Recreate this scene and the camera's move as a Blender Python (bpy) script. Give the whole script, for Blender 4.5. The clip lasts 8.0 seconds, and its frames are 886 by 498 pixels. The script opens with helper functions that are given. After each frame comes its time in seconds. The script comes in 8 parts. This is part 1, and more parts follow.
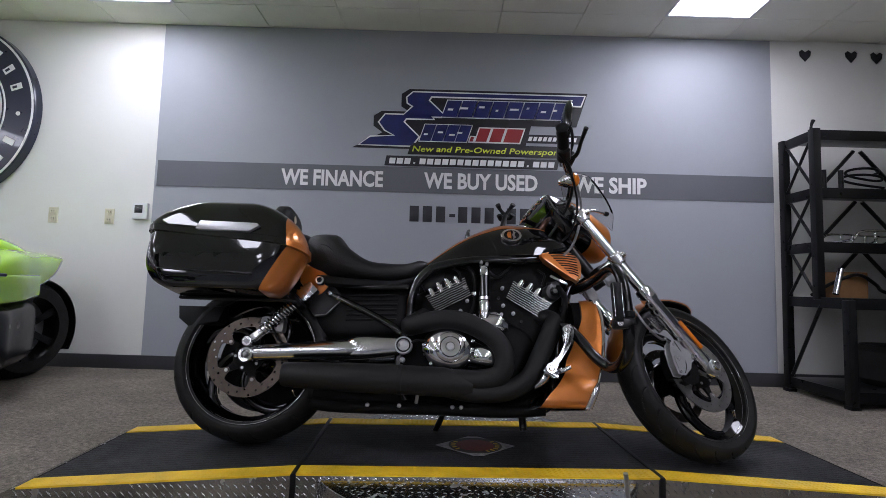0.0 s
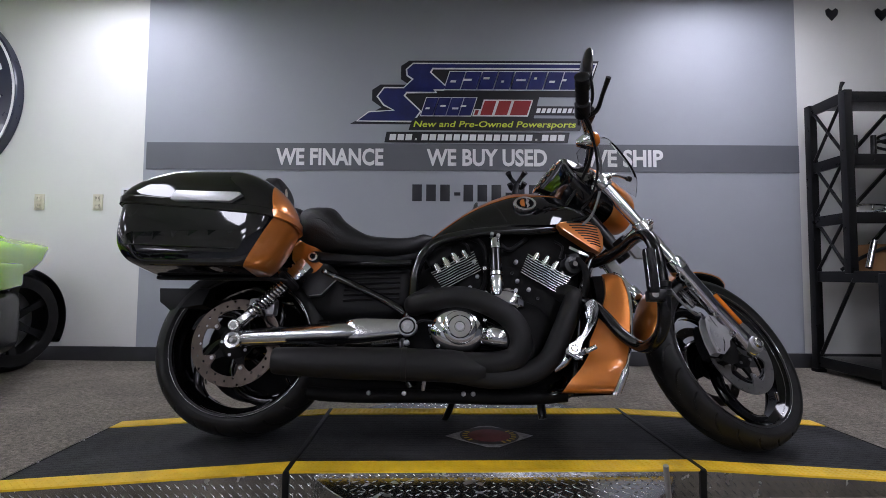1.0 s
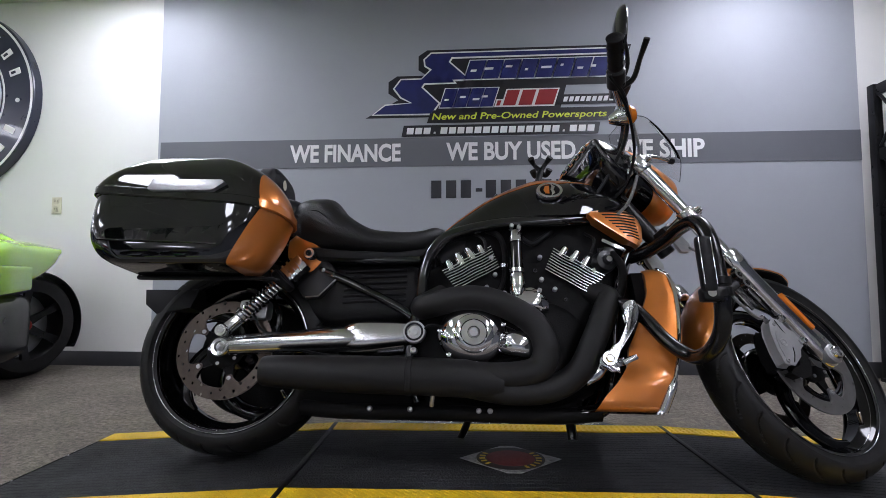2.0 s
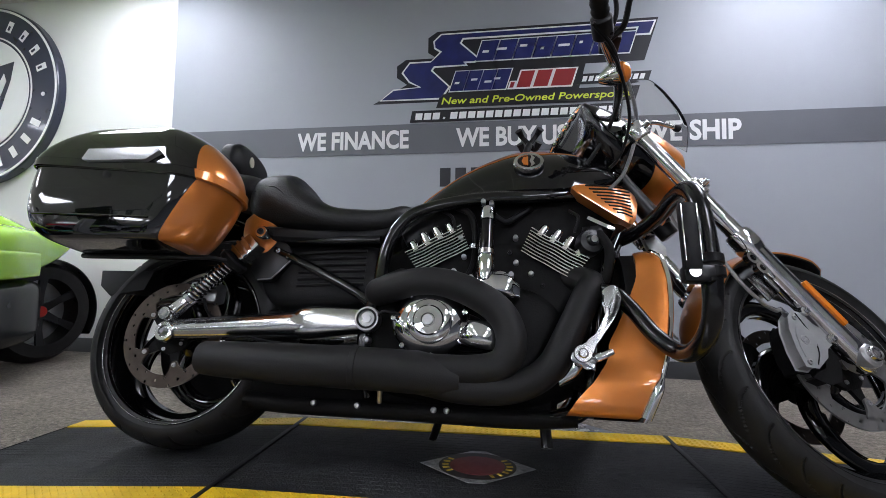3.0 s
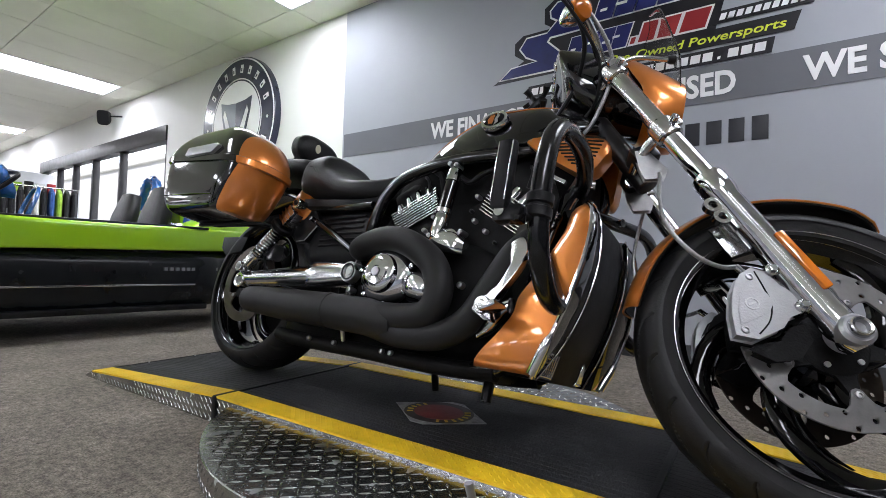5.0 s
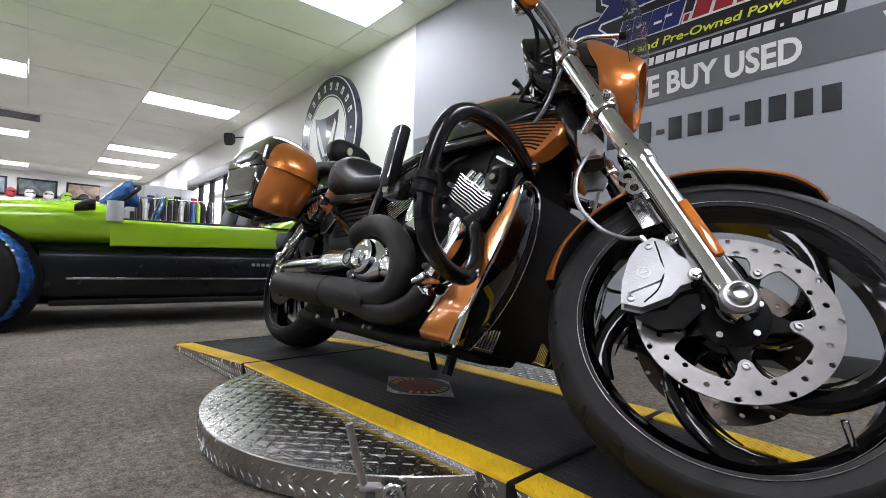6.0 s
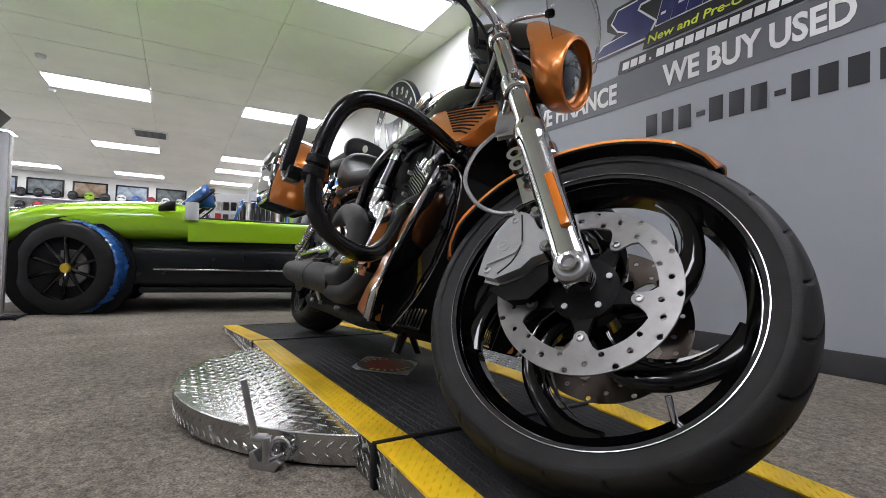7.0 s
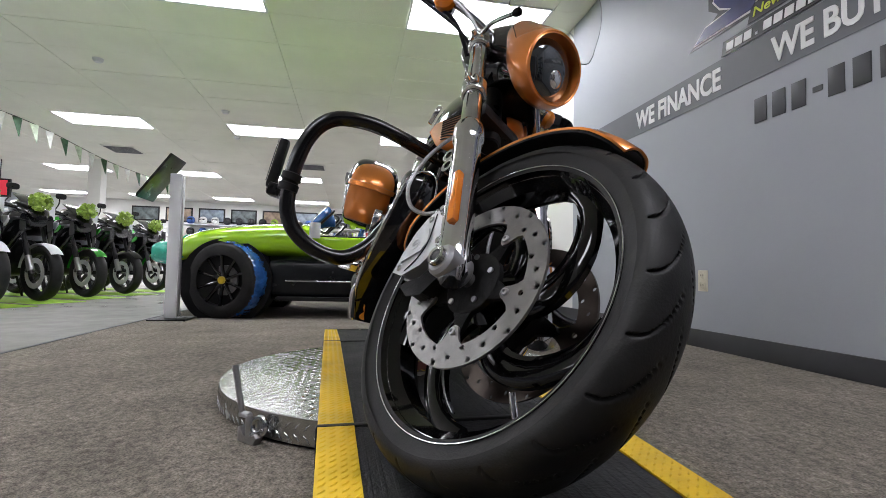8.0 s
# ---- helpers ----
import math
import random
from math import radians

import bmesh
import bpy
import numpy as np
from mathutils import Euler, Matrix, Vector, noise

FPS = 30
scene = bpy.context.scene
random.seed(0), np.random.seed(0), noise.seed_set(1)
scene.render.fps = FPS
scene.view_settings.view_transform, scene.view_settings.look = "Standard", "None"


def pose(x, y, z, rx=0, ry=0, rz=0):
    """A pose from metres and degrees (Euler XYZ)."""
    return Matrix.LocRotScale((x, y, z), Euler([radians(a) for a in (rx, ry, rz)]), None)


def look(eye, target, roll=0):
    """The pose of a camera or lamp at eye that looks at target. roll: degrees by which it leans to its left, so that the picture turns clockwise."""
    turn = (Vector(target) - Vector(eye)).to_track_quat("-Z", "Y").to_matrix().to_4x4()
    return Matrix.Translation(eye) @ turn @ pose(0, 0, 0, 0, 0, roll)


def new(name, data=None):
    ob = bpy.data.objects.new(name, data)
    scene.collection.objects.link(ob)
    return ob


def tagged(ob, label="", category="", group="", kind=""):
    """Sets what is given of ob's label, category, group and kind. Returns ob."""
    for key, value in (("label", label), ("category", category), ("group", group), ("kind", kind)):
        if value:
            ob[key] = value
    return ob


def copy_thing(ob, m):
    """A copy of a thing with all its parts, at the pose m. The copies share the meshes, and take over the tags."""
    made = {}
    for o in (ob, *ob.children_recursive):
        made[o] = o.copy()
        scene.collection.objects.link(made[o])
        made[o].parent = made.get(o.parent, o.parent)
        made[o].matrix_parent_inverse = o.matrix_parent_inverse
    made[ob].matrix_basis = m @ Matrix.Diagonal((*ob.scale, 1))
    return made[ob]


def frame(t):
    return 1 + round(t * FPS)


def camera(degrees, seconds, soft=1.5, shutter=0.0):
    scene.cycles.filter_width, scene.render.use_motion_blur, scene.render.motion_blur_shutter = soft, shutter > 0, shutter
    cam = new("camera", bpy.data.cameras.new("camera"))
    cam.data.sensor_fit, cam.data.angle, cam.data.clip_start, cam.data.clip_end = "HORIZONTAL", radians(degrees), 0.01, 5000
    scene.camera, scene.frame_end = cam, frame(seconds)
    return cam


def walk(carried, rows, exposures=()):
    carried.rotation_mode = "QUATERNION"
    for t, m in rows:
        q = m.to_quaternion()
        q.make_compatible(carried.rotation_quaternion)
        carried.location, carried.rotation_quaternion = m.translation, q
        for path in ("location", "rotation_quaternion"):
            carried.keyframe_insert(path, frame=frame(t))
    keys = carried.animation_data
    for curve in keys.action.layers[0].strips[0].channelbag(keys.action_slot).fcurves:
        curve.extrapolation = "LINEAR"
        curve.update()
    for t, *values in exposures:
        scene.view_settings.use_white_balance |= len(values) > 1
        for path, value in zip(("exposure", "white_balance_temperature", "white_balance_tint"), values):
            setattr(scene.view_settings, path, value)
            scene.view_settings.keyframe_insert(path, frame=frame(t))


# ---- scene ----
cam = camera(86.05, 8.0, soft=0.5)
# seconds, eye x y z, yaw, pitch, roll
PATH = [
    (0.0, 0.030, -0.149, 0.682, -0.04, 4.39, -1.62),
    (0.5, 0.015, -0.072, 0.658, 0.03, 3.85, -1.23),
    (1.0, 0.024, 0.040, 0.630, 0.58, 3.13, -0.48),
    (2.5, 0.147, 0.345, 0.597, 6.19, 3.77, -0.66),
    (3.0, 0.275, 0.435, 0.566, 9.11, 3.56, -0.87),
    (3.5, 0.427, 0.477, 0.539, 16.42, 2.36, 0.33),
    (4.0, 0.593, 0.508, 0.522, 23.52, 1.23, -0.44),
    (4.5, 0.760, 0.553, 0.516, 29.13, 1.30, -1.45),
    (6.0, 1.290, 0.807, 0.451, 48.94, 1.66, -1.48),
    (6.5, 1.425, 0.932, 0.438, 54.17, 1.45, -1.47),
    (7.0, 1.568, 1.111, 0.412, 60.66, 1.52, -1.68),
    (7.5, 1.664, 1.300, 0.403, 68.14, 2.07, -1.47),
    (8.0, 1.751, 1.492, 0.392, 78.98, 2.87, -1.11),
]
# the exposure rises and the white balance warms a little on the way
walk(cam, [(t, pose(x, y, z, 90 + pitch, roll, yaw)) for t, x, y, z, yaw, pitch, roll in PATH],
     [(0.0, -0.49, 5980, 22), (1.0, -0.48, 5980, 22), (2.5, -0.08, 6000, 18), (4.5, 0.06, 6080, 16), (6.5, 0.04, 6260, 18), (8.0, 0.0, 6300, 17)])

# ---- light: daylight outside, rows of ceiling troffers inside ----
world = bpy.data.worlds.new("daylight")
scene.world = world
world.use_nodes = True
wn = world.node_tree.nodes
sky = wn.new("ShaderNodeTexSky")
sky.sky_type = "NISHITA"
sky.sun_disc = False
sky.sun_elevation = radians(45)
sky.sun_rotation = radians(180)
world.node_tree.links.new(sky.outputs["Color"], wn["Background"].inputs["Color"])
wn["Background"].inputs["Strength"].default_value = 0.15
sun_data = bpy.data.lights.new("sun", "SUN")
sun_data.energy, sun_data.angle, sun_data.color = 4.5, radians(0.5), (1.0, 0.95, 0.88)
sun = new("sun", sun_data)
sun.matrix_world = look((-8, -12, 20), (-8, 8, 0))
LAMP = 19.0
scene.view_settings.exposure = 0.0


# ---- materials ----
def mat(name, col, rough=0.5, metal=0.0, var=0.1, scale=6.0, bump=0.0, bscale=80.0, coat=0.0, rvar=0.08, trans=0.0, ior=1.45, flake=0.0, spec=0.5, second=None):
    m = bpy.data.materials.new(name)
    m.use_nodes = True
    nt = m.node_tree
    b = nt.nodes["Principled BSDF"]
    tc = nt.nodes.new("ShaderNodeTexCoord")
    n1 = nt.nodes.new("ShaderNodeTexNoise")
    n1.inputs["Scale"].default_value, n1.inputs["Detail"].default_value, n1.inputs["Roughness"].default_value = scale, 6.0, 0.62
    nt.links.new(tc.outputs["Object"], n1.inputs["Vector"])
    rp = nt.nodes.new("ShaderNodeValToRGB")
    rp.color_ramp.elements[0].position, rp.color_ramp.elements[1].position = 0.3, 0.72
    lo = [max(c * (1 - var), 0) for c in col]
    hi = [min(c * (1 + var), 1) for c in (second or col)]
    rp.color_ramp.elements[0].color, rp.color_ramp.elements[1].color = (*lo, 1), (*hi, 1)
    nt.links.new(n1.outputs["Fac"], rp.inputs["Fac"])
    n2 = nt.nodes.new("ShaderNodeTexNoise")
    n2.inputs["Scale"].default_value, n2.inputs["Detail"].default_value = bscale, 4.0
    nt.links.new(tc.outputs["Object"], n2.inputs["Vector"])
    out = rp.outputs["Color"]
    if flake:
        mx = nt.nodes.new("ShaderNodeMix")
        mx.data_type, mx.blend_type = "RGBA", "MULTIPLY"
        mx.inputs["Factor"].default_value = flake
        nt.links.new(out, mx.inputs["A"])
        nt.links.new(n2.outputs["Color"], mx.inputs["B"])
        out = mx.outputs["Result"]
    nt.links.new(out, b.inputs["Base Color"])
    mr = nt.nodes.new("ShaderNodeMapRange")
    mr.inputs["To Min"].default_value, mr.inputs["To Max"].default_value = max(rough - rvar, 0.01), min(rough + rvar, 1)
    n3 = nt.nodes.new("ShaderNodeTexNoise")
    n3.inputs["Scale"].default_value, n3.inputs["Detail"].default_value = scale * 2.7, 5.0
    nt.links.new(tc.outputs["Object"], n3.inputs["Vector"])
    nt.links.new(n3.outputs["Fac"], mr.inputs["Value"])
    nt.links.new(mr.outputs["Result"], b.inputs["Roughness"])
    b.inputs["Metallic"].default_value = metal
    b.inputs["Coat Weight"].default_value, b.inputs["Coat Roughness"].default_value = coat, 0.04
    b.inputs["Transmission Weight"].default_value, b.inputs["IOR"].default_value = trans, ior
    b.inputs["Specular IOR Level"].default_value = spec
    if bump:
        bp = nt.nodes.new("ShaderNodeBump")
        bp.inputs["Strength"].default_value, bp.inputs["Distance"].default_value = bump, 0.01
        nt.links.new(n2.outputs["Fac"], bp.inputs["Height"])
        nt.links.new(bp.outputs["Normal"], b.inputs["Normal"])
    return m


def glow(name, col, strength):
    m = bpy.data.materials.new(name)
    m.use_nodes = True
    b = m.node_tree.nodes["Principled BSDF"]
    b.inputs["Base Color"].default_value = (*col, 1)
    b.inputs["Emission Color"].default_value = (*col, 1)
    b.inputs["Emission Strength"].default_value = strength
    return m


def patchy(m, scale, lo, hi):
    """Lays slow stains over a material's colour."""
    nt = m.node_tree
    bs = nt.nodes["Principled BSDF"]
    old = bs.inputs["Base Color"].links[0].from_socket
    tc, n, r, mx = (nt.nodes.new(k) for k in ("ShaderNodeTexCoord", "ShaderNodeTexNoise", "ShaderNodeMapRange", "ShaderNodeMix"))
    n.inputs["Scale"].default_value, n.inputs["Detail"].default_value = scale, 3.0
    nt.links.new(tc.outputs["Object"], n.inputs["Vector"])
    r.inputs["From Min"].default_value, r.inputs["From Max"].default_value = 0.3, 0.7
    r.inputs["To Min"].default_value, r.inputs["To Max"].default_value = lo, hi
    nt.links.new(n.outputs["Fac"], r.inputs["Value"])
    mx.data_type, mx.blend_type = "RGBA", "MULTIPLY"
    mx.inputs["Factor"].default_value = 1.0
    nt.links.new(old, mx.inputs["A"])
    nt.links.new(r.outputs["Result"], mx.inputs["B"])
    nt.links.new(mx.outputs["Result"], bs.inputs["Base Color"])


CARPET = mat("carpet", (0.105, 0.09, 0.073), 0.95, var=0.35, scale=190, bump=0.45, bscale=520, second=(0.25, 0.222, 0.185), spec=0.2)
patchy(CARPET, 6.5, 0.84, 1.14)
patchy(CARPET, 1.7, 0.8, 1.12)
patchy(CARPET, 52.0, 0.62, 1.32)
TILE = mat("polished_tile", (0.42, 0.41, 0.39), 0.2, var=0.14, scale=3, bump=0.02, bscale=30)
GREY = mat("grey_wall_paint", (0.337, 0.353, 0.386), 0.55, var=0.035, scale=1.6, bump=0.05, bscale=160)
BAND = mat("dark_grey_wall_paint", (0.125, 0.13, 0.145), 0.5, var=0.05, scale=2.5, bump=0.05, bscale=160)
WHITE = mat("white_wall_paint", (0.72, 0.715, 0.69), 0.6, var=0.03, scale=1.4, bump=0.05, bscale=160)
CEIL = mat("ceiling_tile", (0.86, 0.86, 0.785), 0.9, var=0.06, scale=1.1, bump=0.25, bscale=120)
TBAR = mat("ceiling_bar", (0.78, 0.78, 0.72), 0.5, var=0.05)
BASE = mat("charcoal_vinyl", (0.045, 0.046, 0.05), 0.45, var=0.15, scale=5)
INK_W = mat("white_vinyl", (0.8, 0.8, 0.8), 0.4, var=0.03)
INK_K = mat("black_vinyl", (0.012, 0.012, 0.016), 0.35, var=0.2)
INK_B = mat("blue_vinyl", (0.013, 0.018, 0.115), 0.35, var=0.25, scale=9)
INK_R = mat("red_vinyl", (0.3, 0.022, 0.026), 0.35, var=0.12)
INK_Y = mat("lime_vinyl", (0.62, 0.7, 0.05), 0.4, var=0.05)
INK_N = mat("charcoal_vinyl_lettering", (0.02, 0.021, 0.026), 0.4, var=0.1)
BLACK = mat("gloss_black_paint", (0.002, 0.002, 0.0025), 0.07, var=0.3, scale=4, coat=1.0, rvar=0.03, spec=0.2)
BLACK.node_tree.nodes["Principled BSDF"].inputs["Coat Roughness"].default_value = 0.012
RIMB = mat("gloss_black_wheel_paint", (0.0018, 0.0018, 0.002), 0.1, var=0.3, scale=6, coat=0.45, rvar=0.04, spec=0.15)
ORANGE = mat("copper_orange_metallic_paint", (0.62, 0.195, 0.03), 0.3, metal=0.6, var=0.12, scale=3, coat=1.0, rvar=0.04, bump=0.03, bscale=900)
CHROME = mat("chrome", (0.64, 0.64, 0.655), 0.06, metal=1.0, var=0.04, rvar=0.04)
ALU = mat("polished_aluminium", (0.55, 0.55, 0.555), 0.17, metal=1.0, var=0.1, scale=12, rvar=0.09)
CAST = mat("cast_aluminium", (0.42, 0.42, 0.42), 0.38, metal=1.0, var=0.15, scale=20, bump=0.1, bscale=300)
CALIP = mat("grey_anodised_casting", (0.36, 0.36, 0.365), 0.36, metal=0.4, var=0.12, scale=16, bump=0.08, bscale=260)
SILVER = mat("silver_painted_casting", (0.36, 0.36, 0.37), 0.33, metal=0.7, var=0.1, scale=14, bump=0.06, bscale=300)
BRAID = mat("braided_hose", (0.28, 0.28, 0.28), 0.4, metal=0.8, var=0.4, scale=300)
STEEL = mat("brushed_disc_steel", (0.2, 0.194, 0.188), 0.38, metal=0.7, var=0.14, scale=26, bump=0.05, bscale=300)
MATTE = mat("matt_black_ceramic", (0.0085, 0.0081, 0.008), 0.58, var=0.2, scale=9, bump=0.06, bscale=300, rvar=0.1, spec=0.35)
ENGINE = mat("black_engine_coat", (0.0035, 0.0034, 0.0034), 0.6, var=0.4, scale=14, bump=0.12, bscale=240, rvar=0.15, spec=0.16)
# Brown steel of the rear disc; also puts shade on the left front disc.
BROWN_SHADED = mat("browned_and_shaded_disc_steel", (0.07, 0.057, 0.048), 0.33, metal=1.0, var=0.2, scale=22, bump=0.05, bscale=300)
SATIN = mat("satin_black_metal", (0.005, 0.005, 0.0055), 0.3, var=0.3, scale=8, bump=0.05, bscale=200, spec=0.35)
PLAST = mat("black_plastic", (0.006, 0.006, 0.0065), 0.48, var=0.25, scale=10, bump=0.08, bscale=260, spec=0.22)
RUBBER = mat("tyre_rubber", (0.0118, 0.0116, 0.0116), 0.52, var=0.35, scale=14, bump=0.08, bscale=300, rvar=0.12, spec=0.28)
VINYL = mat("black_vinyl_upholstery", (0.009, 0.0088, 0.009), 0.42, var=0.2, scale=12, bump=0.18, bscale=340, spec=0.35)
AMBER = mat("amber_lens", (0.62, 0.17, 0.012), 0.15, var=0.1, coat=0.6)
LENS = mat("headlamp_glass", (0.018, 0.022, 0.026), 0.06, var=0.3, coat=1.0)
YELLOW = mat("yellow_deck_paint", (0.78, 0.5, 0.012), 0.42, var=0.14, scale=11, bump=0.1, bscale=90)
PLATE = mat("diamond_plate_aluminium", (0.5, 0.5, 0.49), 0.24, metal=1.0, var=0.16, scale=9, rvar=0.12, bump=0.08, bscale=60)
MATRUB = mat("deck_rubber", (0.0165, 0.0168, 0.0176), 0.66, var=0.4, scale=4, bump=0.4, bscale=170, rvar=0.12, spec=0.25)
GREEN = mat("lime_car_paint", (0.36, 0.66, 0.012), 0.22, var=0.04, scale=3, coat=1.0, rvar=0.03)
BLUEF = mat("blue_protective_film", (0.02, 0.1, 0.33), 0.16, var=0.5, scale=9, coat=0.8, bump=0.6, bscale=26)
PANEL = mat("white_panel", (0.72, 0.73, 0.76), 0.45, var=0.04)
PALE = mat("pale_plastic", (0.62, 0.58, 0.46), 0.4, var=0.05)
RED = mat("red_plastic", (0.42, 0.02, 0.015), 0.3, var=0.1)
TINT = mat("tinted_dark_glass", (0.02, 0.022, 0.025), 0.06, var=0.1, coat=1.0)
patchy(MATRUB, 3.2, 0.7, 1.7)
patchy(YELLOW, 7.0, 0.82, 1.06)
patchy(PLATE, 6.0, 0.72, 1.05)
patchy(TILE, 1.1, 0.9, 1.05)
TROFFER = glow("troffer_diffuser", (0.97, 0.99, 1.0), LAMP)


def clear_glass(name, tint, rough=0.02):
    m = bpy.data.materials.new(name)
    m.use_nodes = True
    b = m.node_tree.nodes["Principled BSDF"]
    b.inputs["Base Color"].default_value = (*tint, 1)
    b.inputs["Roughness"].default_value = rough
    b.inputs["Transmission Weight"].default_value = 1.0
    b.inputs["IOR"].default_value = 1.05
    return m


GLASS = clear_glass("window_glass", (0.97, 0.98, 0.98))
SHIELD = clear_glass("smoke_screen", (0.86, 0.85, 0.83))


# ---- mesh helpers ----
def finish(bm, name, smooth=35):
    bmesh.ops.recalc_face_normals(bm, faces=bm.faces)
    me = bpy.data.meshes.new(name)
    for f in bm.faces:
        f.smooth = True
    bm.to_mesh(me)
    bm.free()
    me.set_sharp_from_angle(angle=radians(smooth))
    return me


def part(name, bm, material, parent=None, label="", smooth=35, m=None, kind=""):
    """One mesh object, under a thing or a part where a parent is given."""
    if m is not None:
        bmesh.ops.transform(bm, matrix=m, verts=bm.verts)
    me = finish(bm, name, smooth)
    me.materials.append(material)
    ob = new(name, me)
    ob.parent = parent
    return tagged(ob, label, "", "", kind)


def thing(name, label, category, m=None, group="", kind=""):
    ob = new(name)
    ob.empty_display_size = 0.1
    if m is not None:
        ob.matrix_world = m
    return tagged(ob, label, category, group, kind)


def solid(name, bm, material, label, category, m=None, group="", kind="", smooth=35):
    """A thing that is one mesh."""
    ob = part(name, bm, material, None, label, smooth)
    if m is not None:
        ob.matrix_world = m
    return tagged(ob, label, category, group, kind)


def box(c, s, bevel=0.0, m=None, bm=None, seg=2):
    b = bm or bmesh.new()
    t = Matrix.Translation(c) @ Matrix.Diagonal((s[0], s[1], s[2], 1))
    if m is not None:
        t = m @ t
    r = bmesh.ops.create_cube(b, size=1.0, matrix=t)
    if bevel:
        vs = set(r["verts"])
        es = [e for e in b.edges if e.verts[0] in vs and e.verts[1] in vs]
        bmesh.ops.bevel(b, geom=es, offset=bevel, segments=seg, affect="EDGES", profile=0.6)
    return b


def smoothed(pts, n=6, closed=False):
    """Catmull-Rom through the points."""
    p = [Vector(q) for q in pts]
    out = []
    k = len(p)
    for i in range(k if closed else k - 1):
        if closed:
            a, b, c, d = p[i - 1], p[i], p[(i + 1) % k], p[(i + 2) % k]
        else:
            b, c = p[i], p[i + 1]
            a = p[i - 1] if i else b * 2 - c
            d = p[i + 2] if i + 2 < k else c * 2 - b
        for j in range(n):
            t = j / n
            out.append(0.5 * (2 * b + (c - a) * t + (2 * a - 5 * b + 4 * c - d) * t * t + (3 * b - a - 3 * c + d) * t ** 3))
    if not closed:
        out.append(p[-1])
    return out


def tube(pts, r, seg=12, n=6, bm=None, closed=False, squash=1.0, caps=True):
    """A round bar along a smooth line; r may be a list, one radius a point."""
    b = bm or bmesh.new()
    rs = r if isinstance(r, (list, tuple)) else [r] * len(pts)
    line = smoothed(pts, n, closed) if n > 1 else [Vector(q) for q in pts]
    k = len(line)
    rad = [np.interp(i / max(k - 1, 1) * (len(rs) - 1), range(len(rs)), rs) for i in range(k)]
    up, rings = None, []
    for i, p in enumerate(line):
        d = (line[(i + 1) % k] - line[i - 1]) if closed else (line[min(i + 1, k - 1)] - line[max(i - 1, 0)])
        d.normalize()
        if up is None:
            up = Vector((0, 1, 0)) if abs(d.y) < 0.9 else Vector((1, 0, 0))
        up = (up - d * up.dot(d)).normalized()
        side = d.cross(up)
        rings.append([b.verts.new(p + (up * math.cos(a) * squash + side * math.sin(a)) * rad[i]) for a in (2 * math.pi * j / seg for j in range(seg))])
    for i in range(k if closed else k - 1):
        a, c = rings[i], rings[(i + 1) % k]
        for j in range(seg):
            b.faces.new((a[j], a[(j + 1) % seg], c[(j + 1) % seg], c[j]))
    if caps and not closed:
        b.faces.new(rings[0][::-1])
        b.faces.new(rings[-1])
    return b


def lathe(profile, seg=48, m=None, bm=None, arc=(0.0, 360.0), closed=False):
    """Turns (radius, height) pairs round z. closed joins the last pair to the first. Gives the faces a map of turn and profile."""
    b = bm or bmesh.new()
    uv = b.loops.layers.uv.verify()
    full = abs(arc[1] - arc[0] - 360) < 1e-6
    cols = seg if full else seg + 1
    pr = list(profile)
    grid = []
    for i in range(cols):
        a = radians(arc[0] + (arc[1] - arc[0]) * i / seg)
        col = []
        for r, z in pr:
            v = Vector((r * math.cos(a), r * math.sin(a), z))
            col.append(b.verts.new(m @ v if m is not None else v))
        grid.append(col)
    kp = len(pr) if closed else len(pr) - 1
    for i in range(seg):
        c0, c1 = grid[i], grid[(i + 1) % cols]
        for j in range(kp):
            j2 = (j + 1) % len(pr)
            try:
                f = b.faces.new((c0[j], c1[j], c1[j2], c0[j2]))
            except ValueError:
                continue
            for lp, q in zip(f.loops, ((i, j), (i + 1, j), (i + 1, j + 1), (i, j + 1))):
                lp[uv].uv = (q[0] / seg, q[1] / kp)
    bmesh.ops.remove_doubles(b, verts=b.verts, dist=1e-6)
    return b


def disc(r, z0, z1, seg=40, m=None, bm=None, bevel=0.0):
    e = bevel
    return lathe([(0.0, z0), (r - e, z0), (r, z0 + e), (r, z1 - e), (r - e, z1), (0.0, z1)] if e else [(0.0, z0), (r, z0), (r, z1), (0.0, z1)], seg, m, bm)


def ring_loft(loops, caps=True, bm=None, closed=False):
    b = bm or bmesh.new()
    rows = [[b.verts.new(p) for p in lp] for lp in loops]
    n = len(rows[0])
    for i in range(len(rows) if closed else len(rows) - 1):
        a, c = rows[i], rows[(i + 1) % len(rows)]
        for j in range(n):
            b.faces.new((a[j], a[(j + 1) % n], c[(j + 1) % n], c[j]))
    if caps and not closed:
        b.faces.new(rows[0][::-1])
        b.faces.new(rows[-1])
    return b


def body(stations, seg=36, steps=5, bm=None, axis="x"):
    """A smooth body along x (or y): stations of place, sideways centre, height centre, half width, half height, squareness."""
    st = smoothed_rows(stations, steps)
    loops = []
    for x, yc, zc, hw, hh, ex in st:
        lp = []
        for j in range(seg):
            a = 2 * math.pi * j / seg
            c, s = math.cos(a), math.sin(a)
            y = yc + hw * math.copysign(abs(c) ** (2 / ex), c)
            z = zc + hh * math.copysign(abs(s) ** (2 / ex), s)
            lp.append((x, y, z) if axis == "x" else (y, x, z))
        loops.append(lp)
    return ring_loft(loops, bm=bm)


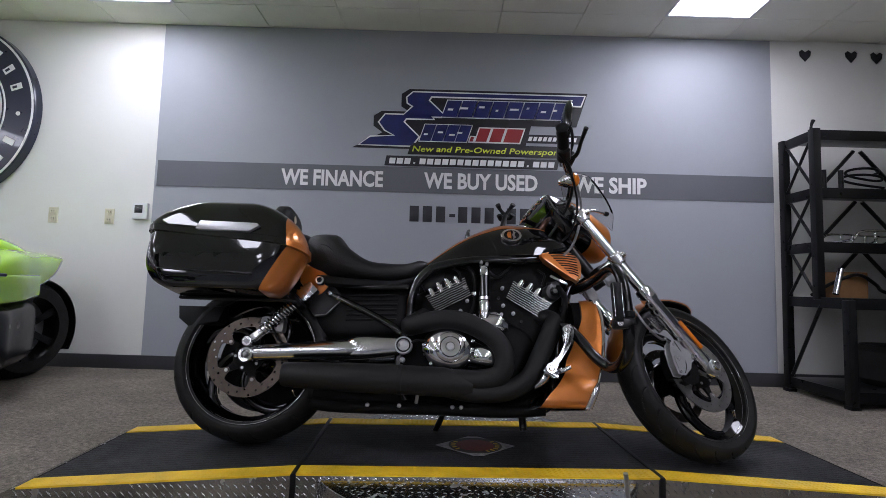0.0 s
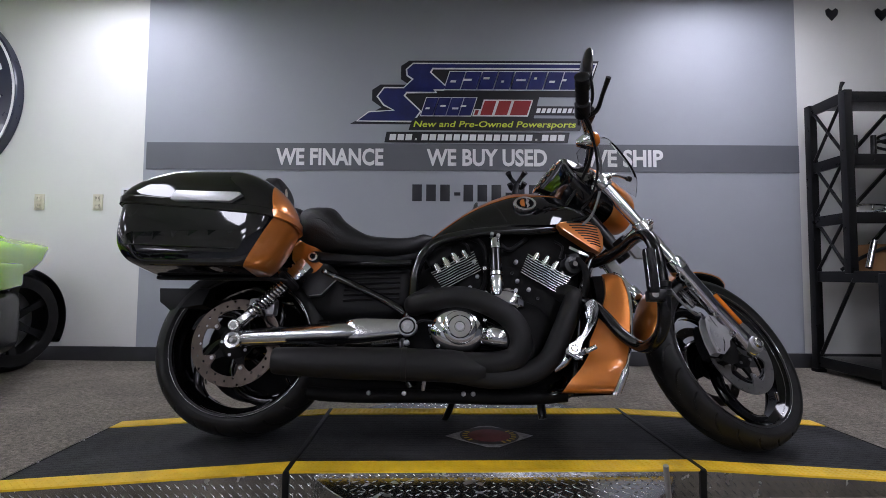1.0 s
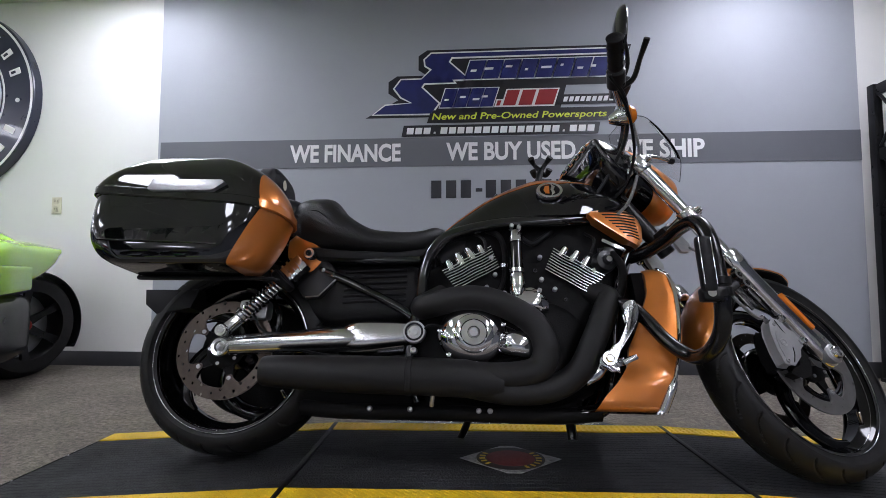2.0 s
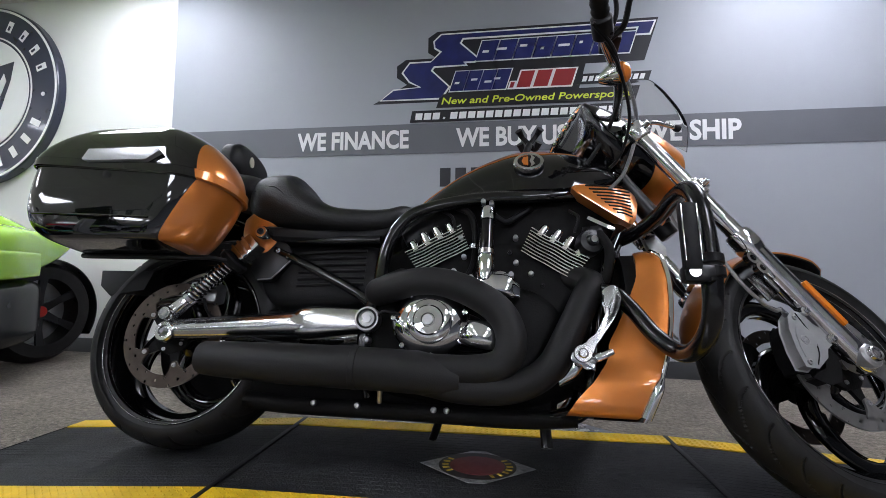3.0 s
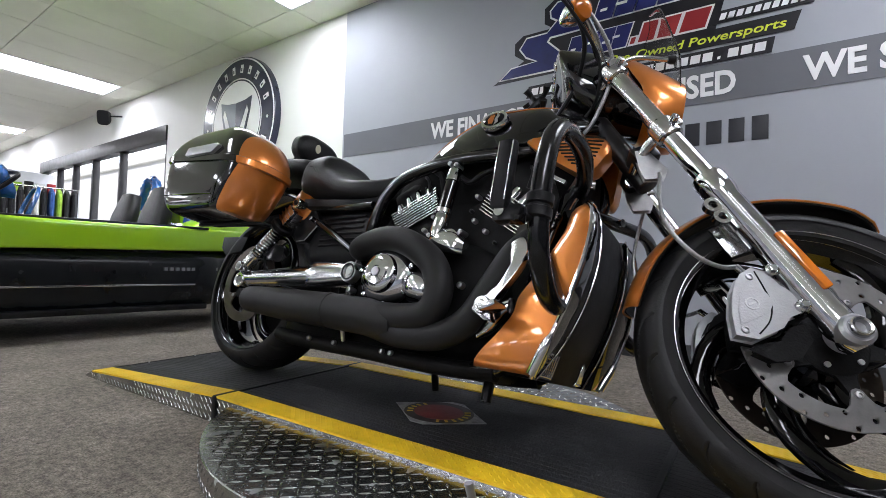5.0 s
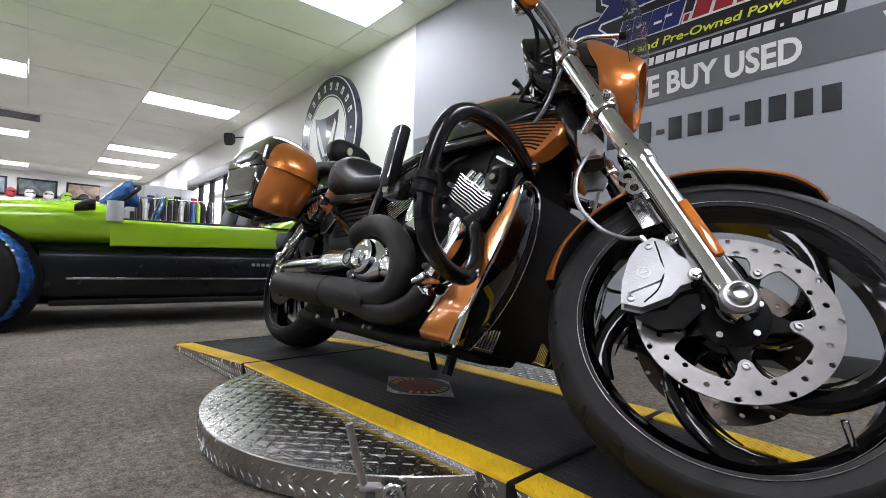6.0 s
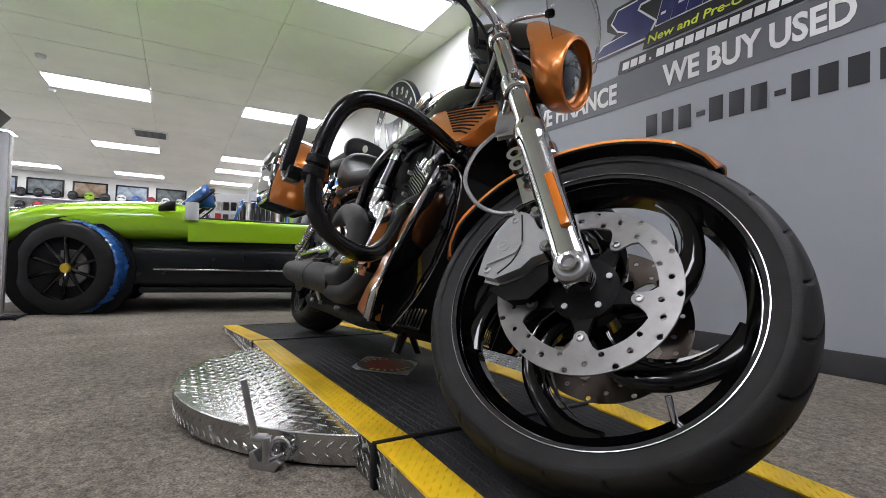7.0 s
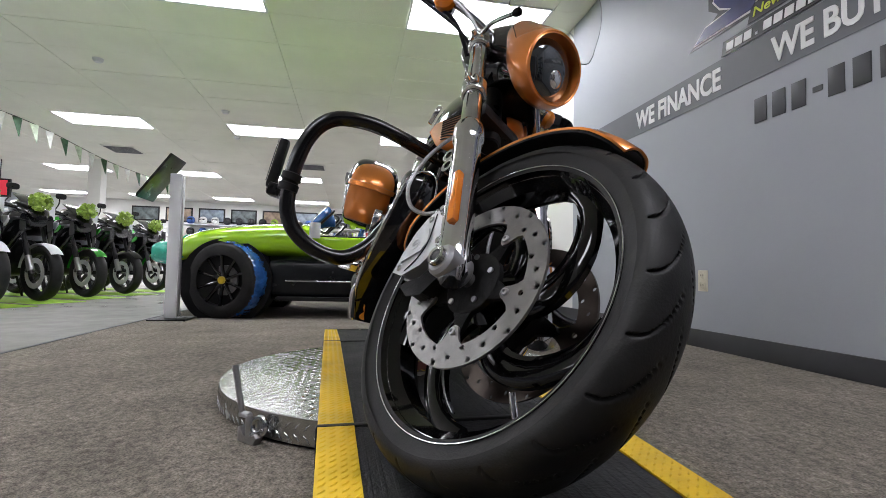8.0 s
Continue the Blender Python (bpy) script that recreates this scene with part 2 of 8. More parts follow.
def smoothed_rows(rows, n):
    a = np.array(rows, float)
    k = len(a)
    t = np.linspace(0, k - 1, (k - 1) * n + 1)
    out = []
    for q in t:
        i = min(int(q), k - 2)
        u = q - i
        p0 = a[i - 1] if i else 2 * a[0] - a[1]
        p3 = a[i + 2] if i + 2 < k else 2 * a[-1] - a[-2]
        p1, p2 = a[i], a[i + 1]
        m1 = np.where((p1 - p0) * (p2 - p1) > 0, (p2 - p0) / 2, 0)
        m2 = np.where((p2 - p1) * (p3 - p2) > 0, (p3 - p1) / 2, 0)
        out.append((2 * u ** 3 - 3 * u * u + 1) * p1 + (u ** 3 - 2 * u * u + u) * m1 + (3 * u * u - 2 * u ** 3) * p2 + (u ** 3 - u * u) * m2)
    return out


def plate(poly, y0, y1, bevel=0.0, m=None, bm=None, n=0):
    """A flat shape given in x and z, thick from y0 to y1."""
    b = bm or bmesh.new()
    pts = [(p[0], p[1]) for p in smoothed([(x, z, 0) for x, z in poly], n, True)] if n else poly
    a = [b.verts.new((x, y0, z)) for x, z in pts]
    c = [b.verts.new((x, y1, z)) for x, z in pts]
    k = len(pts)
    f0, f1 = b.faces.new(a), b.faces.new(c[::-1])
    for i in range(k):
        b.faces.new((a[i], a[(i + 1) % k], c[(i + 1) % k], c[i]))
    if m is not None:
        bmesh.ops.transform(b, matrix=m, verts=a + c)
    if bevel:
        bmesh.ops.bevel(b, geom=list(f0.edges) + list(f1.edges), offset=bevel, segments=2, affect="EDGES", profile=0.6)
    return b


def along(p, q, profile, seg=24, bm=None):
    """Turns (radius, part of the way from p to q) pairs round the line from p to q."""
    p, q = Vector(p), Vector(q)
    d = q - p
    m = Matrix.Translation(p) @ d.to_track_quat("Z", "Y").to_matrix().to_4x4()
    return lathe([(r, s * d.length) for r, s in profile], seg, m, bm)


def rod(p, q, r, seg=16, bm=None, bevel=0.0):
    p, q = Vector(p), Vector(q)
    ln = (q - p).length
    e = min(bevel or r * 0.15, ln * 0.3)
    return along(p, q, [(0, 0), (r - e, 0), (r, e / ln), (r, 1 - e / ln), (r - e, 1), (0, 1)], seg, bm)


def facing(p, n):
    """A pose at p whose z axis points along n."""
    return Matrix.Translation(p) @ Vector(n).to_track_quat("Z", "Y").to_matrix().to_4x4()


def letters(name, words, material, height, m, width=None, bold=0.0, depth=0.002, parent=None, label="", shear=0.0):
    """Built-in lettering as a mesh; m places the left end of the base line, x along the line, y up."""
    cu = bpy.data.curves.new(name, "FONT")
    cu.body, cu.size, cu.extrude, cu.offset, cu.shear = words, 1.0, depth / height * 0.5, bold, shear
    cu.resolution_u = 3
    tmp = bpy.data.objects.new(name, cu)
    me = bpy.data.meshes.new_from_object(tmp)
    bpy.data.objects.remove(tmp)
    xs = [v.co.x for v in me.vertices]
    ys = [v.co.y for v in me.vertices]
    sy = height / 0.73
    sx = width / (max(xs) - min(xs)) if width else sy
    me.transform(m @ Matrix.Diagonal((sx, sy, sy, 1)) @ Matrix.Translation((-min(xs), 0, 0)))
    me.materials.clear()
    me.materials.append(material)
    ob = new(name, me)
    ob.parent = parent
    return tagged(ob, label)


# ---- the setting ----
WALL_Y, TOP = 3.448, 2.67
X0, X1, Y0 = -16.0, 4.6, -9.0

carpet = solid("floor", box(((X0 + X1) / 2, (WALL_Y + 0.0) / 2, -0.05), (X1 - X0, WALL_Y - 0.0, 0.1)), CARPET, "grey-brown flecked low pile carpet", "floor", kind="structure")
solid("floor_tile", box(((X0 + X1) / 2, (Y0 + 0.0) / 2, -0.054), (X1 - X0, -Y0, 0.1)), TILE, "pale polished showroom floor", "floor", kind="structure")
solid("trim", box(((X0 + X1) / 2, -0.01, 0.0), (X1 - X0, 0.03, 0.006), 0.002), BASE, "thin dark carpet edging strip", "trim", kind="structure")

# back wall with a shop-front opening far along it
WIN0, WIN1, WINH = -10.6, -5.5, 2.15
b = box(((WIN1 + X1) / 2, WALL_Y + 0.09, TOP / 2), (X1 - WIN1, 0.18, TOP))
box(((X0 + WIN0) / 2, WALL_Y + 0.09, TOP / 2), (WIN0 - X0, 0.18, TOP), bm=b)
box(((WIN0 + WIN1) / 2, WALL_Y + 0.09, (TOP + WINH) / 2), (WIN1 - WIN0, 0.18, TOP - WINH), bm=b)
wall_n = solid("wall_north", b, WHITE, "white painted wall with a grey painted field", "wall", kind="structure")
PAINT0, PAINT1 = -2.205, 2.545
part("painted_field", box(((PAINT0 + PAINT1) / 2, WALL_Y - 0.001, TOP / 2 + 0.05), (PAINT1 - PAINT0, 0.004, TOP - 0.1)), GREY, wall_n, "light grey painted field")
part("painted_stripe", box(((PAINT0 + PAINT1) / 2 + 0.01, WALL_Y - 0.0055, 1.482), (PAINT1 - PAINT0 - 0.02, 0.003, 0.2)), BAND, wall_n, "dark grey painted stripe")
solid("baseboard", box(((WIN1 + X1) / 2, WALL_Y - 0.008, 0.05), (X1 - WIN1, 0.016, 0.1), 0.004), BASE, "charcoal vinyl baseboard", "baseboard", kind="structure")
# Unseen closing walls, greyed so the chrome and black paint reflect less white.
solid("wall_east", box((X1 + 0.05, (WALL_Y + Y0) / 2, TOP / 2), (0.1, WALL_Y - Y0 + 0.36, TOP)), BAND, "unseen closing wall, dark to deepen reflections in the chrome", "wall", kind="structure")
solid("wall_south", box(((X0 + X1) / 2, Y0 - 0.05, TOP / 2), (X1 - X0 + 0.2, 0.1, TOP)), GREY, "unseen closing wall, grey to temper reflections", "wall", kind="structure")
wall_w = solid("wall_west", box((X0 - 0.05, (WALL_Y + Y0) / 2, TOP / 2), (0.1, WALL_Y - Y0 + 0.36, TOP)), WHITE, "white far wall hung with pictures and goods", "wall", kind="structure")

# ceiling: hung tiles 0.61 by 1.22 in a bar grid, lamps in some of the bays
LX = [1.89, -2.282, -6.454, -10.626, -14.798]
LY = [2.54, 0.1, -2.34, -4.78, -7.2]
TX, TY = 0.596, 1.22


BAYS = [(x, y) for x in LX for y in LY] + [(LX[0] - 24 * TX, LY[0])]

b = bmesh.new()
nx, ny = 35, 11
for i in range(nx):
    for j in range(ny):
        cx, cy = LX[0] + TX * (4 - i), LY[0] + TY * (1 - j)
        if cx < X0 - 0.3 or cx > X1 + 0.3 or cy > WALL_Y + 0.6 or cy < Y0 - 0.6:
            continue
        if any(abs(cx - a) < 0.25 and abs(cy - c) < 0.3 for a, c in BAYS):
            continue
        hx0, hx1 = max(cx - TX / 2 + 0.003, X0), min(cx + TX / 2 - 0.003, X1)
        hy0, hy1 = max(cy - TY / 2 + 0.003, Y0), min(cy + TY / 2 - 0.003, WALL_Y - 0.001)
        if hx1 - hx0 < 0.02 or hy1 - hy0 < 0.02:
            continue
        dz = random.uniform(-0.002, 0.002)
        box(((hx0 + hx1) / 2, (hy0 + hy1) / 2, TOP + 0.012 + dz), (hx1 - hx0, hy1 - hy0, 0.018), bm=b)
solid("ceiling", b, CEIL, "off-white suspended ceiling tiles", "ceiling", kind="structure")
seal = box(((X0 + X1) / 2, (WALL_Y + Y0) / 2, TOP + 0.09), (X1 - X0, WALL_Y - Y0, 0.1))
for cx, cy, lx, ly in (((X0 + X1) / 2, WALL_Y + 0.12, X1 - X0 + 0.8, 0.22), ((X0 + X1) / 2, Y0 - 0.12, X1 - X0 + 0.8, 0.22), (X0 - 0.12, (WALL_Y + Y0) / 2, 0.22, WALL_Y - Y0), (X1 + 0.12, (WALL_Y + Y0) / 2, 0.22, WALL_Y - Y0)):
    box((cx, cy, TOP + 0.075), (lx, ly, 0.145), bm=seal)
solid("ceiling_slab", seal, TBAR, "ceiling backing and bars above the tiles", "ceiling", kind="structure")


def ceiling_light():
    t = thing("ceiling_light", "lit white fluorescent troffer set in the ceiling", "ceiling light", group="ceiling troffers")
    b = box((0, 0.6, 0), (0.6, 0.02, 0.02))
    box((0, -0.6, 0), (0.6, 0.02, 0.02), bm=b)
    box((0.3, 0, 0), (0.02, 1.2, 0.02), bm=b)
    box((-0.3, 0, 0), (0.02, 1.2, 0.02), bm=b)
    part("light_frame", b, PANEL, t)
    part("diffuser", box((0, 0, 0.004), (0.575, 1.175, 0.006)), TROFFER, t, "glowing prismatic diffuser")
    return t


first = ceiling_light()
first.matrix_world = pose(LX[0], LY[0], TOP + 0.006)
for x, y in BAYS[1:]:
    copy_thing(first, pose(x, y, TOP + 0.006))


# ---- the turntable and its two ramp decks ----
DX, DY0, DY1, DH = 0.152, 1.412, 2.03, 0.08
SEAM0, SEAM1, TIP0, TIP1 = -0.435, 0.745, -1.33, 1.605


def treads(bm, p0, u, v, nu, nv, pitch, keep=None, up=0.0016, ln=0.026, wd=0.0065):
    """Raised lozenges in rows that lean left and right by turns."""
    u, v = Vector(u).normalized(), Vector(v).normalized()
    n = u.cross(v)
    for i in range(nu):
        for j in range(nv):
            c = Vector(p0) + u * (i * pitch) + v * (j * pitch)
            if keep and not keep(c):
                continue
            a = math.radians(45 if (i + j) % 2 else -45)
            d = u * math.cos(a) + v * math.sin(a)
            e = n.cross(d)
            q = [bm.verts.new(c + d * ln / 2), bm.verts.new(c + e * wd / 2), bm.verts.new(c - d * ln / 2), bm.verts.new(c - e * wd / 2)]
            t = [bm.verts.new(c + d * ln / 4 + n * up), bm.verts.new(c - d * ln / 4 + n * up)]
            for f in ((q[0], q[1], t[0]), (q[0], t[0], q[3]), (q[2], t[1], q[1]), (q[2], q[3], t[1]), (q[1], t[1], t[0]), (q[3], t[0], t[1])):
                bm.faces.new(f)


table = thing("turntable", "round diamond plate turntable on the carpet", "turntable", pose(DX, 1.707, 0))
TR = 0.59
part("table_top", disc(TR, 0.008, 0.068, 96, bevel=0.002), PLATE, table, "bright diamond plate disc")
part("skirt", disc(TR - 0.012, 0.0, 0.012, 72), PLAST, table, "dark rubber skirt")
b = bmesh.new()
treads(b, (-TR, -TR, 0.068), (1, 0, 0), (0, 1, 0), 49, 49, 0.0245, lambda c: c.length < TR - 0.015 and abs(c.y - 0.014) > 0.29)
part("tread", b, PLATE, table, "raised diamond tread", kind="stuff", smooth=10)
b = bmesh.new()
for i in range(142):
    a = 2 * math.pi * i / 142
    cc = Vector((math.cos(a), math.sin(a), 0))
    treads(b, cc * TR + Vector((0, 0, 0.022)), (-math.sin(a), math.cos(a), 0), (0, 0, 1), 1, 2, 0.0245, None)
bmesh.ops.recalc_face_normals(b, faces=b.faces)
part("rim_tread", b, PLATE, table, "raised diamond tread round the edge", kind="stuff", smooth=10)

pin = thing("locking_pin", "steel turntable locking pin in a clamp against the turntable's edge", "pin", pose(DX + 0.435, 1.272, 0, 0, 0, 45))
part("clamp", plate([(-0.024, 0.0), (0.034, 0.0), (0.046, 0.018), (0.038, 0.026), (0.022, 0.013), (-0.004, 0.013), (-0.012, 0.036), (-0.024, 0.031)], -0.01, 0.01, 0.003), CAST, pin, "worn steel clamp foot")
part("pin_rod", tube([(-0.013, -0.004, 0.058), (-0.026, -0.006, 0.1), (-0.044, -0.008, 0.168)], 0.0068, 12, 1), CAST, pin, "bare steel rod")
part("pin_collar", rod((-0.022, -0.004, 0.06), (0.014, -0.004, 0.062), 0.0075, 16, bevel=0.002), SILVER, pin, "bright collar")
part("clamp_bolt", rod((0.012, -0.005, 0.012), (0.012, -0.005, 0.064), 0.0075, 14), CAST, pin, "upright clamp bolt")
part("clamp_ring", lathe([(0.018 + 0.006 * math.cos(q), 0.006 * math.sin(q)) for q in (2 * math.pi * k / 10 for k in range(10))], 28, facing((0.034, 0.006, 0.04), (0.3, -1, 0.2)), closed=True), ALU, pin, "bright steel ring")
part("ring_screw", rod((0.02, -0.004, 0.02), (0.05, 0.0, 0.034), 0.005, 10), ALU, pin)


KNEE = 1.42


def deck_z(x):
    """Height of the deck's top along its length."""
    d = abs(x - DX)
    half = (SEAM1 - SEAM0) / 2
    if d <= half:
        return DH
    if d < KNEE:
        return DH - (d - half) * (DH - 0.03) / (KNEE - half)
    return max(0.004, 0.03 * (1 - (d - KNEE) / 0.05))


def deck_run(name, x0, x1, label):
    t = thing(name, label, "ramp", group="ramp decks")
    xs = sorted([x0 + (x1 - x0) * i / 12 for i in range(13)] + [x for x in (DX - KNEE, DX + KNEE) if x0 < x < x1])
    flat = [x for x in xs if abs(x - DX) < KNEE + 0.001]
    ya, yb, st = DY0, DY1, 0.07

    def strip(y0, y1, lift, deep, xs=xs):
        q = bmesh.new()
        rows = []
        for x in xs:
            z = deck_z(x)
            rows.append([q.verts.new(p) for p in ((x, y0, z + lift), (x, y1, z + lift), (x, y1, max(z - deep, 0.001)), (x, y0, max(z - deep, 0.001)))])
        for i in range(len(rows) - 1):
            for j in range(4):
                q.faces.new((rows[i][j], rows[i][(j + 1) % 4], rows[i + 1][(j + 1) % 4], rows[i + 1][j]))
        q.faces.new(rows[0])
        q.faces.new(rows[-1][::-1])
        return q

    part("side_rail", strip(ya, ya + 0.006, -0.001, 0.2), PLATE, t, "diamond plate side")
    part("side_rail", strip(yb - 0.006, yb, -0.001, 0.2), PLATE, t, "diamond plate side")
    part("deck", strip(ya + 0.006, yb - 0.006, -0.002, 0.012), MATRUB, t, "ribbed black rubber mat")
    if len(flat) < len(xs):
        tip = [x for x in xs if abs(x - DX) > KNEE - 0.001]
        part("tip_plate", strip(ya + 0.001, yb - 0.001, 0.0016, 0.003, tip), PLATE, t, "diamond plate ramp tip")
    part("edge_strip", strip(ya - 0.002, ya + st, 0.002, 0.004, flat), YELLOW, t, "yellow painted tread edge")
    part("edge_strip", strip(yb - st, yb + 0.002, 0.002, 0.004, flat), YELLOW, t, "yellow painted tread edge")
    q = bmesh.new()
    n = int((x1 - x0) / 0.02)
    for k in range(n):
        x = x0 + 0.014 + k * 0.02
        if x > x1 - 0.012 or abs(x - DX) > KNEE - 0.01:
            continue
        for yy in (ya + 0.009, ya + 0.027, ya + 0.045, ya + 0.062, yb - 0.062, yb - 0.045, yb - 0.027, yb - 0.009):
            treads(q, (x, yy, deck_z(x) + 0.002), (1, 0, (deck_z(x + 0.01) - deck_z(x)) / 0.01), (0, 1, 0), 1, 1, 0.02, None, 0.0016, 0.02, 0.006)
    part("edge_tread", q, YELLOW, t, kind="stuff", smooth=10)
    q = bmesh.new()
    for k in range(int((x1 - x0) / 0.0245)):
        x = x0 + 0.012 + k * 0.0245
        for r in range(3):
            z = 0.014 + r * 0.0245
            if z < deck_z(x) - 0.012:
                treads(q, (x, ya, z), (1, 0, 0), (0, 0, 1), 1, 1, 0.02)
                treads(q, (x, yb, z), (-1, 0, 0), (0, 0, 1), 1, 1, 0.02)
    part("side_tread", q, PLATE, t, kind="stuff", smooth=10)
    q = bmesh.new()
    k = 0
    while ya + st + 0.012 + k * 0.021 < yb - st - 0.01:
        yy = ya + st + 0.012 + k * 0.021
        for i in range(len(xs) - 1):
            za, zb = deck_z(xs[i]) - 0.002, deck_z(xs[i + 1]) - 0.002
            q.faces.new([q.verts.new(p) for p in ((xs[i], yy - 0.004, za), (xs[i + 1], yy - 0.004, zb), (xs[i + 1], yy - 0.0025, zb + 0.0007), (xs[i], yy - 0.0025, za + 0.0007))])
            q.faces.new([q.verts.new(p) for p in ((xs[i], yy - 0.0025, za + 0.0007), (xs[i + 1], yy - 0.0025, zb + 0.0007), (xs[i + 1], yy + 0.0025, zb + 0.0007), (xs[i], yy + 0.0025, za + 0.0007))])
            q.faces.new([q.verts.new(p) for p in ((xs[i], yy + 0.0025, za + 0.0007), (xs[i + 1], yy + 0.0025, zb + 0.0007), (xs[i + 1], yy + 0.004, zb), (xs[i], yy + 0.004, za))])
        k += 1
    part("mat_ribs", q, MATRUB, t, kind="stuff", smooth=10)
    return t


mid = deck_run("ramp_deck", SEAM0 + 0.006, SEAM1 - 0.006, "flat black deck with yellow tread edges on the turntable")
left = deck_run("ramp_deck", TIP0, SEAM0 - 0.006, "black ramp with yellow edges sloping to the carpet")
right = deck_run("ramp_deck", SEAM1 + 0.006, TIP1, "black ramp with yellow edges sloping to the carpet")
for deck, x in ((left, SEAM0), (right, SEAM1)):
    part("hinge", box((x, (DY0 + DY1) / 2, DH - 0.004), (0.016, DY1 - DY0 + 0.01, 0.014), 0.003), PLAST, deck, "black rubber hinge strip")
    part("hinge_end", box((x, DY0 - 0.002, 0.04), (0.018, 0.008, 0.08), 0.002), PLAST, deck)

# the decks stand a little askew to the wall
SKEW = Matrix.Translation((DX, 1.721, 0)) @ pose(0, 0, 0, 0, 0, 2.5) @ Matrix.Translation((-DX, -1.721, 0))
for deck in (mid, left, right):
    deck.matrix_world = SKEW

# the worn badge on the middle deck
badge = thing("floor_decal", "worn silver lozenge decal with a red mark on the deck", "decal", pose(0.17, 1.7, DH, 0, 0, 2.5))
part("foil", plate([(-0.15, 0.0), (-0.02, 0.105), (0.02, 0.105), (0.15, 0.0), (0.02, -0.105), (-0.02, -0.105)], -0.0008, 0.0008, 0, pose(0, 0, 0.0012, 90)), mat("scuffed_silver_foil", (0.3, 0.3, 0.3), 0.5, metal=0.4, var=0.5, scale=40, bump=0.4, bscale=90), badge, "scuffed silver foil")
part("mark_ring", lathe([(0.06, 0.0), (0.09, 0.0), (0.09, 0.0006), (0.06, 0.0006)], 40, pose(0, 0, 0.0022) @ Matrix.Diagonal((1.12, 0.97, 1, 1))), mat("worn_black_print", (0.016, 0.015, 0.014), 0.5, var=0.4, scale=30), badge, "dark ring")
part("mark", disc(0.064, 0, 0.0007, 32, pose(0, 0, 0.0026) @ Matrix.Diagonal((1.12, 0.97, 1, 1))), mat("worn_red_print", (0.2, 0.018, 0.016), 0.5, var=0.5, scale=24, second=(0.1, 0.014, 0.014)), badge, "red centre")
WORNY = mat("worn_yellow_print", (0.5, 0.36, 0.03), 0.55, var=0.4, scale=60)
for a in (150, 166, 182, 198, 214, -62, -46, -30, -14, 2, 18, 34):
    part("mark_bar", box((0, 0, 0), (0.008, 0.017, 0.0008), 0.0, pose(0.0835 * math.cos(radians(a)), 0.0725 * math.sin(radians(a)), 0.0032, 0, 0, a + 90)), WORNY, badge, "plain yellow bar" if a == 150 else "")


# ---- the motorcycle: x forward, y to its left, z up, leaning on its stand ----
bike = thing("motorcycle", "black and copper cruiser motorcycle with hard saddlebags on its stand", "motorcycle", pose(0, 1.674, 0.07, -15) @ Matrix.Diagonal((1.018, 1, 1, 1)))
HUB_F, HUB_R = Vector((0.969, -0.012, 0.281)), Vector((-0.675, 0, 0.31))
AX = Vector((-math.sin(radians(35.5)), 0, math.cos(radians(35.5))))
FW = Vector((math.cos(radians(35.5)), 0, math.sin(radians(35.5))))
STEER = Matrix.Translation(HUB_F) @ Matrix.Rotation(radians(28), 4, AX) @ Matrix.Translation(-HUB_F)
BACK = STEER.inverted()


def fk(a, o, y):
    """A place on the front end, straight ahead: up the fork, forward of it, sideways."""
    return HUB_F + AX * a + FW * o + Vector((0, y, 0))


def flip(p):
    """The same place on the other side of the turned front end."""
    q = BACK @ Vector(p)
    q.y = -q.y
    return STEER @ q


def front(name, bm, material, parent=None, label="", smooth=35):
    return part(name, bm, material, parent or bike, label, smooth, STEER)


def tread_tyre(R, hw, rim, base, pitches=22):
    """A tyre with swept grooves cut into its tread."""
    n = pitches * 40
    th = np.arange(n) * 2 * math.pi / n
    prof = [(rim - 0.004, -hw * 0.8, 1.0), (rim + 0.012, -hw * 0.86, 1.0), (rim + 0.03, -hw * 0.96, 1.0)]
    for i in range(61):
        a = math.pi * i / 60
        prof.append((R - hw * 0.62 * (1 - math.sin(a) ** 0.9), -hw * math.cos(a), -math.cos(a)))
    prof += [(rim + 0.03, hw * 0.96, 1.0), (rim + 0.012, hw * 0.86, 1.0), (rim - 0.004, hw * 0.8, 1.0)]

    def cut(phase, half):
        d = np.abs(phase % 1.0 - 0.5)
        return np.clip((half - d) / 0.016, 0, 1)

    co = []
    for r, z, q in prof:
        k = abs(q)
        turn = pitches * th / (2 * math.pi)
        deep = np.zeros(n)
        if 0.08 < k < 0.95:
            fade = min(1.0, (k - 0.08) * 9, (0.95 - k) * 14)
            deep = cut(turn + (0.5 if q > 0 else 0.0) - 1.25 * (1 - k) ** 2, 0.036 * (0.6 + 0.4 * fade)) * fade
        rr = r - 0.0065 * deep
        co.append(np.stack([rr * np.cos(th), rr * np.sin(th), np.full(n, z)], 1))
    co = np.concatenate(co)
    idx = np.arange(n)
    fc = []
    for j in range(len(prof) - 1):
        nx_ = (idx + 1) % n
        fc.append(np.stack([j * n + idx, j * n + nx_, (j + 1) * n + nx_, (j + 1) * n + idx], 1))
    me = bpy.data.meshes.new("tyre")
    me.from_pydata(co.tolist(), [], np.concatenate(fc).tolist())
    me.transform(base)
    bm = bmesh.new()
    bm.from_mesh(me)
    bpy.data.meshes.remove(me)
    return bm


def wheel_profiles(R, hw, rim):
    tyre = []
    for i in range(25):
        a = math.pi * i / 24
        tyre.append((R - hw * 0.62 * (1 - math.sin(a) ** 0.9), -hw * math.cos(a)))
    side = [(rim + 0.03, hw * 0.96), (rim + 0.012, hw * 0.86), (rim - 0.004, hw * 0.8)]
    return [(r, -z) for r, z in reversed(side)] + tyre + side


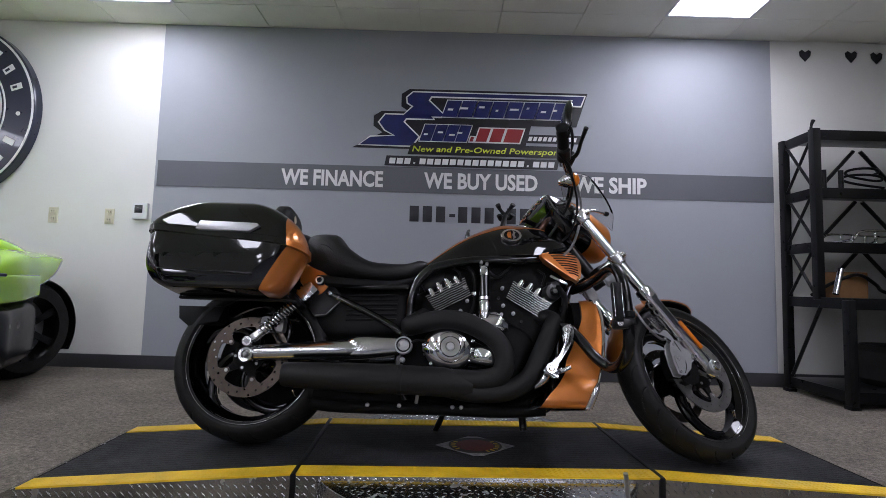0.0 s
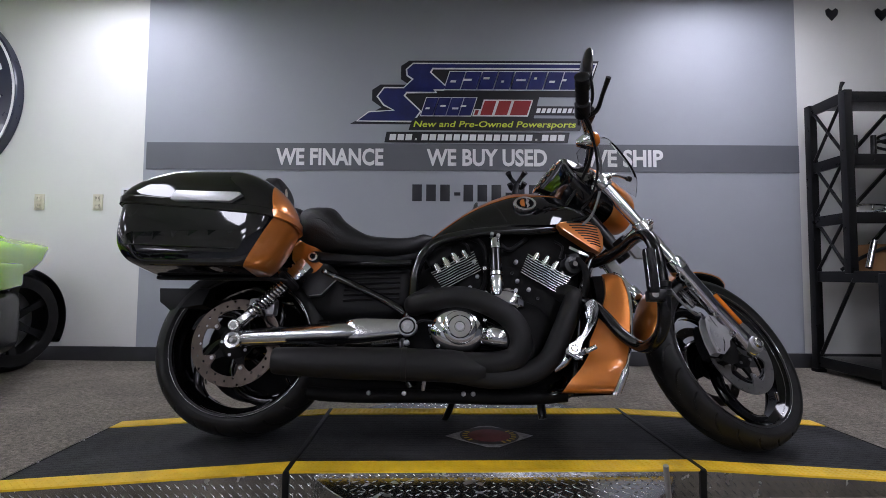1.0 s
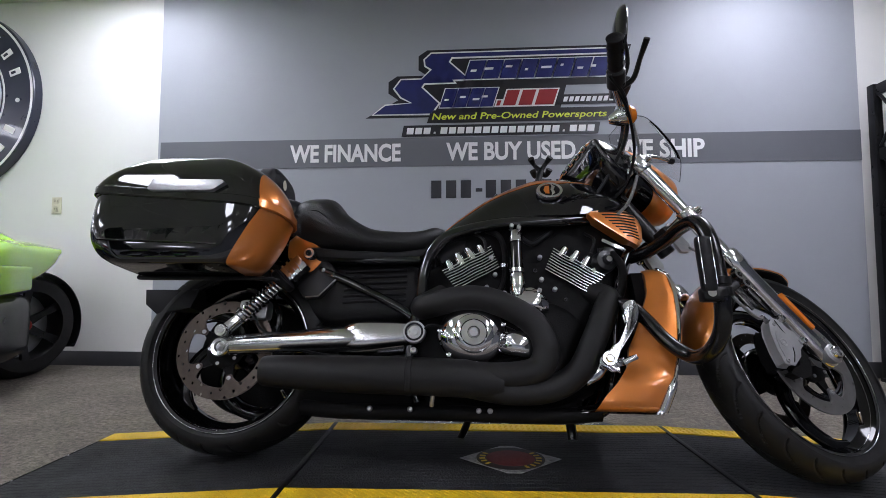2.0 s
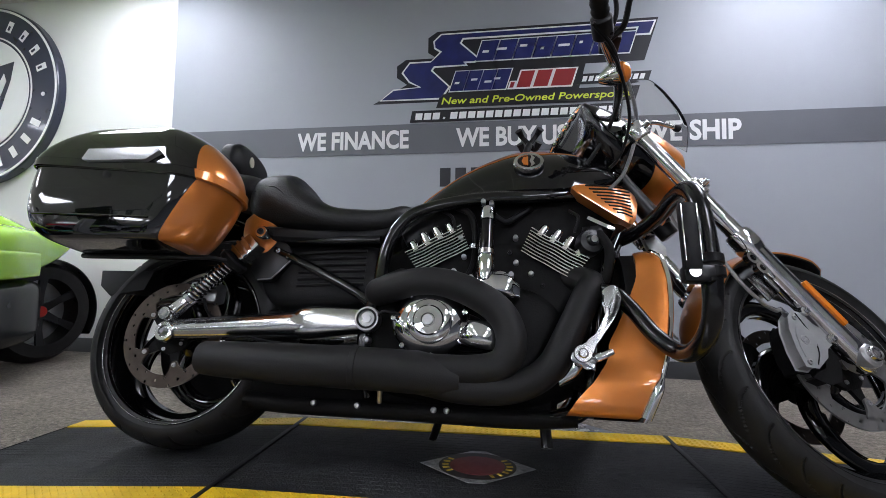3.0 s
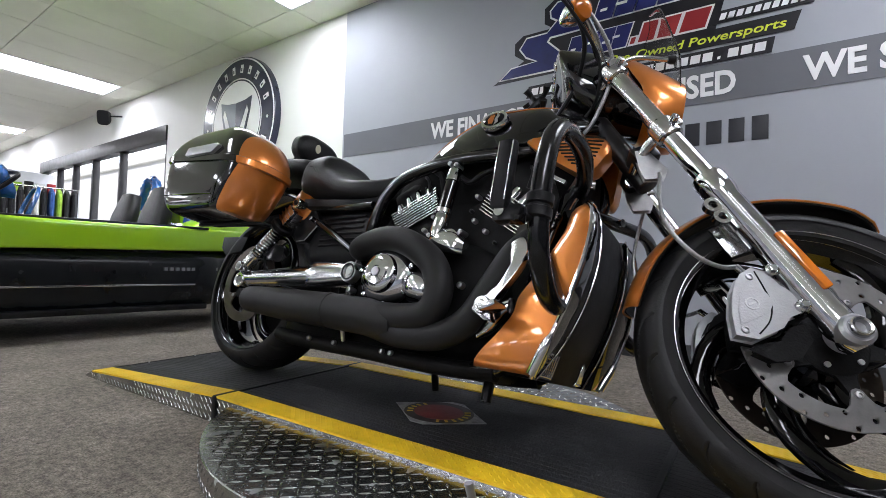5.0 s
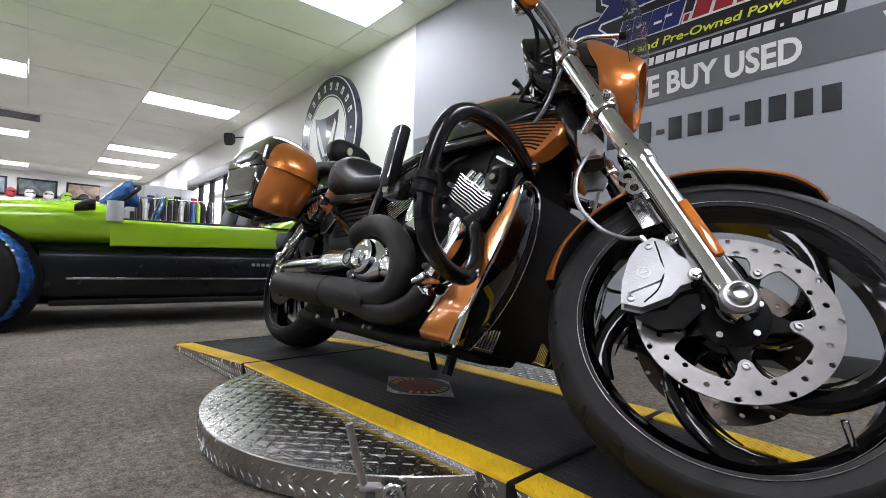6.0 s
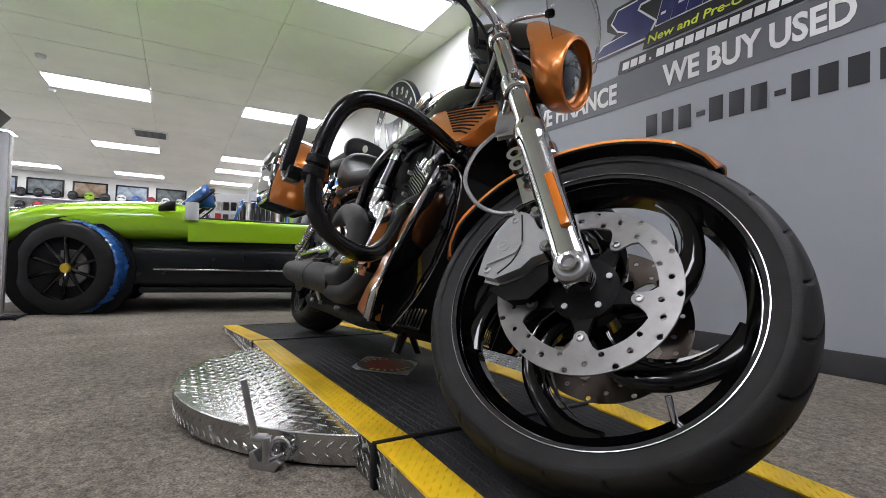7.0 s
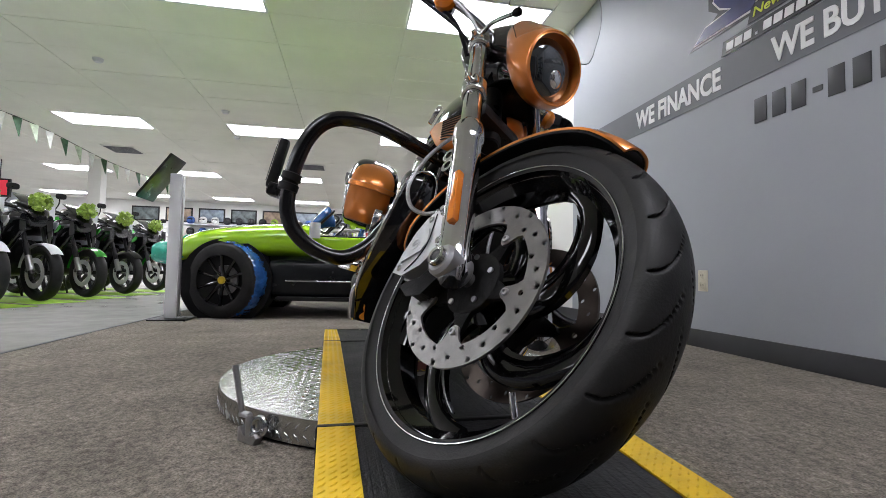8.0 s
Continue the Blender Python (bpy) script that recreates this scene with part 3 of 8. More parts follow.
def disc_with_holes(r0, r1, th, m, cells=40):
    """A drilled brake disc."""
    b = bmesh.new()
    rings = 3
    dr = (r1 - r0) / rings

    def pt(r, a, z):
        return m @ Vector((r * math.cos(a), r * math.sin(a), z))

    for k in range(rings):
        for i in range(cells):
            a0, a1 = 2 * math.pi * i / cells, 2 * math.pi * (i + 1) / cells
            ra, rb = r0 + k * dr, r0 + (k + 1) * dr
            am, rm = (a0 + a1) / 2, (ra + rb) / 2
            outer = [(ra, a0), (ra, am), (ra, a1), (rm, a1), (rb, a1), (rb, am), (rb, a0), (rm, a0)]
            hole = (i + 2 * k) % 5 == 0
            for z in (-th / 2, th / 2):
                vo = [b.verts.new(pt(r, a, z)) for r, a in outer]
                if hole:
                    vi = []
                    for r, a in outer:
                        dx, dy = (a - am) * rm, r - rm
                        ln = math.hypot(dx, dy)
                        vi.append(b.verts.new(pt(rm + dy / ln * 0.0048, am + dx / ln * 0.0048 / rm, z)))
                    for j in range(8):
                        b.faces.new((vo[j], vo[(j + 1) % 8], vi[(j + 1) % 8], vi[j]))
                else:
                    b.faces.new(vo)
    for r in (r0, r1):
        lathe([(r, -th / 2), (r, th / 2)], cells * 2, m, b)
    bmesh.ops.remove_doubles(b, verts=b.verts, dist=2e-5)
    return b


def spoke(m, r0, r1, sweep, w0, w1, z0, z1, thick):
    """A flat swept blade from hub to rim with bevelled edges, broad at the root and hooked where it meets the rim."""
    loops = []
    for i in range(15):
        t = i / 14
        r = r0 + (r1 - r0) * t
        a = radians(sweep) * (t ** 1.5)
        w = w0 * (1 - t) ** 1.2 + w1 * max(0.0, t - 0.72) ** 2 * 12.8 + 0.0085 + 0.008 * math.sin(math.pi * t)
        z = z0 + (z1 - z0) * t
        c, q = math.cos(a), math.sin(a)
        da = radians(sweep) * 1.5 * t ** 0.5 / max(r1 - r0, 1e-3) * r
        tx, ty = c - q * da, q + c * da
        ln = math.hypot(tx, ty)
        nx_, ny_ = -ty / ln, tx / ln
        th = thick * 0.5 * (1 - 0.3 * t)
        e = min(0.0035, w * 0.4)
        pr = [(w, th * 0.3), (w * 0.75, th * 0.75), (0.0, th), (-w * 0.75, th * 0.75), (-w, th * 0.3), (-w, e - th), (e - w, -th), (w - e, -th), (w, e - th)]
        loops.append([m @ Vector((r * c + nx_ * p, r * q + ny_ * p, z + h)) for p, h in pr])
    return ring_loft(loops)


def thorn(m, r0, r1, a0, a1, w, z):
    """A pointed blade that branches off a spoke."""
    loops = []
    for i in range(9):
        t = i / 8
        r, a = r0 + (r1 - r0) * t, radians(a0 + (a1 - a0) * t ** 1.2)
        h, e = w * (1 - t) ** 0.8 + 0.0008, 0.009 * (1 - 0.5 * t)
        c, q = math.cos(a), math.sin(a)
        loops.append([m @ Vector((r * c - q * u, r * q + c * u, z + v)) for u, v in ((h, -e * 0.6), (h * 0.7, e), (-h * 0.7, e), (-h, -e * 0.6))])
    return ring_loft(loops)


def road_wheel(name, c, R, hw, rim, rim_hw, make, ribs, rotors, spin=0.0, steel=None):
    """Tyre, rim, spokes, hub and drilled discs, turned about y. make links a mesh to the bike."""
    base = Matrix.Translation(c) @ Matrix.Rotation(radians(90), 4, "X")
    w = make(name, tread_tyre(R, hw, rim, base, ribs), RUBBER, bike, "black road tyre on a gloss black wheel", 60)
    prof = [(rim + 0.004, rim_hw), (rim + 0.006, rim_hw - 0.003), (rim + 0.001, rim_hw - 0.008), (rim - 0.005, rim_hw - 0.017), (rim - 0.024, rim_hw * 0.35), (rim - 0.024, -rim_hw * 0.35), (rim - 0.005, -rim_hw + 0.017), (rim + 0.001, -rim_hw + 0.008), (rim + 0.006, -rim_hw + 0.003), (rim + 0.004, -rim_hw), (rim + 0.014, -rim_hw * 0.6), (rim + 0.014, rim_hw * 0.6)]
    make("rim", lathe(prof, 96, base, closed=True), RIMB, w, "gloss black rim")
    for sd in (-1, 1):
        for rr, zz, wd in ((rim + 0.003, rim_hw + 0.0005, 0.0011), (rim - 0.0055, rim_hw - 0.0168, 0.0006)):
            ringp = [(rr + wd * math.cos(q), sd * zz + wd * math.sin(q)) for q in (2 * math.pi * j / 6 for j in range(6))]
            make("rim_line", lathe(ringp, 96, base, closed=True), ALU, w, "thin machined rim edge" if sd < 0 and wd > 0.001 else "")
    for k in range(5):
        mk = base @ Matrix.Rotation(radians(72 * k + spin), 4, "Z")
        make("spoke", spoke(mk, 0.04, rim - 0.006, 70, 0.013, 0.02, 0.0, 0.012, 0.026), RIMB, w, "swept gloss black spoke")
        make("spoke_thorn", thorn(mk, 0.105, rim - 0.05, 26, 62, 0.011, 0.004), RIMB, w, "pointed thorn beside the spoke" if k == 0 else "")
    make("wheel_hub", lathe([(0.0, -0.062), (0.028, -0.062), (0.034, -0.05), (0.034, -0.03), (0.052, -0.02), (0.052, 0.02), (0.034, 0.03), (0.034, 0.05), (0.028, 0.062), (0.0, 0.062)], 40, base), RIMB, w, "gloss black hub")
    for z in rotors:
        r1 = 0.146
        # The left front disc and its tabs get darker steel in place of shade.
        rot = make("brake_disc", disc_with_holes(0.1115, r1, 0.005, base @ Matrix.Translation((0, 0, z)), 60), steel or (STEEL if z > 0 else BROWN_SHADED), w, "drilled bare steel brake disc", 30)
        sg = 1 if z > 0 else -1
        for k in range(5):
            tab = [base @ Matrix.Rotation(radians(72 * k), 4, "Z") @ Matrix.Translation((0, 0, z)) @ Vector(q) for q in ((0.1125, 0.031, 0), (0.102, 0.018, 0), (0.09, 0.0115, 0), (0.083, 0.0095, 0), (0.078, 0.005, 0), (0.0765, 0, 0), (0.078, -0.005, 0), (0.083, -0.0095, 0), (0.09, -0.0115, 0), (0.102, -0.018, 0), (0.1125, -0.031, 0))]
            nrm = (base.to_3x3() @ Vector((0, 0, 1))) * 0.0024
            make("disc_tab", ring_loft([[p - nrm for p in tab], [p + nrm for p in tab]]), steel or (STEEL if z > 0 else BROWN_SHADED), rot, "bare steel disc tab" if k == 0 else "")
        poly = []
        for i in range(60):
            a = 2 * math.pi * i / 60
            lobe = max(0.0, math.cos(5 * a)) ** 2
            poly.append((0.056 + 0.036 * lobe) * Vector((math.cos(a), math.sin(a))))
        make("disc_carrier", ring_loft([[base @ Vector((p.x, p.y, z - sg * 0.012)) for p in poly], [base @ Vector((p.x, p.y, z - sg * 0.003)) for p in poly]]), ENGINE, w, "black disc carrier")
        make("carrier_cover", lathe([(0.0, z + sg * 0.004), (0.042, z + sg * 0.004), (0.055, z - sg * 0.002), (0.055, z - sg * 0.01)], 40, base), ENGINE, w, "black disc centre")
        for k in range(5):
            a = radians(72 * k)
            make("disc_bolt", lathe([(0.0, sg * 0.001), (0.0025, sg * 0.001), (0.003, sg * 0.004), (0.0055, sg * 0.0035), (0.0065, 0.0), (0.0, 0.0)], 16, base @ Matrix.Translation((0.088 * math.cos(a), 0.088 * math.sin(a), z + sg * 0.0028))), CAST, w, "bright disc bolt")
            a += radians(36)
            make("disc_bolt", disc(0.005, 0, sg * 0.003, 12, base @ Matrix.Translation((0.044 * math.cos(a), 0.044 * math.sin(a), z + sg * 0.004))), CAST, w)
    make("valve_stem", rod(base @ Vector((0.17, -(rim - 0.08) * 0.9, 0.02)), base @ Vector((0.155, -(rim - 0.08) * 0.72, 0.035)), 0.005), CHROME, w, "bright valve stem")
    return w


def fixed(name, bm, material, parent=None, label="", smooth=35):
    return part(name, bm, material, parent or bike, label, smooth)


road_wheel("rear_wheel", HUB_R, 0.306, 0.092, 0.236, 0.08, fixed, 22, (0.112,), 20, BROWN_SHADED)
part("drive_pulley", lathe([(0.04, 0.075), (0.06, 0.085), (0.15, 0.09), (0.19, 0.094), (0.195, 0.1), (0.195, 0.125), (0.15, 0.118), (0.04, 0.118)], 48, Matrix.Translation(HUB_R) @ Matrix.Rotation(radians(-90), 4, "X"), closed=True), ENGINE, bike, "black belt pulley")
road_wheel("front_wheel", HUB_F, 0.304, 0.059, 0.242, 0.05, front, 22, (0.068, -0.068), 5)

# fork legs, yokes, axle, reflectors, brake calipers
for s in (-1, 1):
    leg = front("fork_leg", along(fk(0.34, 0, s * 0.112), fk(0.76, 0, s * 0.112), [(0.0, 0.0), (0.0215, 0.0), (0.0215, 1.0), (0.0, 1.0)], 32), CHROME, None, "chromed fork tube")
    front("slider", along(fk(-0.028, 0, s * 0.112), fk(0.37, 0, s * 0.112), [(0, 0), (0.018, 0), (0.0255, 0.03), (0.028, 0.09), (0.028, 0.16), (0.0275, 0.2), (0.0275, 0.84), (0.031, 0.87), (0.0325, 0.9), (0.0325, 0.97), (0.029, 1.0), (0.0215, 1.0)], 36), CHROME, leg, "bright polished slider")
    front("axle_lug", rod(fk(0, 0, s * 0.088), fk(0, 0, s * 0.143), 0.027, 32, bevel=0.005), SILVER, leg, "polished axle boss")
    front("axle_nut", lathe([(0.0, -0.004), (0.009, -0.004), (0.0105, 0.009), (0.0145, 0.01), (0.0165, 0.008), (0.0175, 0.0), (0.0, -0.004)], 28, facing(fk(0, 0, s * 0.143), (0, s, 0))), ALU, leg, "hollow chromed axle end")
    front("reflector", box((0, 0, 0), (0.016, 0.02, 0.122), 0.004, Matrix.Translation(fk(0.135, 0.012, s * 0.1345)) @ AX.to_track_quat("Z", "Y").to_matrix().to_4x4() @ Matrix.Rotation(radians(90), 4, "Z")), AMBER, leg, "long amber reflector")
    for a in (0.3, 0.27):
        front("fork_lug", lathe([(0.0085, -0.007), (0.0165, -0.007), (0.0165, 0.007), (0.0085, 0.007)], 20, facing(fk(a, -0.038, s * 0.118), (0, 1, 0)), closed=True), ALU, leg, "cast ring lug behind the slider" if a > 0.3 else "")
    front("lug_web", box((0, 0, 0), (0.016, 0.018, 0.085), 0.005, Matrix.Translation(fk(0.278, -0.024, s * 0.115)) @ Matrix.Rotation(radians(-35.5), 4, "Y")), ALU, leg)
    front("tube_collar", along(fk(0.495, 0, s * 0.112), fk(0.535, 0, s * 0.112), [(0.022, 0), (0.03, 0.1), (0.03, 0.9), (0.022, 1)], 28), ALU, leg, "polished lower clamp ring")
    front("cap", along(fk(0.735, 0, s * 0.112), fk(0.775, 0, s * 0.112), [(0.03, 0), (0.03, 0.5), (0.026, 0.7), (0.018, 0.95), (0, 1.0)], 28), CHROME, leg, "domed chrome cap")
    cm = Matrix.Translation(HUB_F) @ Matrix(((FW.x, 0, AX.x, 0), (0, 1, 0, 0), (FW.z, 0, AX.z, 0), (0, 0, 0, 1)))
    outline = [(-0.15, 0.064), (-0.134, 0.096), (-0.106, 0.133), (-0.08, 0.152), (-0.058, 0.156), (-0.044, 0.142), (-0.04, 0.112), (-0.026, 0.084), (-0.026, 0.062), (-0.06, 0.062), (-0.082, 0.05), (-0.128, 0.048)]
    cal = front("brake_caliper", plate(outline, s * 0.086, s * 0.113, 0.005, cm), CALIP, None, "silver four piston brake caliper", 30)
    front("caliper_ridge", plate([(-0.098 + (x + 0.098) * 0.62 - 0.006, 0.104 + (z - 0.104) * 0.6 - 0.004) for x, z in outline[:7]] + [(-0.07, 0.09), (-0.085, 0.078)], s * 0.113, s * 0.1165, 0.002, cm), CALIP, cal, "raised caliper face")
    front("caliper_body", plate([(x * 0.96 - 0.002, z * 0.92 - 0.003) for x, z in outline], s * 0.046, s * 0.086, 0.004, cm), ENGINE, cal, "black inner caliper half")
    front("piston_cover", plate([(-0.122, 0.03), (-0.092, 0.024), (-0.062, 0.038), (-0.045, 0.036), (-0.05, 0.016), (-0.085, -0.002), (-0.118, 0.008), (-0.135, 0.03)], s * 0.05, s * 0.1, 0.006, cm), ENGINE, cal, "black piston housing")
    front("caliper_seam", tube([cm @ Vector((x, s * 0.1135, z)) for x, z in ((-0.122, 0.05), (-0.092, 0.064), (-0.07, 0.09), (-0.062, 0.12), (-0.056, 0.152))], 0.0014, 6, 4), ENGINE, cal, "dark seam across the caliper")
    front("caliper_badge", lathe([(0.009, 0.0), (0.009, 0.001), (0.0115, 0.001), (0.0115, 0.0)], 28, cm @ facing((-0.1, s * 0.1165, 0.1), (0, s, 0)), closed=True), CAST, cal, "round caliper mark")
    front("badge_bar", box((-0.1, s * 0.117, 0.1), (0.014, 0.001, 0.0035), 0.0, cm), CAST, cal)
    for x, z in ((-0.138, 0.064), (-0.07, 0.146), (-0.034, 0.07)):
        front("caliper_bolt", lathe([(0, 0.001), (0.003, 0.001), (0.0035, 0.004), (0.006, 0.0035), (0.0068, 0), (0, 0)], 16, cm @ facing((x, s * 0.1132, z), (0, s, 0))), CAST, cal)
    for z in (0.142, 0.066):
        front("caliper_lug", rod(cm @ Vector((-0.03, s * 0.085, z)), cm @ Vector((-0.03, s * 0.122, z)), 0.0115, 20, bevel=0.003), ALU, cal, "bright mounting lug")
        front("lug_bolt", rod(cm @ Vector((-0.03, s * 0.12, z)), cm @ Vector((-0.03, s * 0.127, z)), 0.007, 6), CHROME, cal)
    front("hose_union", rod(cm @ Vector((-0.062, s * 0.098, 0.155)), cm @ Vector((-0.07, s * 0.102, 0.178)), 0.0065, 12), ALU, cal, "bright hose union")
    front("brake_hose", tube([fk(0.175, -0.07, s * 0.102), fk(0.182, -0.1, s * 0.112), fk(0.215, -0.132, s * 0.124), fk(0.28, -0.145, s * 0.13), fk(0.35, -0.12, s * 0.122), fk(0.41, -0.075, s * 0.1), fk(0.44, -0.05, s * 0.075)], 0.0042, 10), BRAID, cal, "braided brake hose")
front("axle", rod(fk(0, 0, -0.13), fk(0, 0, 0.13), 0.012), STEEL)
for a, w in ((0.515, 0.045), (0.735, 0.028)):
    yk = front("yoke", box((0, 0, 0), (0.06, 0.13, w), 0.01, Matrix.Translation(fk(a, -0.035, 0)) @ Matrix.Rotation(radians(-35.5), 4, "Y")), SATIN, None, "black fork yoke")
    for s in (-1, 1):
        front("yoke_arm", tube([fk(a, 0.0, s * 0.108), fk(a + 0.004, -0.02, s * 0.088), fk(a - 0.004, -0.05, s * 0.05), fk(a - 0.012, -0.062, s * 0.016)], [0.0165, 0.0145, 0.0125, 0.013], 16, squash=0.85), ALU, yk, "polished cast yoke arm")
        front("yoke_clamp", along(fk(a - 0.026, 0, s * 0.112), fk(a + 0.026, 0, s * 0.112), [(0.0225, 0), (0.028, 0.06), (0.0295, 0.15), (0.0295, 0.85), (0.028, 0.94), (0.0225, 1)], 32), ALU, yk, "cast clamp round the fork tube")
        front("clamp_bolt", lathe([(0, 0.003), (0.004, 0.003), (0.005, 0.007), (0.0085, 0.006), (0.0095, -0.014), (0, -0.014)], 18, facing(fk(a, 0.012, s * 0.147), (0.2, s, 0.15))), CHROME, yk, "bright clamp bolt")
        front("clamp_ear", box((0, 0, 0), (0.024, 0.016, 0.03), 0.006, Matrix.Translation(fk(a, 0.016, s * 0.133)) @ Matrix.Rotation(radians(-35.5), 4, "Y")), ALU, yk)
        if a < 0.6:
            front("yoke_rib", plate([(-0.005, -0.02), (0.03, -0.012), (0.034, 0.012), (-0.012, 0.06), (-0.03, 0.052), (-0.018, 0.006)], s * 0.06 - 0.006, s * 0.06 + 0.006, 0.004, Matrix.Translation(fk(a - 0.055, -0.06, 0))), CAST, yk, "cast yoke rib")
peg = front("lamp_stay", tube([fk(0.742, 0.02, -0.13), fk(0.735, 0.06, -0.136), fk(0.7, 0.128, -0.128)], 0.0058, 12), CHROME, None, "chromed stay with a black tip")
front("stay_tip", along(fk(0.703, 0.121, -0.129), fk(0.695, 0.14, -0.126), [(0, 0), (0.008, 0), (0.0105, 0.3), (0.0105, 0.8), (0.006, 1), (0, 1)], 18), PLAST, peg, "black rubber tip")
front("steering_stem", rod(fk(0.46, -0.045, 0), fk(0.78, -0.045, 0), 0.026), SATIN)

# front fender: copper outside, black lining
def fender_shell(a0, a1, r, hw, th, drop, n=30, k=12):
    out = []
    for i in range(n + 1):
        a = radians(a0 + (a1 - a0) * i / n)
        tip = min(i, n - i) / n
        w = hw * (0.45 + 0.55 * math.sqrt(min(1.0, tip * 9)))
        row = []
        for j in range(k + 1):
            q = -1 + 2 * j / k
            rr = r - drop * abs(q) ** 3
            row.append(HUB_F + (FW * math.cos(a) + AX * math.sin(a)) * rr + Vector((0, q * w, 0)))
        for j in range(k, -1, -1):
            q = -1 + 2 * j / k
            rr = r - th - drop * abs(q) ** 3
            row.append(HUB_F + (FW * math.cos(a) + AX * math.sin(a)) * rr + Vector((0, q * (w - 0.002), 0)))
        out.append(row)
    return ring_loft(out)


fen = front("front_fender", fender_shell(31, 141, 0.33, 0.07, 0.004, 0.019), ORANGE, None, "copper front fender")
front("fender_lining", fender_shell(31.5, 140.5, 0.3255, 0.0685, 0.003, 0.02), PLAST, fen, "black fender underside")
for s in (-1, 1):
    front("fender_bracket", box((0, 0, 0), (0.05, 0.006, 0.07), 0.002, Matrix.Translation(fk(0.235, -0.03, s * 0.085)) @ Matrix.Rotation(radians(-35.5), 4, "Y")), ALU, fen)

# headlamp shell with lamp, small screen
b = body([(0.65, 0, 0.898, 0.086, 0.094, 2.2), (0.62, 0, 0.912, 0.09, 0.104, 2.3), (0.606, 0, 0.919, 0.092, 0.108, 2.3), (0.604, 0, 0.92, 0.0945, 0.1105, 2.3), (0.61, 0, 0.918, 0.097, 0.113, 2.3), (0.625, 0, 0.911, 0.1, 0.114, 2.3), (0.655, 0, 0.894, 0.099, 0.106, 2.2), (0.690, 0, 0.879, 0.094, 0.097, 2.1), (0.713, 0, 0.873, 0.089, 0.09, 2.0), (0.718, 0, 0.872, 0.085, 0.086, 2.0), (0.711, 0, 0.872, 0.08, 0.081, 2.0), (0.690, 0, 0.872, 0.076, 0.077, 2.0)], 48, 4)
def slanted(bm):
    """Slants the open rear of the lamp shell: back at the crest, forward at the chin."""
    for v in bm.verts:
        k = min(1.0, max(0.0, (0.69 - v.co.x) / 0.085))
        up, low = min(1.0, max(0.0, (v.co.z - 0.88) / 0.14)), min(1.0, max(0.0, (0.93 - v.co.z) / 0.11))
        v.co.x += k * (0.03 * low - 0.058 * up)
        v.co.z += 0.01 * k * up
    return bm


slanted(b)
cowl = front("headlamp_shell", b, ORANGE, None, "copper headlamp shell")
front("shell_back", slanted(body([(0.612, 0, 0.916, 0.06, 0.075, 2.3), (0.6125, 0, 0.9155, 0.0885, 0.104, 2.3), (0.62, 0, 0.912, 0.0885, 0.1025, 2.3), (0.645, 0, 0.9, 0.084, 0.092, 2.2)], 48, 4)), SATIN, cowl, "black back of the shell")
lamp = front("headlamp", lathe([(0.0, 0.022), (0.03, 0.0205), (0.055, 0.014), (0.0755, 0.0), (0.0755, -0.008), (0, -0.008)], 40, facing((0.691, 0, 0.872), (1, 0, 0))), LENS, cowl, "dark round headlamp glass")
front("lamp_projector", lathe([(0.0, 0.012), (0.014, 0.01), (0.026, 0.0), (0.03, 0.0), (0.03, -0.004)], 28, facing((0.706, 0.018, 0.86), (1, 0, 0))), CHROME, lamp, "bright projector eye")
front("shell_vent", lathe([(0.0805, 0), (0.0835, 0.002), (0.0835, 0.006), (0.0805, 0.008)], 40, facing((0.71, 0, 0.872), (1, 0, 0)), closed=True), ORANGE, cowl)
pod = front("instrument_pod", body([(0.398, 0, 0.962, 0.11, 0.01, 4), (0.404, 0, 0.956, 0.119, 0.022, 4), (0.43, 0, 0.932, 0.12, 0.058, 4), (0.47, 0, 0.92, 0.114, 0.088, 3.6), (0.52, 0, 0.918, 0.104, 0.104, 3), (0.57, 0, 0.926, 0.094, 0.096, 2.6), (0.64, 0, 0.898, 0.082, 0.088, 2.4)], 36, 4), BLACK, None, "gloss black instrument pod")
front("gauge_bezel", tube([(0.41, -0.108, 0.967), (0.401, -0.09, 0.974), (0.398, -0.04, 0.977), (0.398, 0.04, 0.977), (0.401, 0.09, 0.974), (0.41, 0.108, 0.967)], 0.007, 10), CHROME, pod, "chromed gauge edge")
for y in (-0.062, -0.024, 0.014, 0.052):
    front("gauge_button", box((0, 0, 0), (0.008, 0.022, 0.016), 0.003, pose(0.394, y, 0.968, 0, -30, 0)), ALU, pod)


SCREEN_SIDE = smoothed([(0.698, 0.12, 0.857), (0.681, 0.164, 0.904), (0.664, 0.175, 0.955), (0.649, 0.173, 1.007), (0.638, 0.158, 1.08), (0.629, 0.129, 1.15), (0.615, 0.07, 1.205)], 4)
SCREEN_MID = smoothed([(0.708, 0.978, 0), (0.712, 0.99, 0), (0.714, 1.005, 0), (0.708, 1.035, 0), (0.692, 1.1, 0), (0.66, 1.17, 0), (0.628, 1.22, 0)], 4)


def screen_loop(q, lift):
    k = q if q < 0 else 0.5 * q
    return [Vector((c.x + (e.x - c.x) * k * k - lift, e.y * k, c.y + (e.z - c.y) * k * k - lift * 0.4)) for e, c in zip(SCREEN_SIDE, SCREEN_MID)]


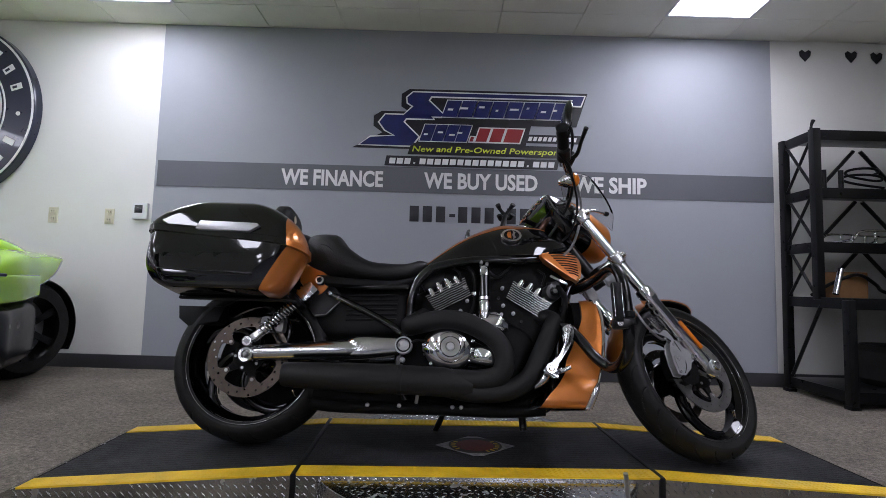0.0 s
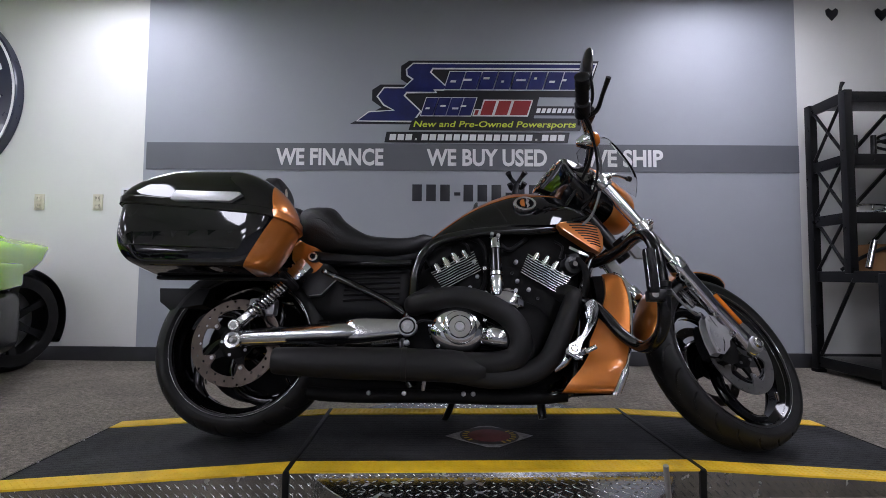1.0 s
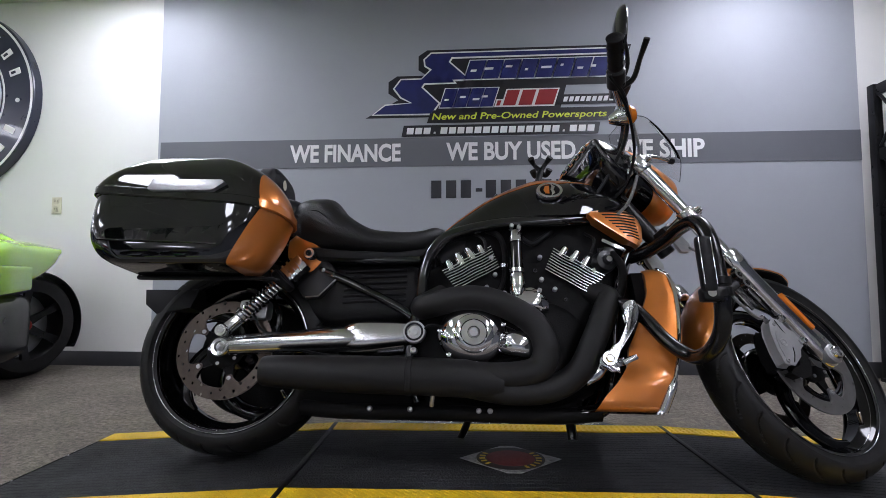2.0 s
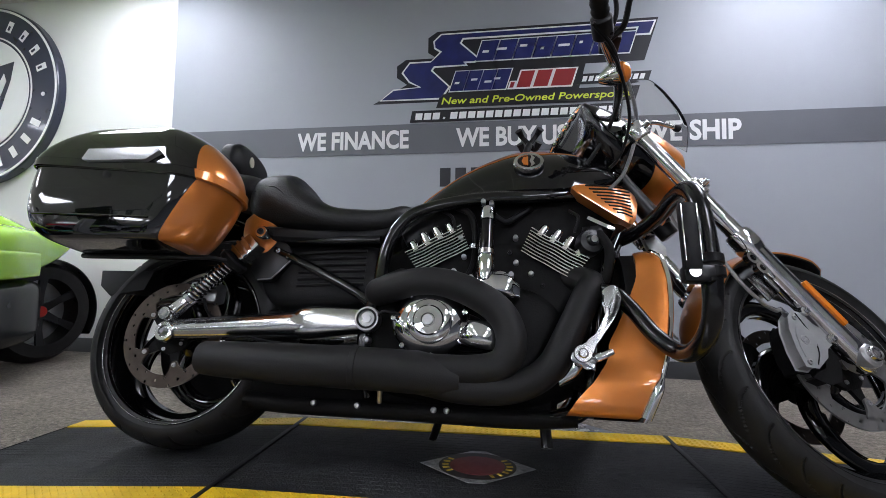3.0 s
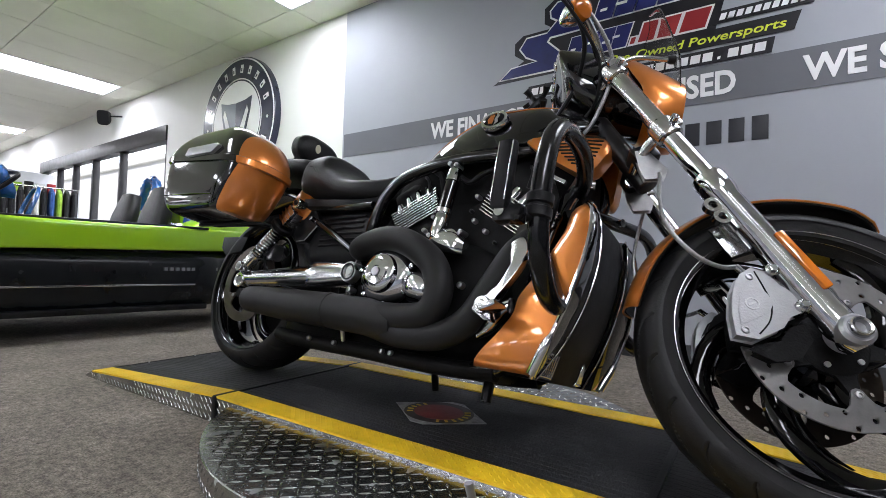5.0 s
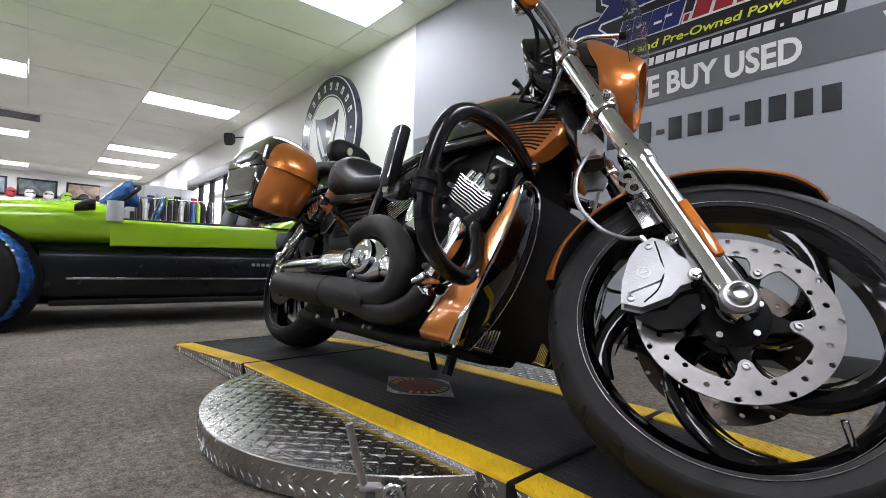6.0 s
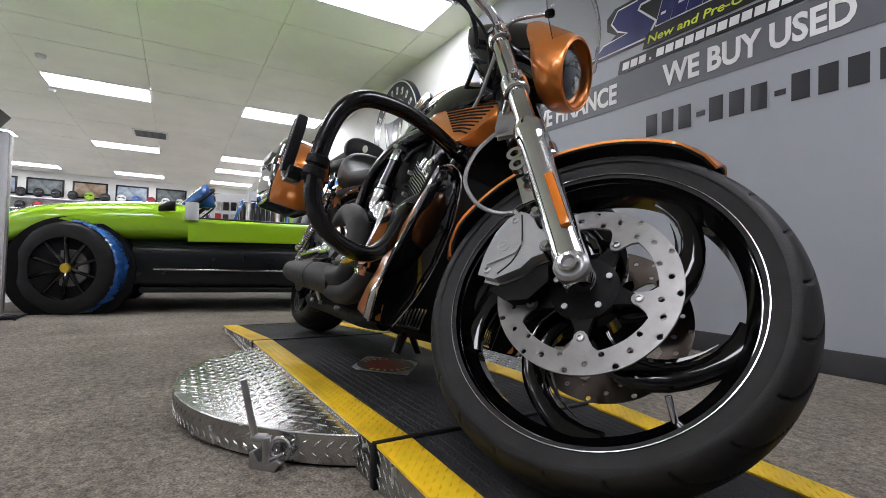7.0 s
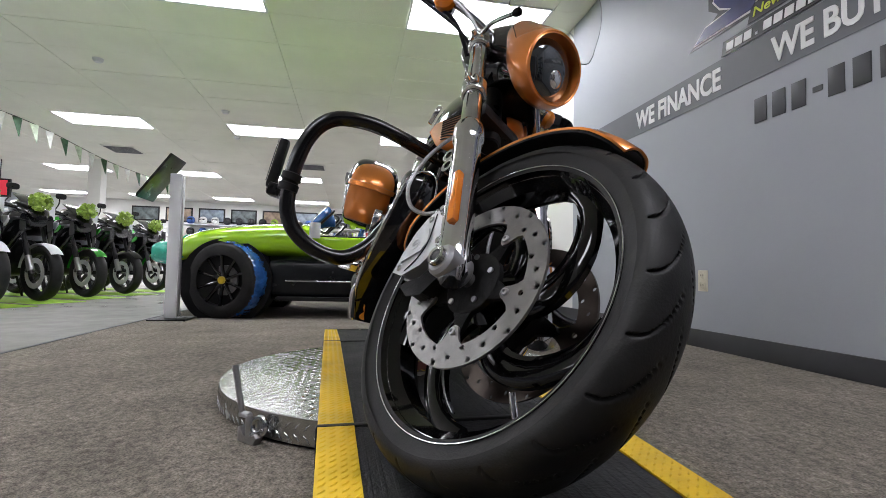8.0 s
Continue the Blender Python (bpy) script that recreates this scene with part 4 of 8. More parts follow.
b = bmesh.new()
cols = [[[b.verts.new(p) for p in screen_loop(-1 + 2 * j / 16, lift)] for j in range(17)] for lift in (0.0, 0.0016)]
for sh in cols:
    for j in range(16):
        for i in range(len(sh[0]) - 1):
            b.faces.new((sh[j][i], sh[j + 1][i], sh[j + 1][i + 1], sh[j][i + 1]))
last = len(cols[0][0]) - 1
for j in range(16):
    for i in (0, last):
        b.faces.new((cols[0][j][i], cols[0][j + 1][i], cols[1][j + 1][i], cols[1][j][i]))
for j in (0, 16):
    for i in range(last):
        b.faces.new((cols[0][j][i], cols[0][j][i + 1], cols[1][j][i + 1], cols[1][j][i]))
screen = front("wind_screen", b, SHIELD, None, "clear smoked fly screen", 60)
edge = screen_loop(-1, 0.001) + [screen_loop(-1 + 2 * j / 16, 0.001)[-1] for j in range(1, 16)] + screen_loop(1, 0.001)[::-1]
front("screen_edge", tube(edge, 0.001, 6, 1), PLAST, screen, "dark screen edge")

# handlebar, grips, levers, mirrors, signals (places of the turned right side)
RB = [(0.535, -0.03, 0.94), (0.54, -0.1, 0.985), (0.525, -0.2, 1.03), (0.475, -0.31, 1.06), (0.452, -0.39, 1.085), (0.435, -0.46, 1.102)]


def both(name, make, material, label="", parent=None):
    out = []
    for s in (0, 1):
        out.append(part(name, make((lambda p: Vector(p)) if s == 0 else flip), material, (parent[s] if parent else bike), label))
    return out


def right_only(name, make, material, label, parent):
    return part(name, make(lambda p: Vector(p)), material, parent[0], label)


bars = both("handlebar", lambda f: tube([f(p) for p in RB], 0.0125, 14), CHROME, "chromed handlebar")
both("grip", lambda f: along(f((0.458, -0.375, 1.08)), f((0.432, -0.472, 1.106)), [(0, 0), (0.02, 0.0), (0.0225, 0.1), (0.02, 0.2), (0.0225, 0.3), (0.02, 0.4), (0.0225, 0.5), (0.02, 0.6), (0.0225, 0.7), (0.02, 0.8), (0.0235, 0.95), (0.014, 1.0), (0, 1.0)], 20), PLAST, "black ribbed grip", bars)
both("switch_box", lambda f: rod(f((0.473, -0.315, 1.062)), f((0.459, -0.372, 1.08)), 0.026, 20, bevel=0.006), SATIN, "black switch housing", bars)
both("brake_lever", lambda f: tube([f((0.49, -0.315, 1.06)), f((0.516, -0.34, 1.072)), f((0.522, -0.39, 1.1)), f((0.527, -0.44, 1.124))], [0.009, 0.008, 0.007, 0.009], 10), SATIN, "black lever", bars)
both("fluid_box", lambda f: box((0, 0, 0), (0.05, 0.062, 0.04), 0.008, facing(f((0.495, -0.28, 1.085)), (0, 0, 1))), SATIN, "black fluid reservoir", bars)
both("mirror_stem", lambda f: tube([f((0.485, -0.315, 1.07)), f((0.5, -0.345, 1.105)), f((0.492, -0.38, 1.14)), f((0.475, -0.41, 1.155))], 0.006, 10), SATIN, "black mirror stem", bars)
mir = both("mirror", lambda f: body([(-0.02, 0, 0, 0.03, 0.02, 2.2), (-0.012, 0, 0, 0.07, 0.045, 2.4), (0.0, 0, 0, 0.082, 0.054, 2.5), (0.006, 0, 0, 0.078, 0.05, 2.5)], 28, 3), BLACK, "black oval mirror shell", bars)
for ob_, f in zip(mir, (lambda p: Vector(p), flip)):
    ob_.data.transform(facing(f((0.466, -0.42, 1.16)), (0.1, 0, 1)) @ pose(0, 0, 0, 90, 180, 90))
sig = both("turn_signal", lambda f: along(f((0.475, -0.205, 1.02)), f((0.545, -0.235, 1.024)), [(0, 0), (0.012, 0.02), (0.026, 0.35), (0.03, 0.6), (0.031, 0.72), (0.0, 0.72)], 24), CHROME, "chromed bullet turn signal", bars)
both("signal_lens", lambda f: along(f((0.524, -0.226, 1.023)), f((0.553, -0.238, 1.025)), [(0, 0), (0.0295, 0), (0.028, 0.5), (0.018, 0.85), (0, 1)], 24), AMBER, "amber lens", sig)
right_only("control_cable", lambda f: tube([f((0.47, -0.33, 1.05)), f((0.52, -0.26, 1.0)), f((0.56, -0.15, 0.93)), f((0.54, -0.09, 0.85)), f((0.49, -0.07, 0.8))], 0.0045, 8), PLAST, "black control cable", bars)
right_only("control_cable", lambda f: tube([f((0.44, -0.37, 1.06)), f((0.5, -0.3, 1.03)), f((0.53, -0.19, 0.98)), f((0.5, -0.12, 0.9)), f((0.45, -0.1, 0.82))], 0.006, 8), PLAST, "black control cable", bars)
right_only("control_cable", lambda f: tube([f((0.49, -0.29, 1.06)), f((0.55, -0.2, 1.02)), f((0.585, -0.12, 0.93)), f((0.55, -0.1, 0.8)), f((0.5, -0.09, 0.74))], 0.005, 8), BRAID, "braided control hose", bars)
front("bar_riser", rod(fk(0.75, -0.02, -0.05), (0.535, -0.05, 0.945), 0.02), CHROME)
front("bar_riser", rod(fk(0.75, -0.02, 0.05), (0.535, 0.05, 0.945), 0.02), CHROME)
phone = part("device_mount", tube([(0.27, 0.0, 0.885), (0.285, 0.03, 0.93), (0.3, 0.06, 0.985)], 0.011, 12), PLAST, bike, "black ball arm device mount")
for dx, dz in ((-0.035, 0.03), (0.035, 0.035), (-0.03, -0.02), (0.03, -0.015)):
    part("mount_claw", tube([(0.3, 0.06, 0.985), (0.3 + dx * 0.6, 0.065, 0.985 + dz), (0.3 + dx, 0.045, 1.0 + dz)], [0.009, 0.008, 0.012], 10), PLAST, phone)

# tank cover, centre stripe, emblem, scoops
TANK = [(-0.05, 0.665, 0.706), (0.018, 0.69, 0.76), (0.104, 0.714, 0.82), (0.192, 0.722, 0.864), (0.282, 0.725, 0.889), (0.373, 0.728, 0.884), (0.442, 0.745, 0.873), (0.511, 0.775, 0.85), (0.55, 0.79, 0.825)]
THW = [0.055, 0.088, 0.118, 0.138, 0.15, 0.146, 0.128, 0.098, 0.072]


def tank_body(grow=0.0):
    st = smoothed_rows([(x, lo, hi, w) for (x, lo, hi), w in zip(TANK, THW)], 5)
    loops = []
    for x, lo, hi, w in st:
        lp = []
        for j in range(33):
            a = math.pi * j / 32
            c, s = math.cos(a), math.sin(a)
            lp.append((x, math.copysign(abs(c) ** 0.62, c) * (w + grow) * (1 - 0.12 * s), lo + (hi - lo + grow) * abs(s) ** 0.8))
        lp += [(x, -w * 0.9, lo - 0.01), (x, w * 0.9, lo - 0.01)]
        loops.append(lp)
    return ring_loft(loops)


tank = part("tank_cover", tank_body(), BLACK, bike, "gloss black tank cover", 50)


def tank_strip(a0, a1, grow):
    st = smoothed_rows([(x, lo, hi, w) for (x, lo, hi), w in zip(TANK, THW)], 5)
    b = bmesh.new()
    rows = []
    for x, lo, hi, w in st:
        lp = []
        for g in (grow, 0.0):
            row = []
            for j in range(9):
                tight = 30 * min(1.0, max(0.0, (x - 0.33) / 0.14))
                a = radians(a0 + tight + (a1 - a0 - 2 * tight) * j / 8)
                c, s = math.cos(a), math.sin(a)
                row.append(Vector((x, math.copysign(abs(c) ** 0.62, c) * (w + g) * (1 - 0.12 * s), lo + (hi - lo + g) * abs(s) ** 0.8)))
            lp += row if g else row[::-1]
        rows.append(lp)
    return ring_loft(rows)


part("tank_stripe", tank_strip(47, 133, 0.0022), ORANGE, tank, "copper stripe along the top", 50)
part("fuel_lid", disc(0.045, 0, 0.012, 32, facing((0.36, 0.0, 0.886), (0.05, 0, 1)), bevel=0.004), CHROME, tank)
for s in (-1, 1):
    em = part("tank_emblem", lathe([(0.0, 0.004), (0.024, 0.004), (0.026, 0.008), (0.033, 0.008), (0.035, 0.004), (0.035, -0.006), (0, -0.006)], 36, facing((0.294, s * 0.147, 0.806), (0, s, 0.28)) @ Matrix.Diagonal((1.18, 0.92, 1, 1))), CHROME, tank, "chrome ringed round emblem")
    part("emblem_field", disc(0.0245, 0, 0.0012, 32, facing((0.294, s * 0.1512, 0.8074), (0, s, 0.28)) @ Matrix.Diagonal((1.18, 0.92, 1, 1))), ENGINE, em, "dark emblem ground")
    part("emblem_wing", plate([(-0.024, 0.004), (-0.012, 0.016), (0.0, 0.011), (0.012, 0.016), (0.024, 0.004), (0.012, 0.006), (0.0, 0.002), (-0.012, 0.006)], -0.001, 0.001, 0.0, facing((0.294, s * 0.1538, 0.8085), (0, s, 0.28)) @ pose(0, 0, 0, 90, 0, 90)), CHROME, em, "bright upper bar")
    part("emblem_face", plate([(-0.014, -0.014), (-0.016, -0.002), (0.016, -0.002), (0.014, -0.014), (0.0, -0.019)], -0.001, 0.001, 0.0, facing((0.294, s * 0.1538, 0.8085), (0, s, 0.28)) @ pose(0, 0, 0, 90, 0, 90)), ORANGE, em, "copper shield")
    # A chrome plate on each tank side stands in for a bright glint.
    part("side_glint", plate([(0.365, 0.79), (0.395, 0.785), (0.4, 0.77), (0.375, 0.772)], s * 0.112, s * 0.126, 0.001), CHROME, tank, "small chrome plate set as a glint")
    part("scoop_bar", box((0, 0, 0), (0.075, 0.012, 0.011), 0.003, pose(0.475, s * 0.128, 0.632, 0, 28, 0)), CHROME, bike, "short chromed bar")
    hull = plate([(0.402, 0.722), (0.43, 0.744), (0.489, 0.764), (0.545, 0.775), (0.582, 0.742), (0.576, 0.69), (0.556, 0.634), (0.53, 0.638), (0.476, 0.67)], s * 0.1, s * 0.15, 0.012, n=3)
    for v in hull.verts:
        v.co.y += s * (0.02 - 0.5 * (v.co.x - 0.405) + 0.5 * (0.7 - v.co.z))
    sc = part("air_scoop", hull, ORANGE, bike, "copper slotted air scoop")
    for k in range(9):
        p = Vector((0.44 + k * 0.0095, 0, 0.742 - k * 0.0098))
        q = Vector((0.566 - k * 0.0012, 0, 0.764 - k * 0.0135))
        mid_ = (p + q) / 2 + Vector((0, 0, 0.004))
        for e in (p, mid_, q):
            e.y = s * (0.1705 - 0.5 * (e.x - 0.405) + 0.5 * (0.7 - e.z))
        part("slot", tube([p, mid_, q], 0.0026, 8), PLAST, sc, "dark air slot" if k == 0 else "")

# seat, back pad
seat = part("seat", body([(-0.52, 0, 0.735, 0.115, 0.07, 2.8), (-0.485, 0, 0.722, 0.14, 0.1, 2.6), (-0.44, 0, 0.717, 0.152, 0.108, 2.5), (-0.394, 0, 0.712, 0.158, 0.104, 2.5), (-0.344, 0, 0.685, 0.16, 0.074, 2.6), (-0.262, 0, 0.655, 0.155, 0.05, 2.8), (-0.175, 0, 0.651, 0.142, 0.046, 2.8), (-0.11, 0, 0.661, 0.115, 0.047, 2.6), (-0.068, 0, 0.683, 0.085, 0.046, 2.4), (-0.035, 0, 0.702, 0.05, 0.024, 2.2)], 40, 5), VINYL, bike, "black vinyl rider seat with raised back", 60)
part("seat_skirt", body([(-0.5, 0, 0.62, 0.12, 0.03, 4), (-0.35, 0, 0.6, 0.148, 0.024, 4), (-0.2, 0, 0.598, 0.136, 0.022, 4), (-0.06, 0, 0.635, 0.08, 0.022, 4)], 28, 5), PLAST, seat, "black seat skirt")
part("seam", tube([(-0.5, -0.13, 0.74), (-0.43, -0.151, 0.745), (-0.37, -0.157, 0.7), (-0.3, -0.15, 0.672), (-0.2, -0.141, 0.664)], 0.0022, 6), PLAST, seat, "raised seam")
part("pillion_pad", body([(-0.82, 0, 0.8, 0.09, 0.025, 2.6), (-0.76, 0, 0.795, 0.13, 0.045, 2.8), (-0.6, 0, 0.775, 0.135, 0.052, 2.8), (-0.52, 0, 0.765, 0.125, 0.05, 2.6), (-0.49, 0, 0.76, 0.09, 0.03, 2.4)], 32, 4), VINYL, bike, "black vinyl pillion pad", 60)
bk = part("back_pad", body([(-0.675, 0, 0.885, 0.085, 0.045, 2.4), (-0.655, 0, 0.89, 0.108, 0.062, 2.5), (-0.625, 0, 0.89, 0.108, 0.062, 2.5), (-0.605, 0, 0.885, 0.09, 0.048, 2.4)], 36, 4), VINYL, bike, "black vinyl passenger back pad", 60)
part("pad_emblem", disc(0.016, 0, 0.003, 20, facing((-0.605, -0.02, 0.9), (1, 0, 0.1)) @ Matrix.Diagonal((0.8, 1.2, 1, 1))), PALE, bk, "small pale shield mark")
for s in (-1, 1):
    part("pad_bar", tube([(-0.66, s * 0.06, 0.86), (-0.66, s * 0.1, 0.78), (-0.62, s * 0.12, 0.66)], 0.008, 10), CHROME, bk)

# hard saddlebags: height, rear end, front end, half width of each level
BAG_LOW = [(0.503, -0.87, -0.555, 0.075), (0.507, -0.905, -0.537, 0.092), (0.53, -0.952, -0.513, 0.102), (0.57, -0.982, -0.491, 0.109), (0.62, -0.988, -0.473, 0.116), (0.676, -0.984, -0.459, 0.121)]
BAG_LID = [(0.676, -0.99, -0.455, 0.124), (0.705, -0.992, -0.458, 0.1245), (0.735, -0.978, -0.470, 0.121), (0.765, -0.948, -0.493, 0.115), (0.79, -0.908, -0.523, 0.106), (0.812, -0.86, -0.563, 0.092), (0.827, -0.81, -0.611, 0.072), (0.834, -0.765, -0.665, 0.046), (0.836, -0.73, -0.705, 0.02)]


def bag_level(z, x0, x1, w, lean, grow=0.0):
    """One level of a bag: a blunt round front, straight sides, square rear."""
    x0, x1, w = x0 - grow, x1 + grow, w + grow
    ln = x1 - x0
    xs, xr = x1 - 0.24 * ln, x0 + 0.17 * ln
    out = []
    for i in range(25):
        a = radians(-90 + 180 * i / 24)
        c, q = math.cos(a), math.sin(a)
        out.append((xs + (x1 - xs) * abs(c) ** 0.86, w * math.copysign(abs(q) ** 0.86, q)))
    for i in range(21):
        a = radians(90 + 180 * i / 20)
        c, q = math.cos(a), math.sin(a)
        out.append((xr - (xr - x0) * abs(c) ** 0.62, w * math.copysign(abs(q) ** 0.62, q)))
    return [(x, y, z - 0.085 * lean * (x + 0.75)) for x, y in out]


def bag_piece(levels, s, up, at, ahead, grow=0.0, steps=4):
    """Levels of a bag cut by a slanted plane at x, z; ahead keeps the front of it."""
    st = smoothed_rows(levels, steps)
    z0, z1 = st[0][0], st[-1][0]
    bm = ring_loft([[(x, s * (0.278 + y), z) for x, y, z in bag_level(z, x0, x1, w, ((z - z0) if up else (z1 - z)) / (z1 - z0) if z1 - z0 > 0.05 else 1.0, grow)] for z, x0, x1, w in st])
    (xa, za), (xb, zb) = at
    no = Vector((zb - za, 0, xa - xb)).normalized()
    if no.x < 0:
        no = -no
    bmesh.ops.bisect_plane(bm, geom=list(bm.verts) + list(bm.edges) + list(bm.faces), dist=1e-6, plane_co=(xa, 0, za), plane_no=no, clear_inner=ahead, clear_outer=not ahead)
    return bm


LOW_CUT, LID_CUT = ((-0.575, 0.515), (-0.5, 0.66)), ((-0.5, 0.66), (-0.535, 0.83))
BAND_LV = [(0.676, -0.99, -0.455, 0.124), (0.679, -0.994, -0.451, 0.128), (0.7, -0.995, -0.452, 0.1285), (0.703, -0.99, -0.457, 0.124)]
for s in (-1, 1):
    bag = part("saddlebag", bag_piece(BAG_LOW, s, True, LOW_CUT, False), BLACK, bike, "gloss black hard saddlebag", 50)
    part("bag_front", bag_piece(BAG_LOW, s, True, LOW_CUT, True), ORANGE, bag, "copper front of the bag", 50)
    part("lid", bag_piece(BAG_LID, s, False, LID_CUT, False), BLACK, bag, "gloss black domed lid", 50)
    part("lid_front", bag_piece(BAG_LID, s, False, LID_CUT, True), ORANGE, bag, "copper front of the lid", 50)
    part("lid_rim", bag_piece(BAND_LV, s, True, LID_CUT, False, -0.0005, 1), BLACK, bag, "raised black lid rim", 30)
    part("lid_rim", bag_piece(BAND_LV, s, True, LID_CUT, True, 0.002, 1), ORANGE, bag, "raised copper lid rim", 30)
    part("side_crease", tube([(-0.93, s * 0.383, 0.566), (-0.84, s * 0.3885, 0.561), (-0.72, s * 0.3885, 0.557), (-0.6, s * 0.384, 0.553)], 0.003, 8), BLACK, bag)
    part("latch", plate([(-0.802, 0.7), (-0.79, 0.729), (-0.6, 0.725), (-0.59, 0.716), (-0.622, 0.693), (-0.79, 0.695)], s * 0.39, s * 0.416, 0.004), SILVER, bag, "long silver bag latch")
    part("bag_rail", tube([(-0.9, s * 0.24, 0.5), (-0.86, s * 0.24, 0.497), (-0.55, s * 0.24, 0.497), (-0.5, s * 0.2, 0.5)], 0.006, 10), PLAST, bag, "black bag carrier")

# rear fender, tail lamp, plate bracket
b = bmesh.new()
rows = []
for i in range(21):
    a = radians(30 + 112 * i / 20)
    lp = []
    for rr in (0.36, 0.354):
        row = [HUB_R + Vector((0.0 + math.cos(a) * (rr - 0.05 * abs(q) ** 3), q * 0.105, math.sin(a) * (rr - 0.05 * abs(q) ** 3) + 0.055)) for q in [-1 + 2 * j / 10 for j in range(11)]]
        lp += row if rr == 0.36 else row[::-1]
    rows.append(lp)
part("rear_fender", ring_loft(rows, bm=b), BLACK, bike, "gloss black rear fender", 50)
part("tail_lamp", body([(-1.03, 0, 0.62, 0.04, 0.03, 3), (-0.99, 0, 0.62, 0.06, 0.04, 3)], 24, 3), RED, bike, "red tail lamp")
part("plate_bracket", plate([(-0.98, 0.5), (-0.8, 0.5), (-0.82, 0.44), (-0.93, 0.42), (-0.97, 0.45)], -0.09, 0.09, 0.006), PLAST, bike, "black plate bracket")
for s in (-1, 1):
    part("side_cover", body([(-0.52, s * 0.105, 0.63, 0.012, 0.03, 3), (-0.48, s * 0.108, 0.62, 0.02, 0.065, 3), (-0.44, s * 0.11, 0.6, 0.02, 0.055, 3), (-0.405, s * 0.11, 0.595, 0.012, 0.02, 3)], 24, 4), ORANGE, bike, "copper side cover")

# swing arm, shocks
for s in (-1, 1):
    sw = part("swing_arm", along((-0.69, s * 0.128, 0.318), (-0.24, s * 0.136, 0.347), [(0, 0), (0.024, 0.0), (0.029, 0.04), (0.031, 0.2), (0.036, 0.65), (0.038, 0.85), (0.034, 0.95), (0.018, 1.0), (0, 1.0)], 36), ALU, bike, "polished aluminium swing arm")
    part("arm_boss", body([(-0.33, s * 0.136, 0.343, 0.02, 0.026, 2.6), (-0.27, s * 0.137, 0.349, 0.033, 0.043, 3.2), (-0.15, s * 0.138, 0.356, 0.03, 0.034, 3.4), (-0.09, s * 0.138, 0.358, 0.026, 0.03, 2.6)], 28, 4), ALU, sw, "cast swing arm end")
    part("pivot_cap", lathe([(0, 0.004), (0.01, 0.004), (0.011, 0.0), (0.018, 0.0), (0.02, 0.006), (0.03, 0.006), (0.032, 0.0), (0.032, -0.02), (0, -0.02)], 32, facing((-0.105, s * 0.166, 0.36), (0, s, 0))), CAST, sw, "round pivot cap")
    ap = part("axle_plate", lathe([(0.0, -0.002), (0.015, -0.002), (0.0165, 0.008), (0.025, 0.009), (0.029, 0.004), (0.03, -0.02), (0, -0.02)], 36, facing((-0.668, s * 0.152, 0.312), (0, s, 0))), ALU, sw, "polished swing arm end ring")
    part("axle_nut", lathe([(0.0, 0.016), (0.006, 0.016), (0.0075, 0.01), (0.0095, 0.008), (0.0125, 0.004), (0.0125, -0.004), (0, -0.004)], 6, facing((-0.668, s * 0.152, 0.312), (0, s, 0))), CAST, ap, "axle nut")
    part("cap_ring", lathe([(0.0205, 0.001), (0.026, 0.001), (0.026, 0.0072), (0.0205, 0.0072)], 32, facing((-0.105, s * 0.166, 0.36), (0, s, 0)), closed=True), PLAST, sw, "dark ring in the pivot cap")
    low, top = Vector((-0.664, s * 0.15, 0.358)), Vector((-0.43, s * 0.15, 0.594))
    d = (top - low).normalized()
    e = Vector((0, 1, 0))
    f = d.cross(e)
    turned = Matrix((f, e, d)).transposed().to_4x4()
    sh = part("shock", along(low, low + d * 0.26, [(0, 0), (0.0105, 0), (0.0105, 1), (0, 1)], 20), CHROME, bike, "chromed shock absorber")
    p0, p1 = low + d * 0.072, low + d * 0.205
    coil = [p0 + (p1 - p0) * (i / 132) + (e * math.cos(i * 2 * math.pi / 12) + f * math.sin(i * 2 * math.pi / 12)) * 0.0205 for i in range(133)]
    part("spring", tube(coil, 0.0042, 8, 1), CHROME, sh, "chromed coil spring")
    part("spring_tube", along(low + d * 0.06, low + d * 0.21, [(0, 0), (0.015, 0), (0.015, 1), (0, 1)], 20), SATIN, sh, "black damper tube")
    part("spring_seat", along(low + d * 0.056, low + d * 0.076, [(0, 0), (0.016, 0), (0.025, 0.4), (0.025, 0.9), (0, 1)], 24), ALU, sh, "polished lower spring seat")
    for k in (-1, 1):
        part("shock_fork", box((0, 0, 0), (0.024, 0.008, 0.06), 0.003, Matrix.Translation(low + d * 0.032 + e * 0.016 * k) @ turned), ALU, sh, "polished lower shock fork" if k < 0 else "")
    part("spring_collar", along(low + d * 0.205, low + d * 0.232, [(0, 0), (0.034, 0.0), (0.041, 0.25), (0.041, 0.8), (0.034, 1.0), (0, 1.0)], 32), PLAST, sh, "black preload collar")
    part("collar_tip", along(low + d * 0.212 + f * 0.036, low + d * 0.212 + f * 0.053, [(0, 0), (0.0085, 0), (0.0085, 0.8), (0.005, 1), (0, 1)], 14), ALU, sh)
    part("shock_head", box((0, 0, 0), (0.05, 0.046, 0.07), 0.007, Matrix.Translation(low + d * 0.27) @ turned), CHROME, sh, "chromed ribbed shock head")
    for k in range(3):
        part("head_rib", box((0, 0, 0), (0.056, 0.052, 0.0075), 0.002, Matrix.Translation(low + d * (0.248 + 0.017 * k)) @ turned), CHROME, sh)
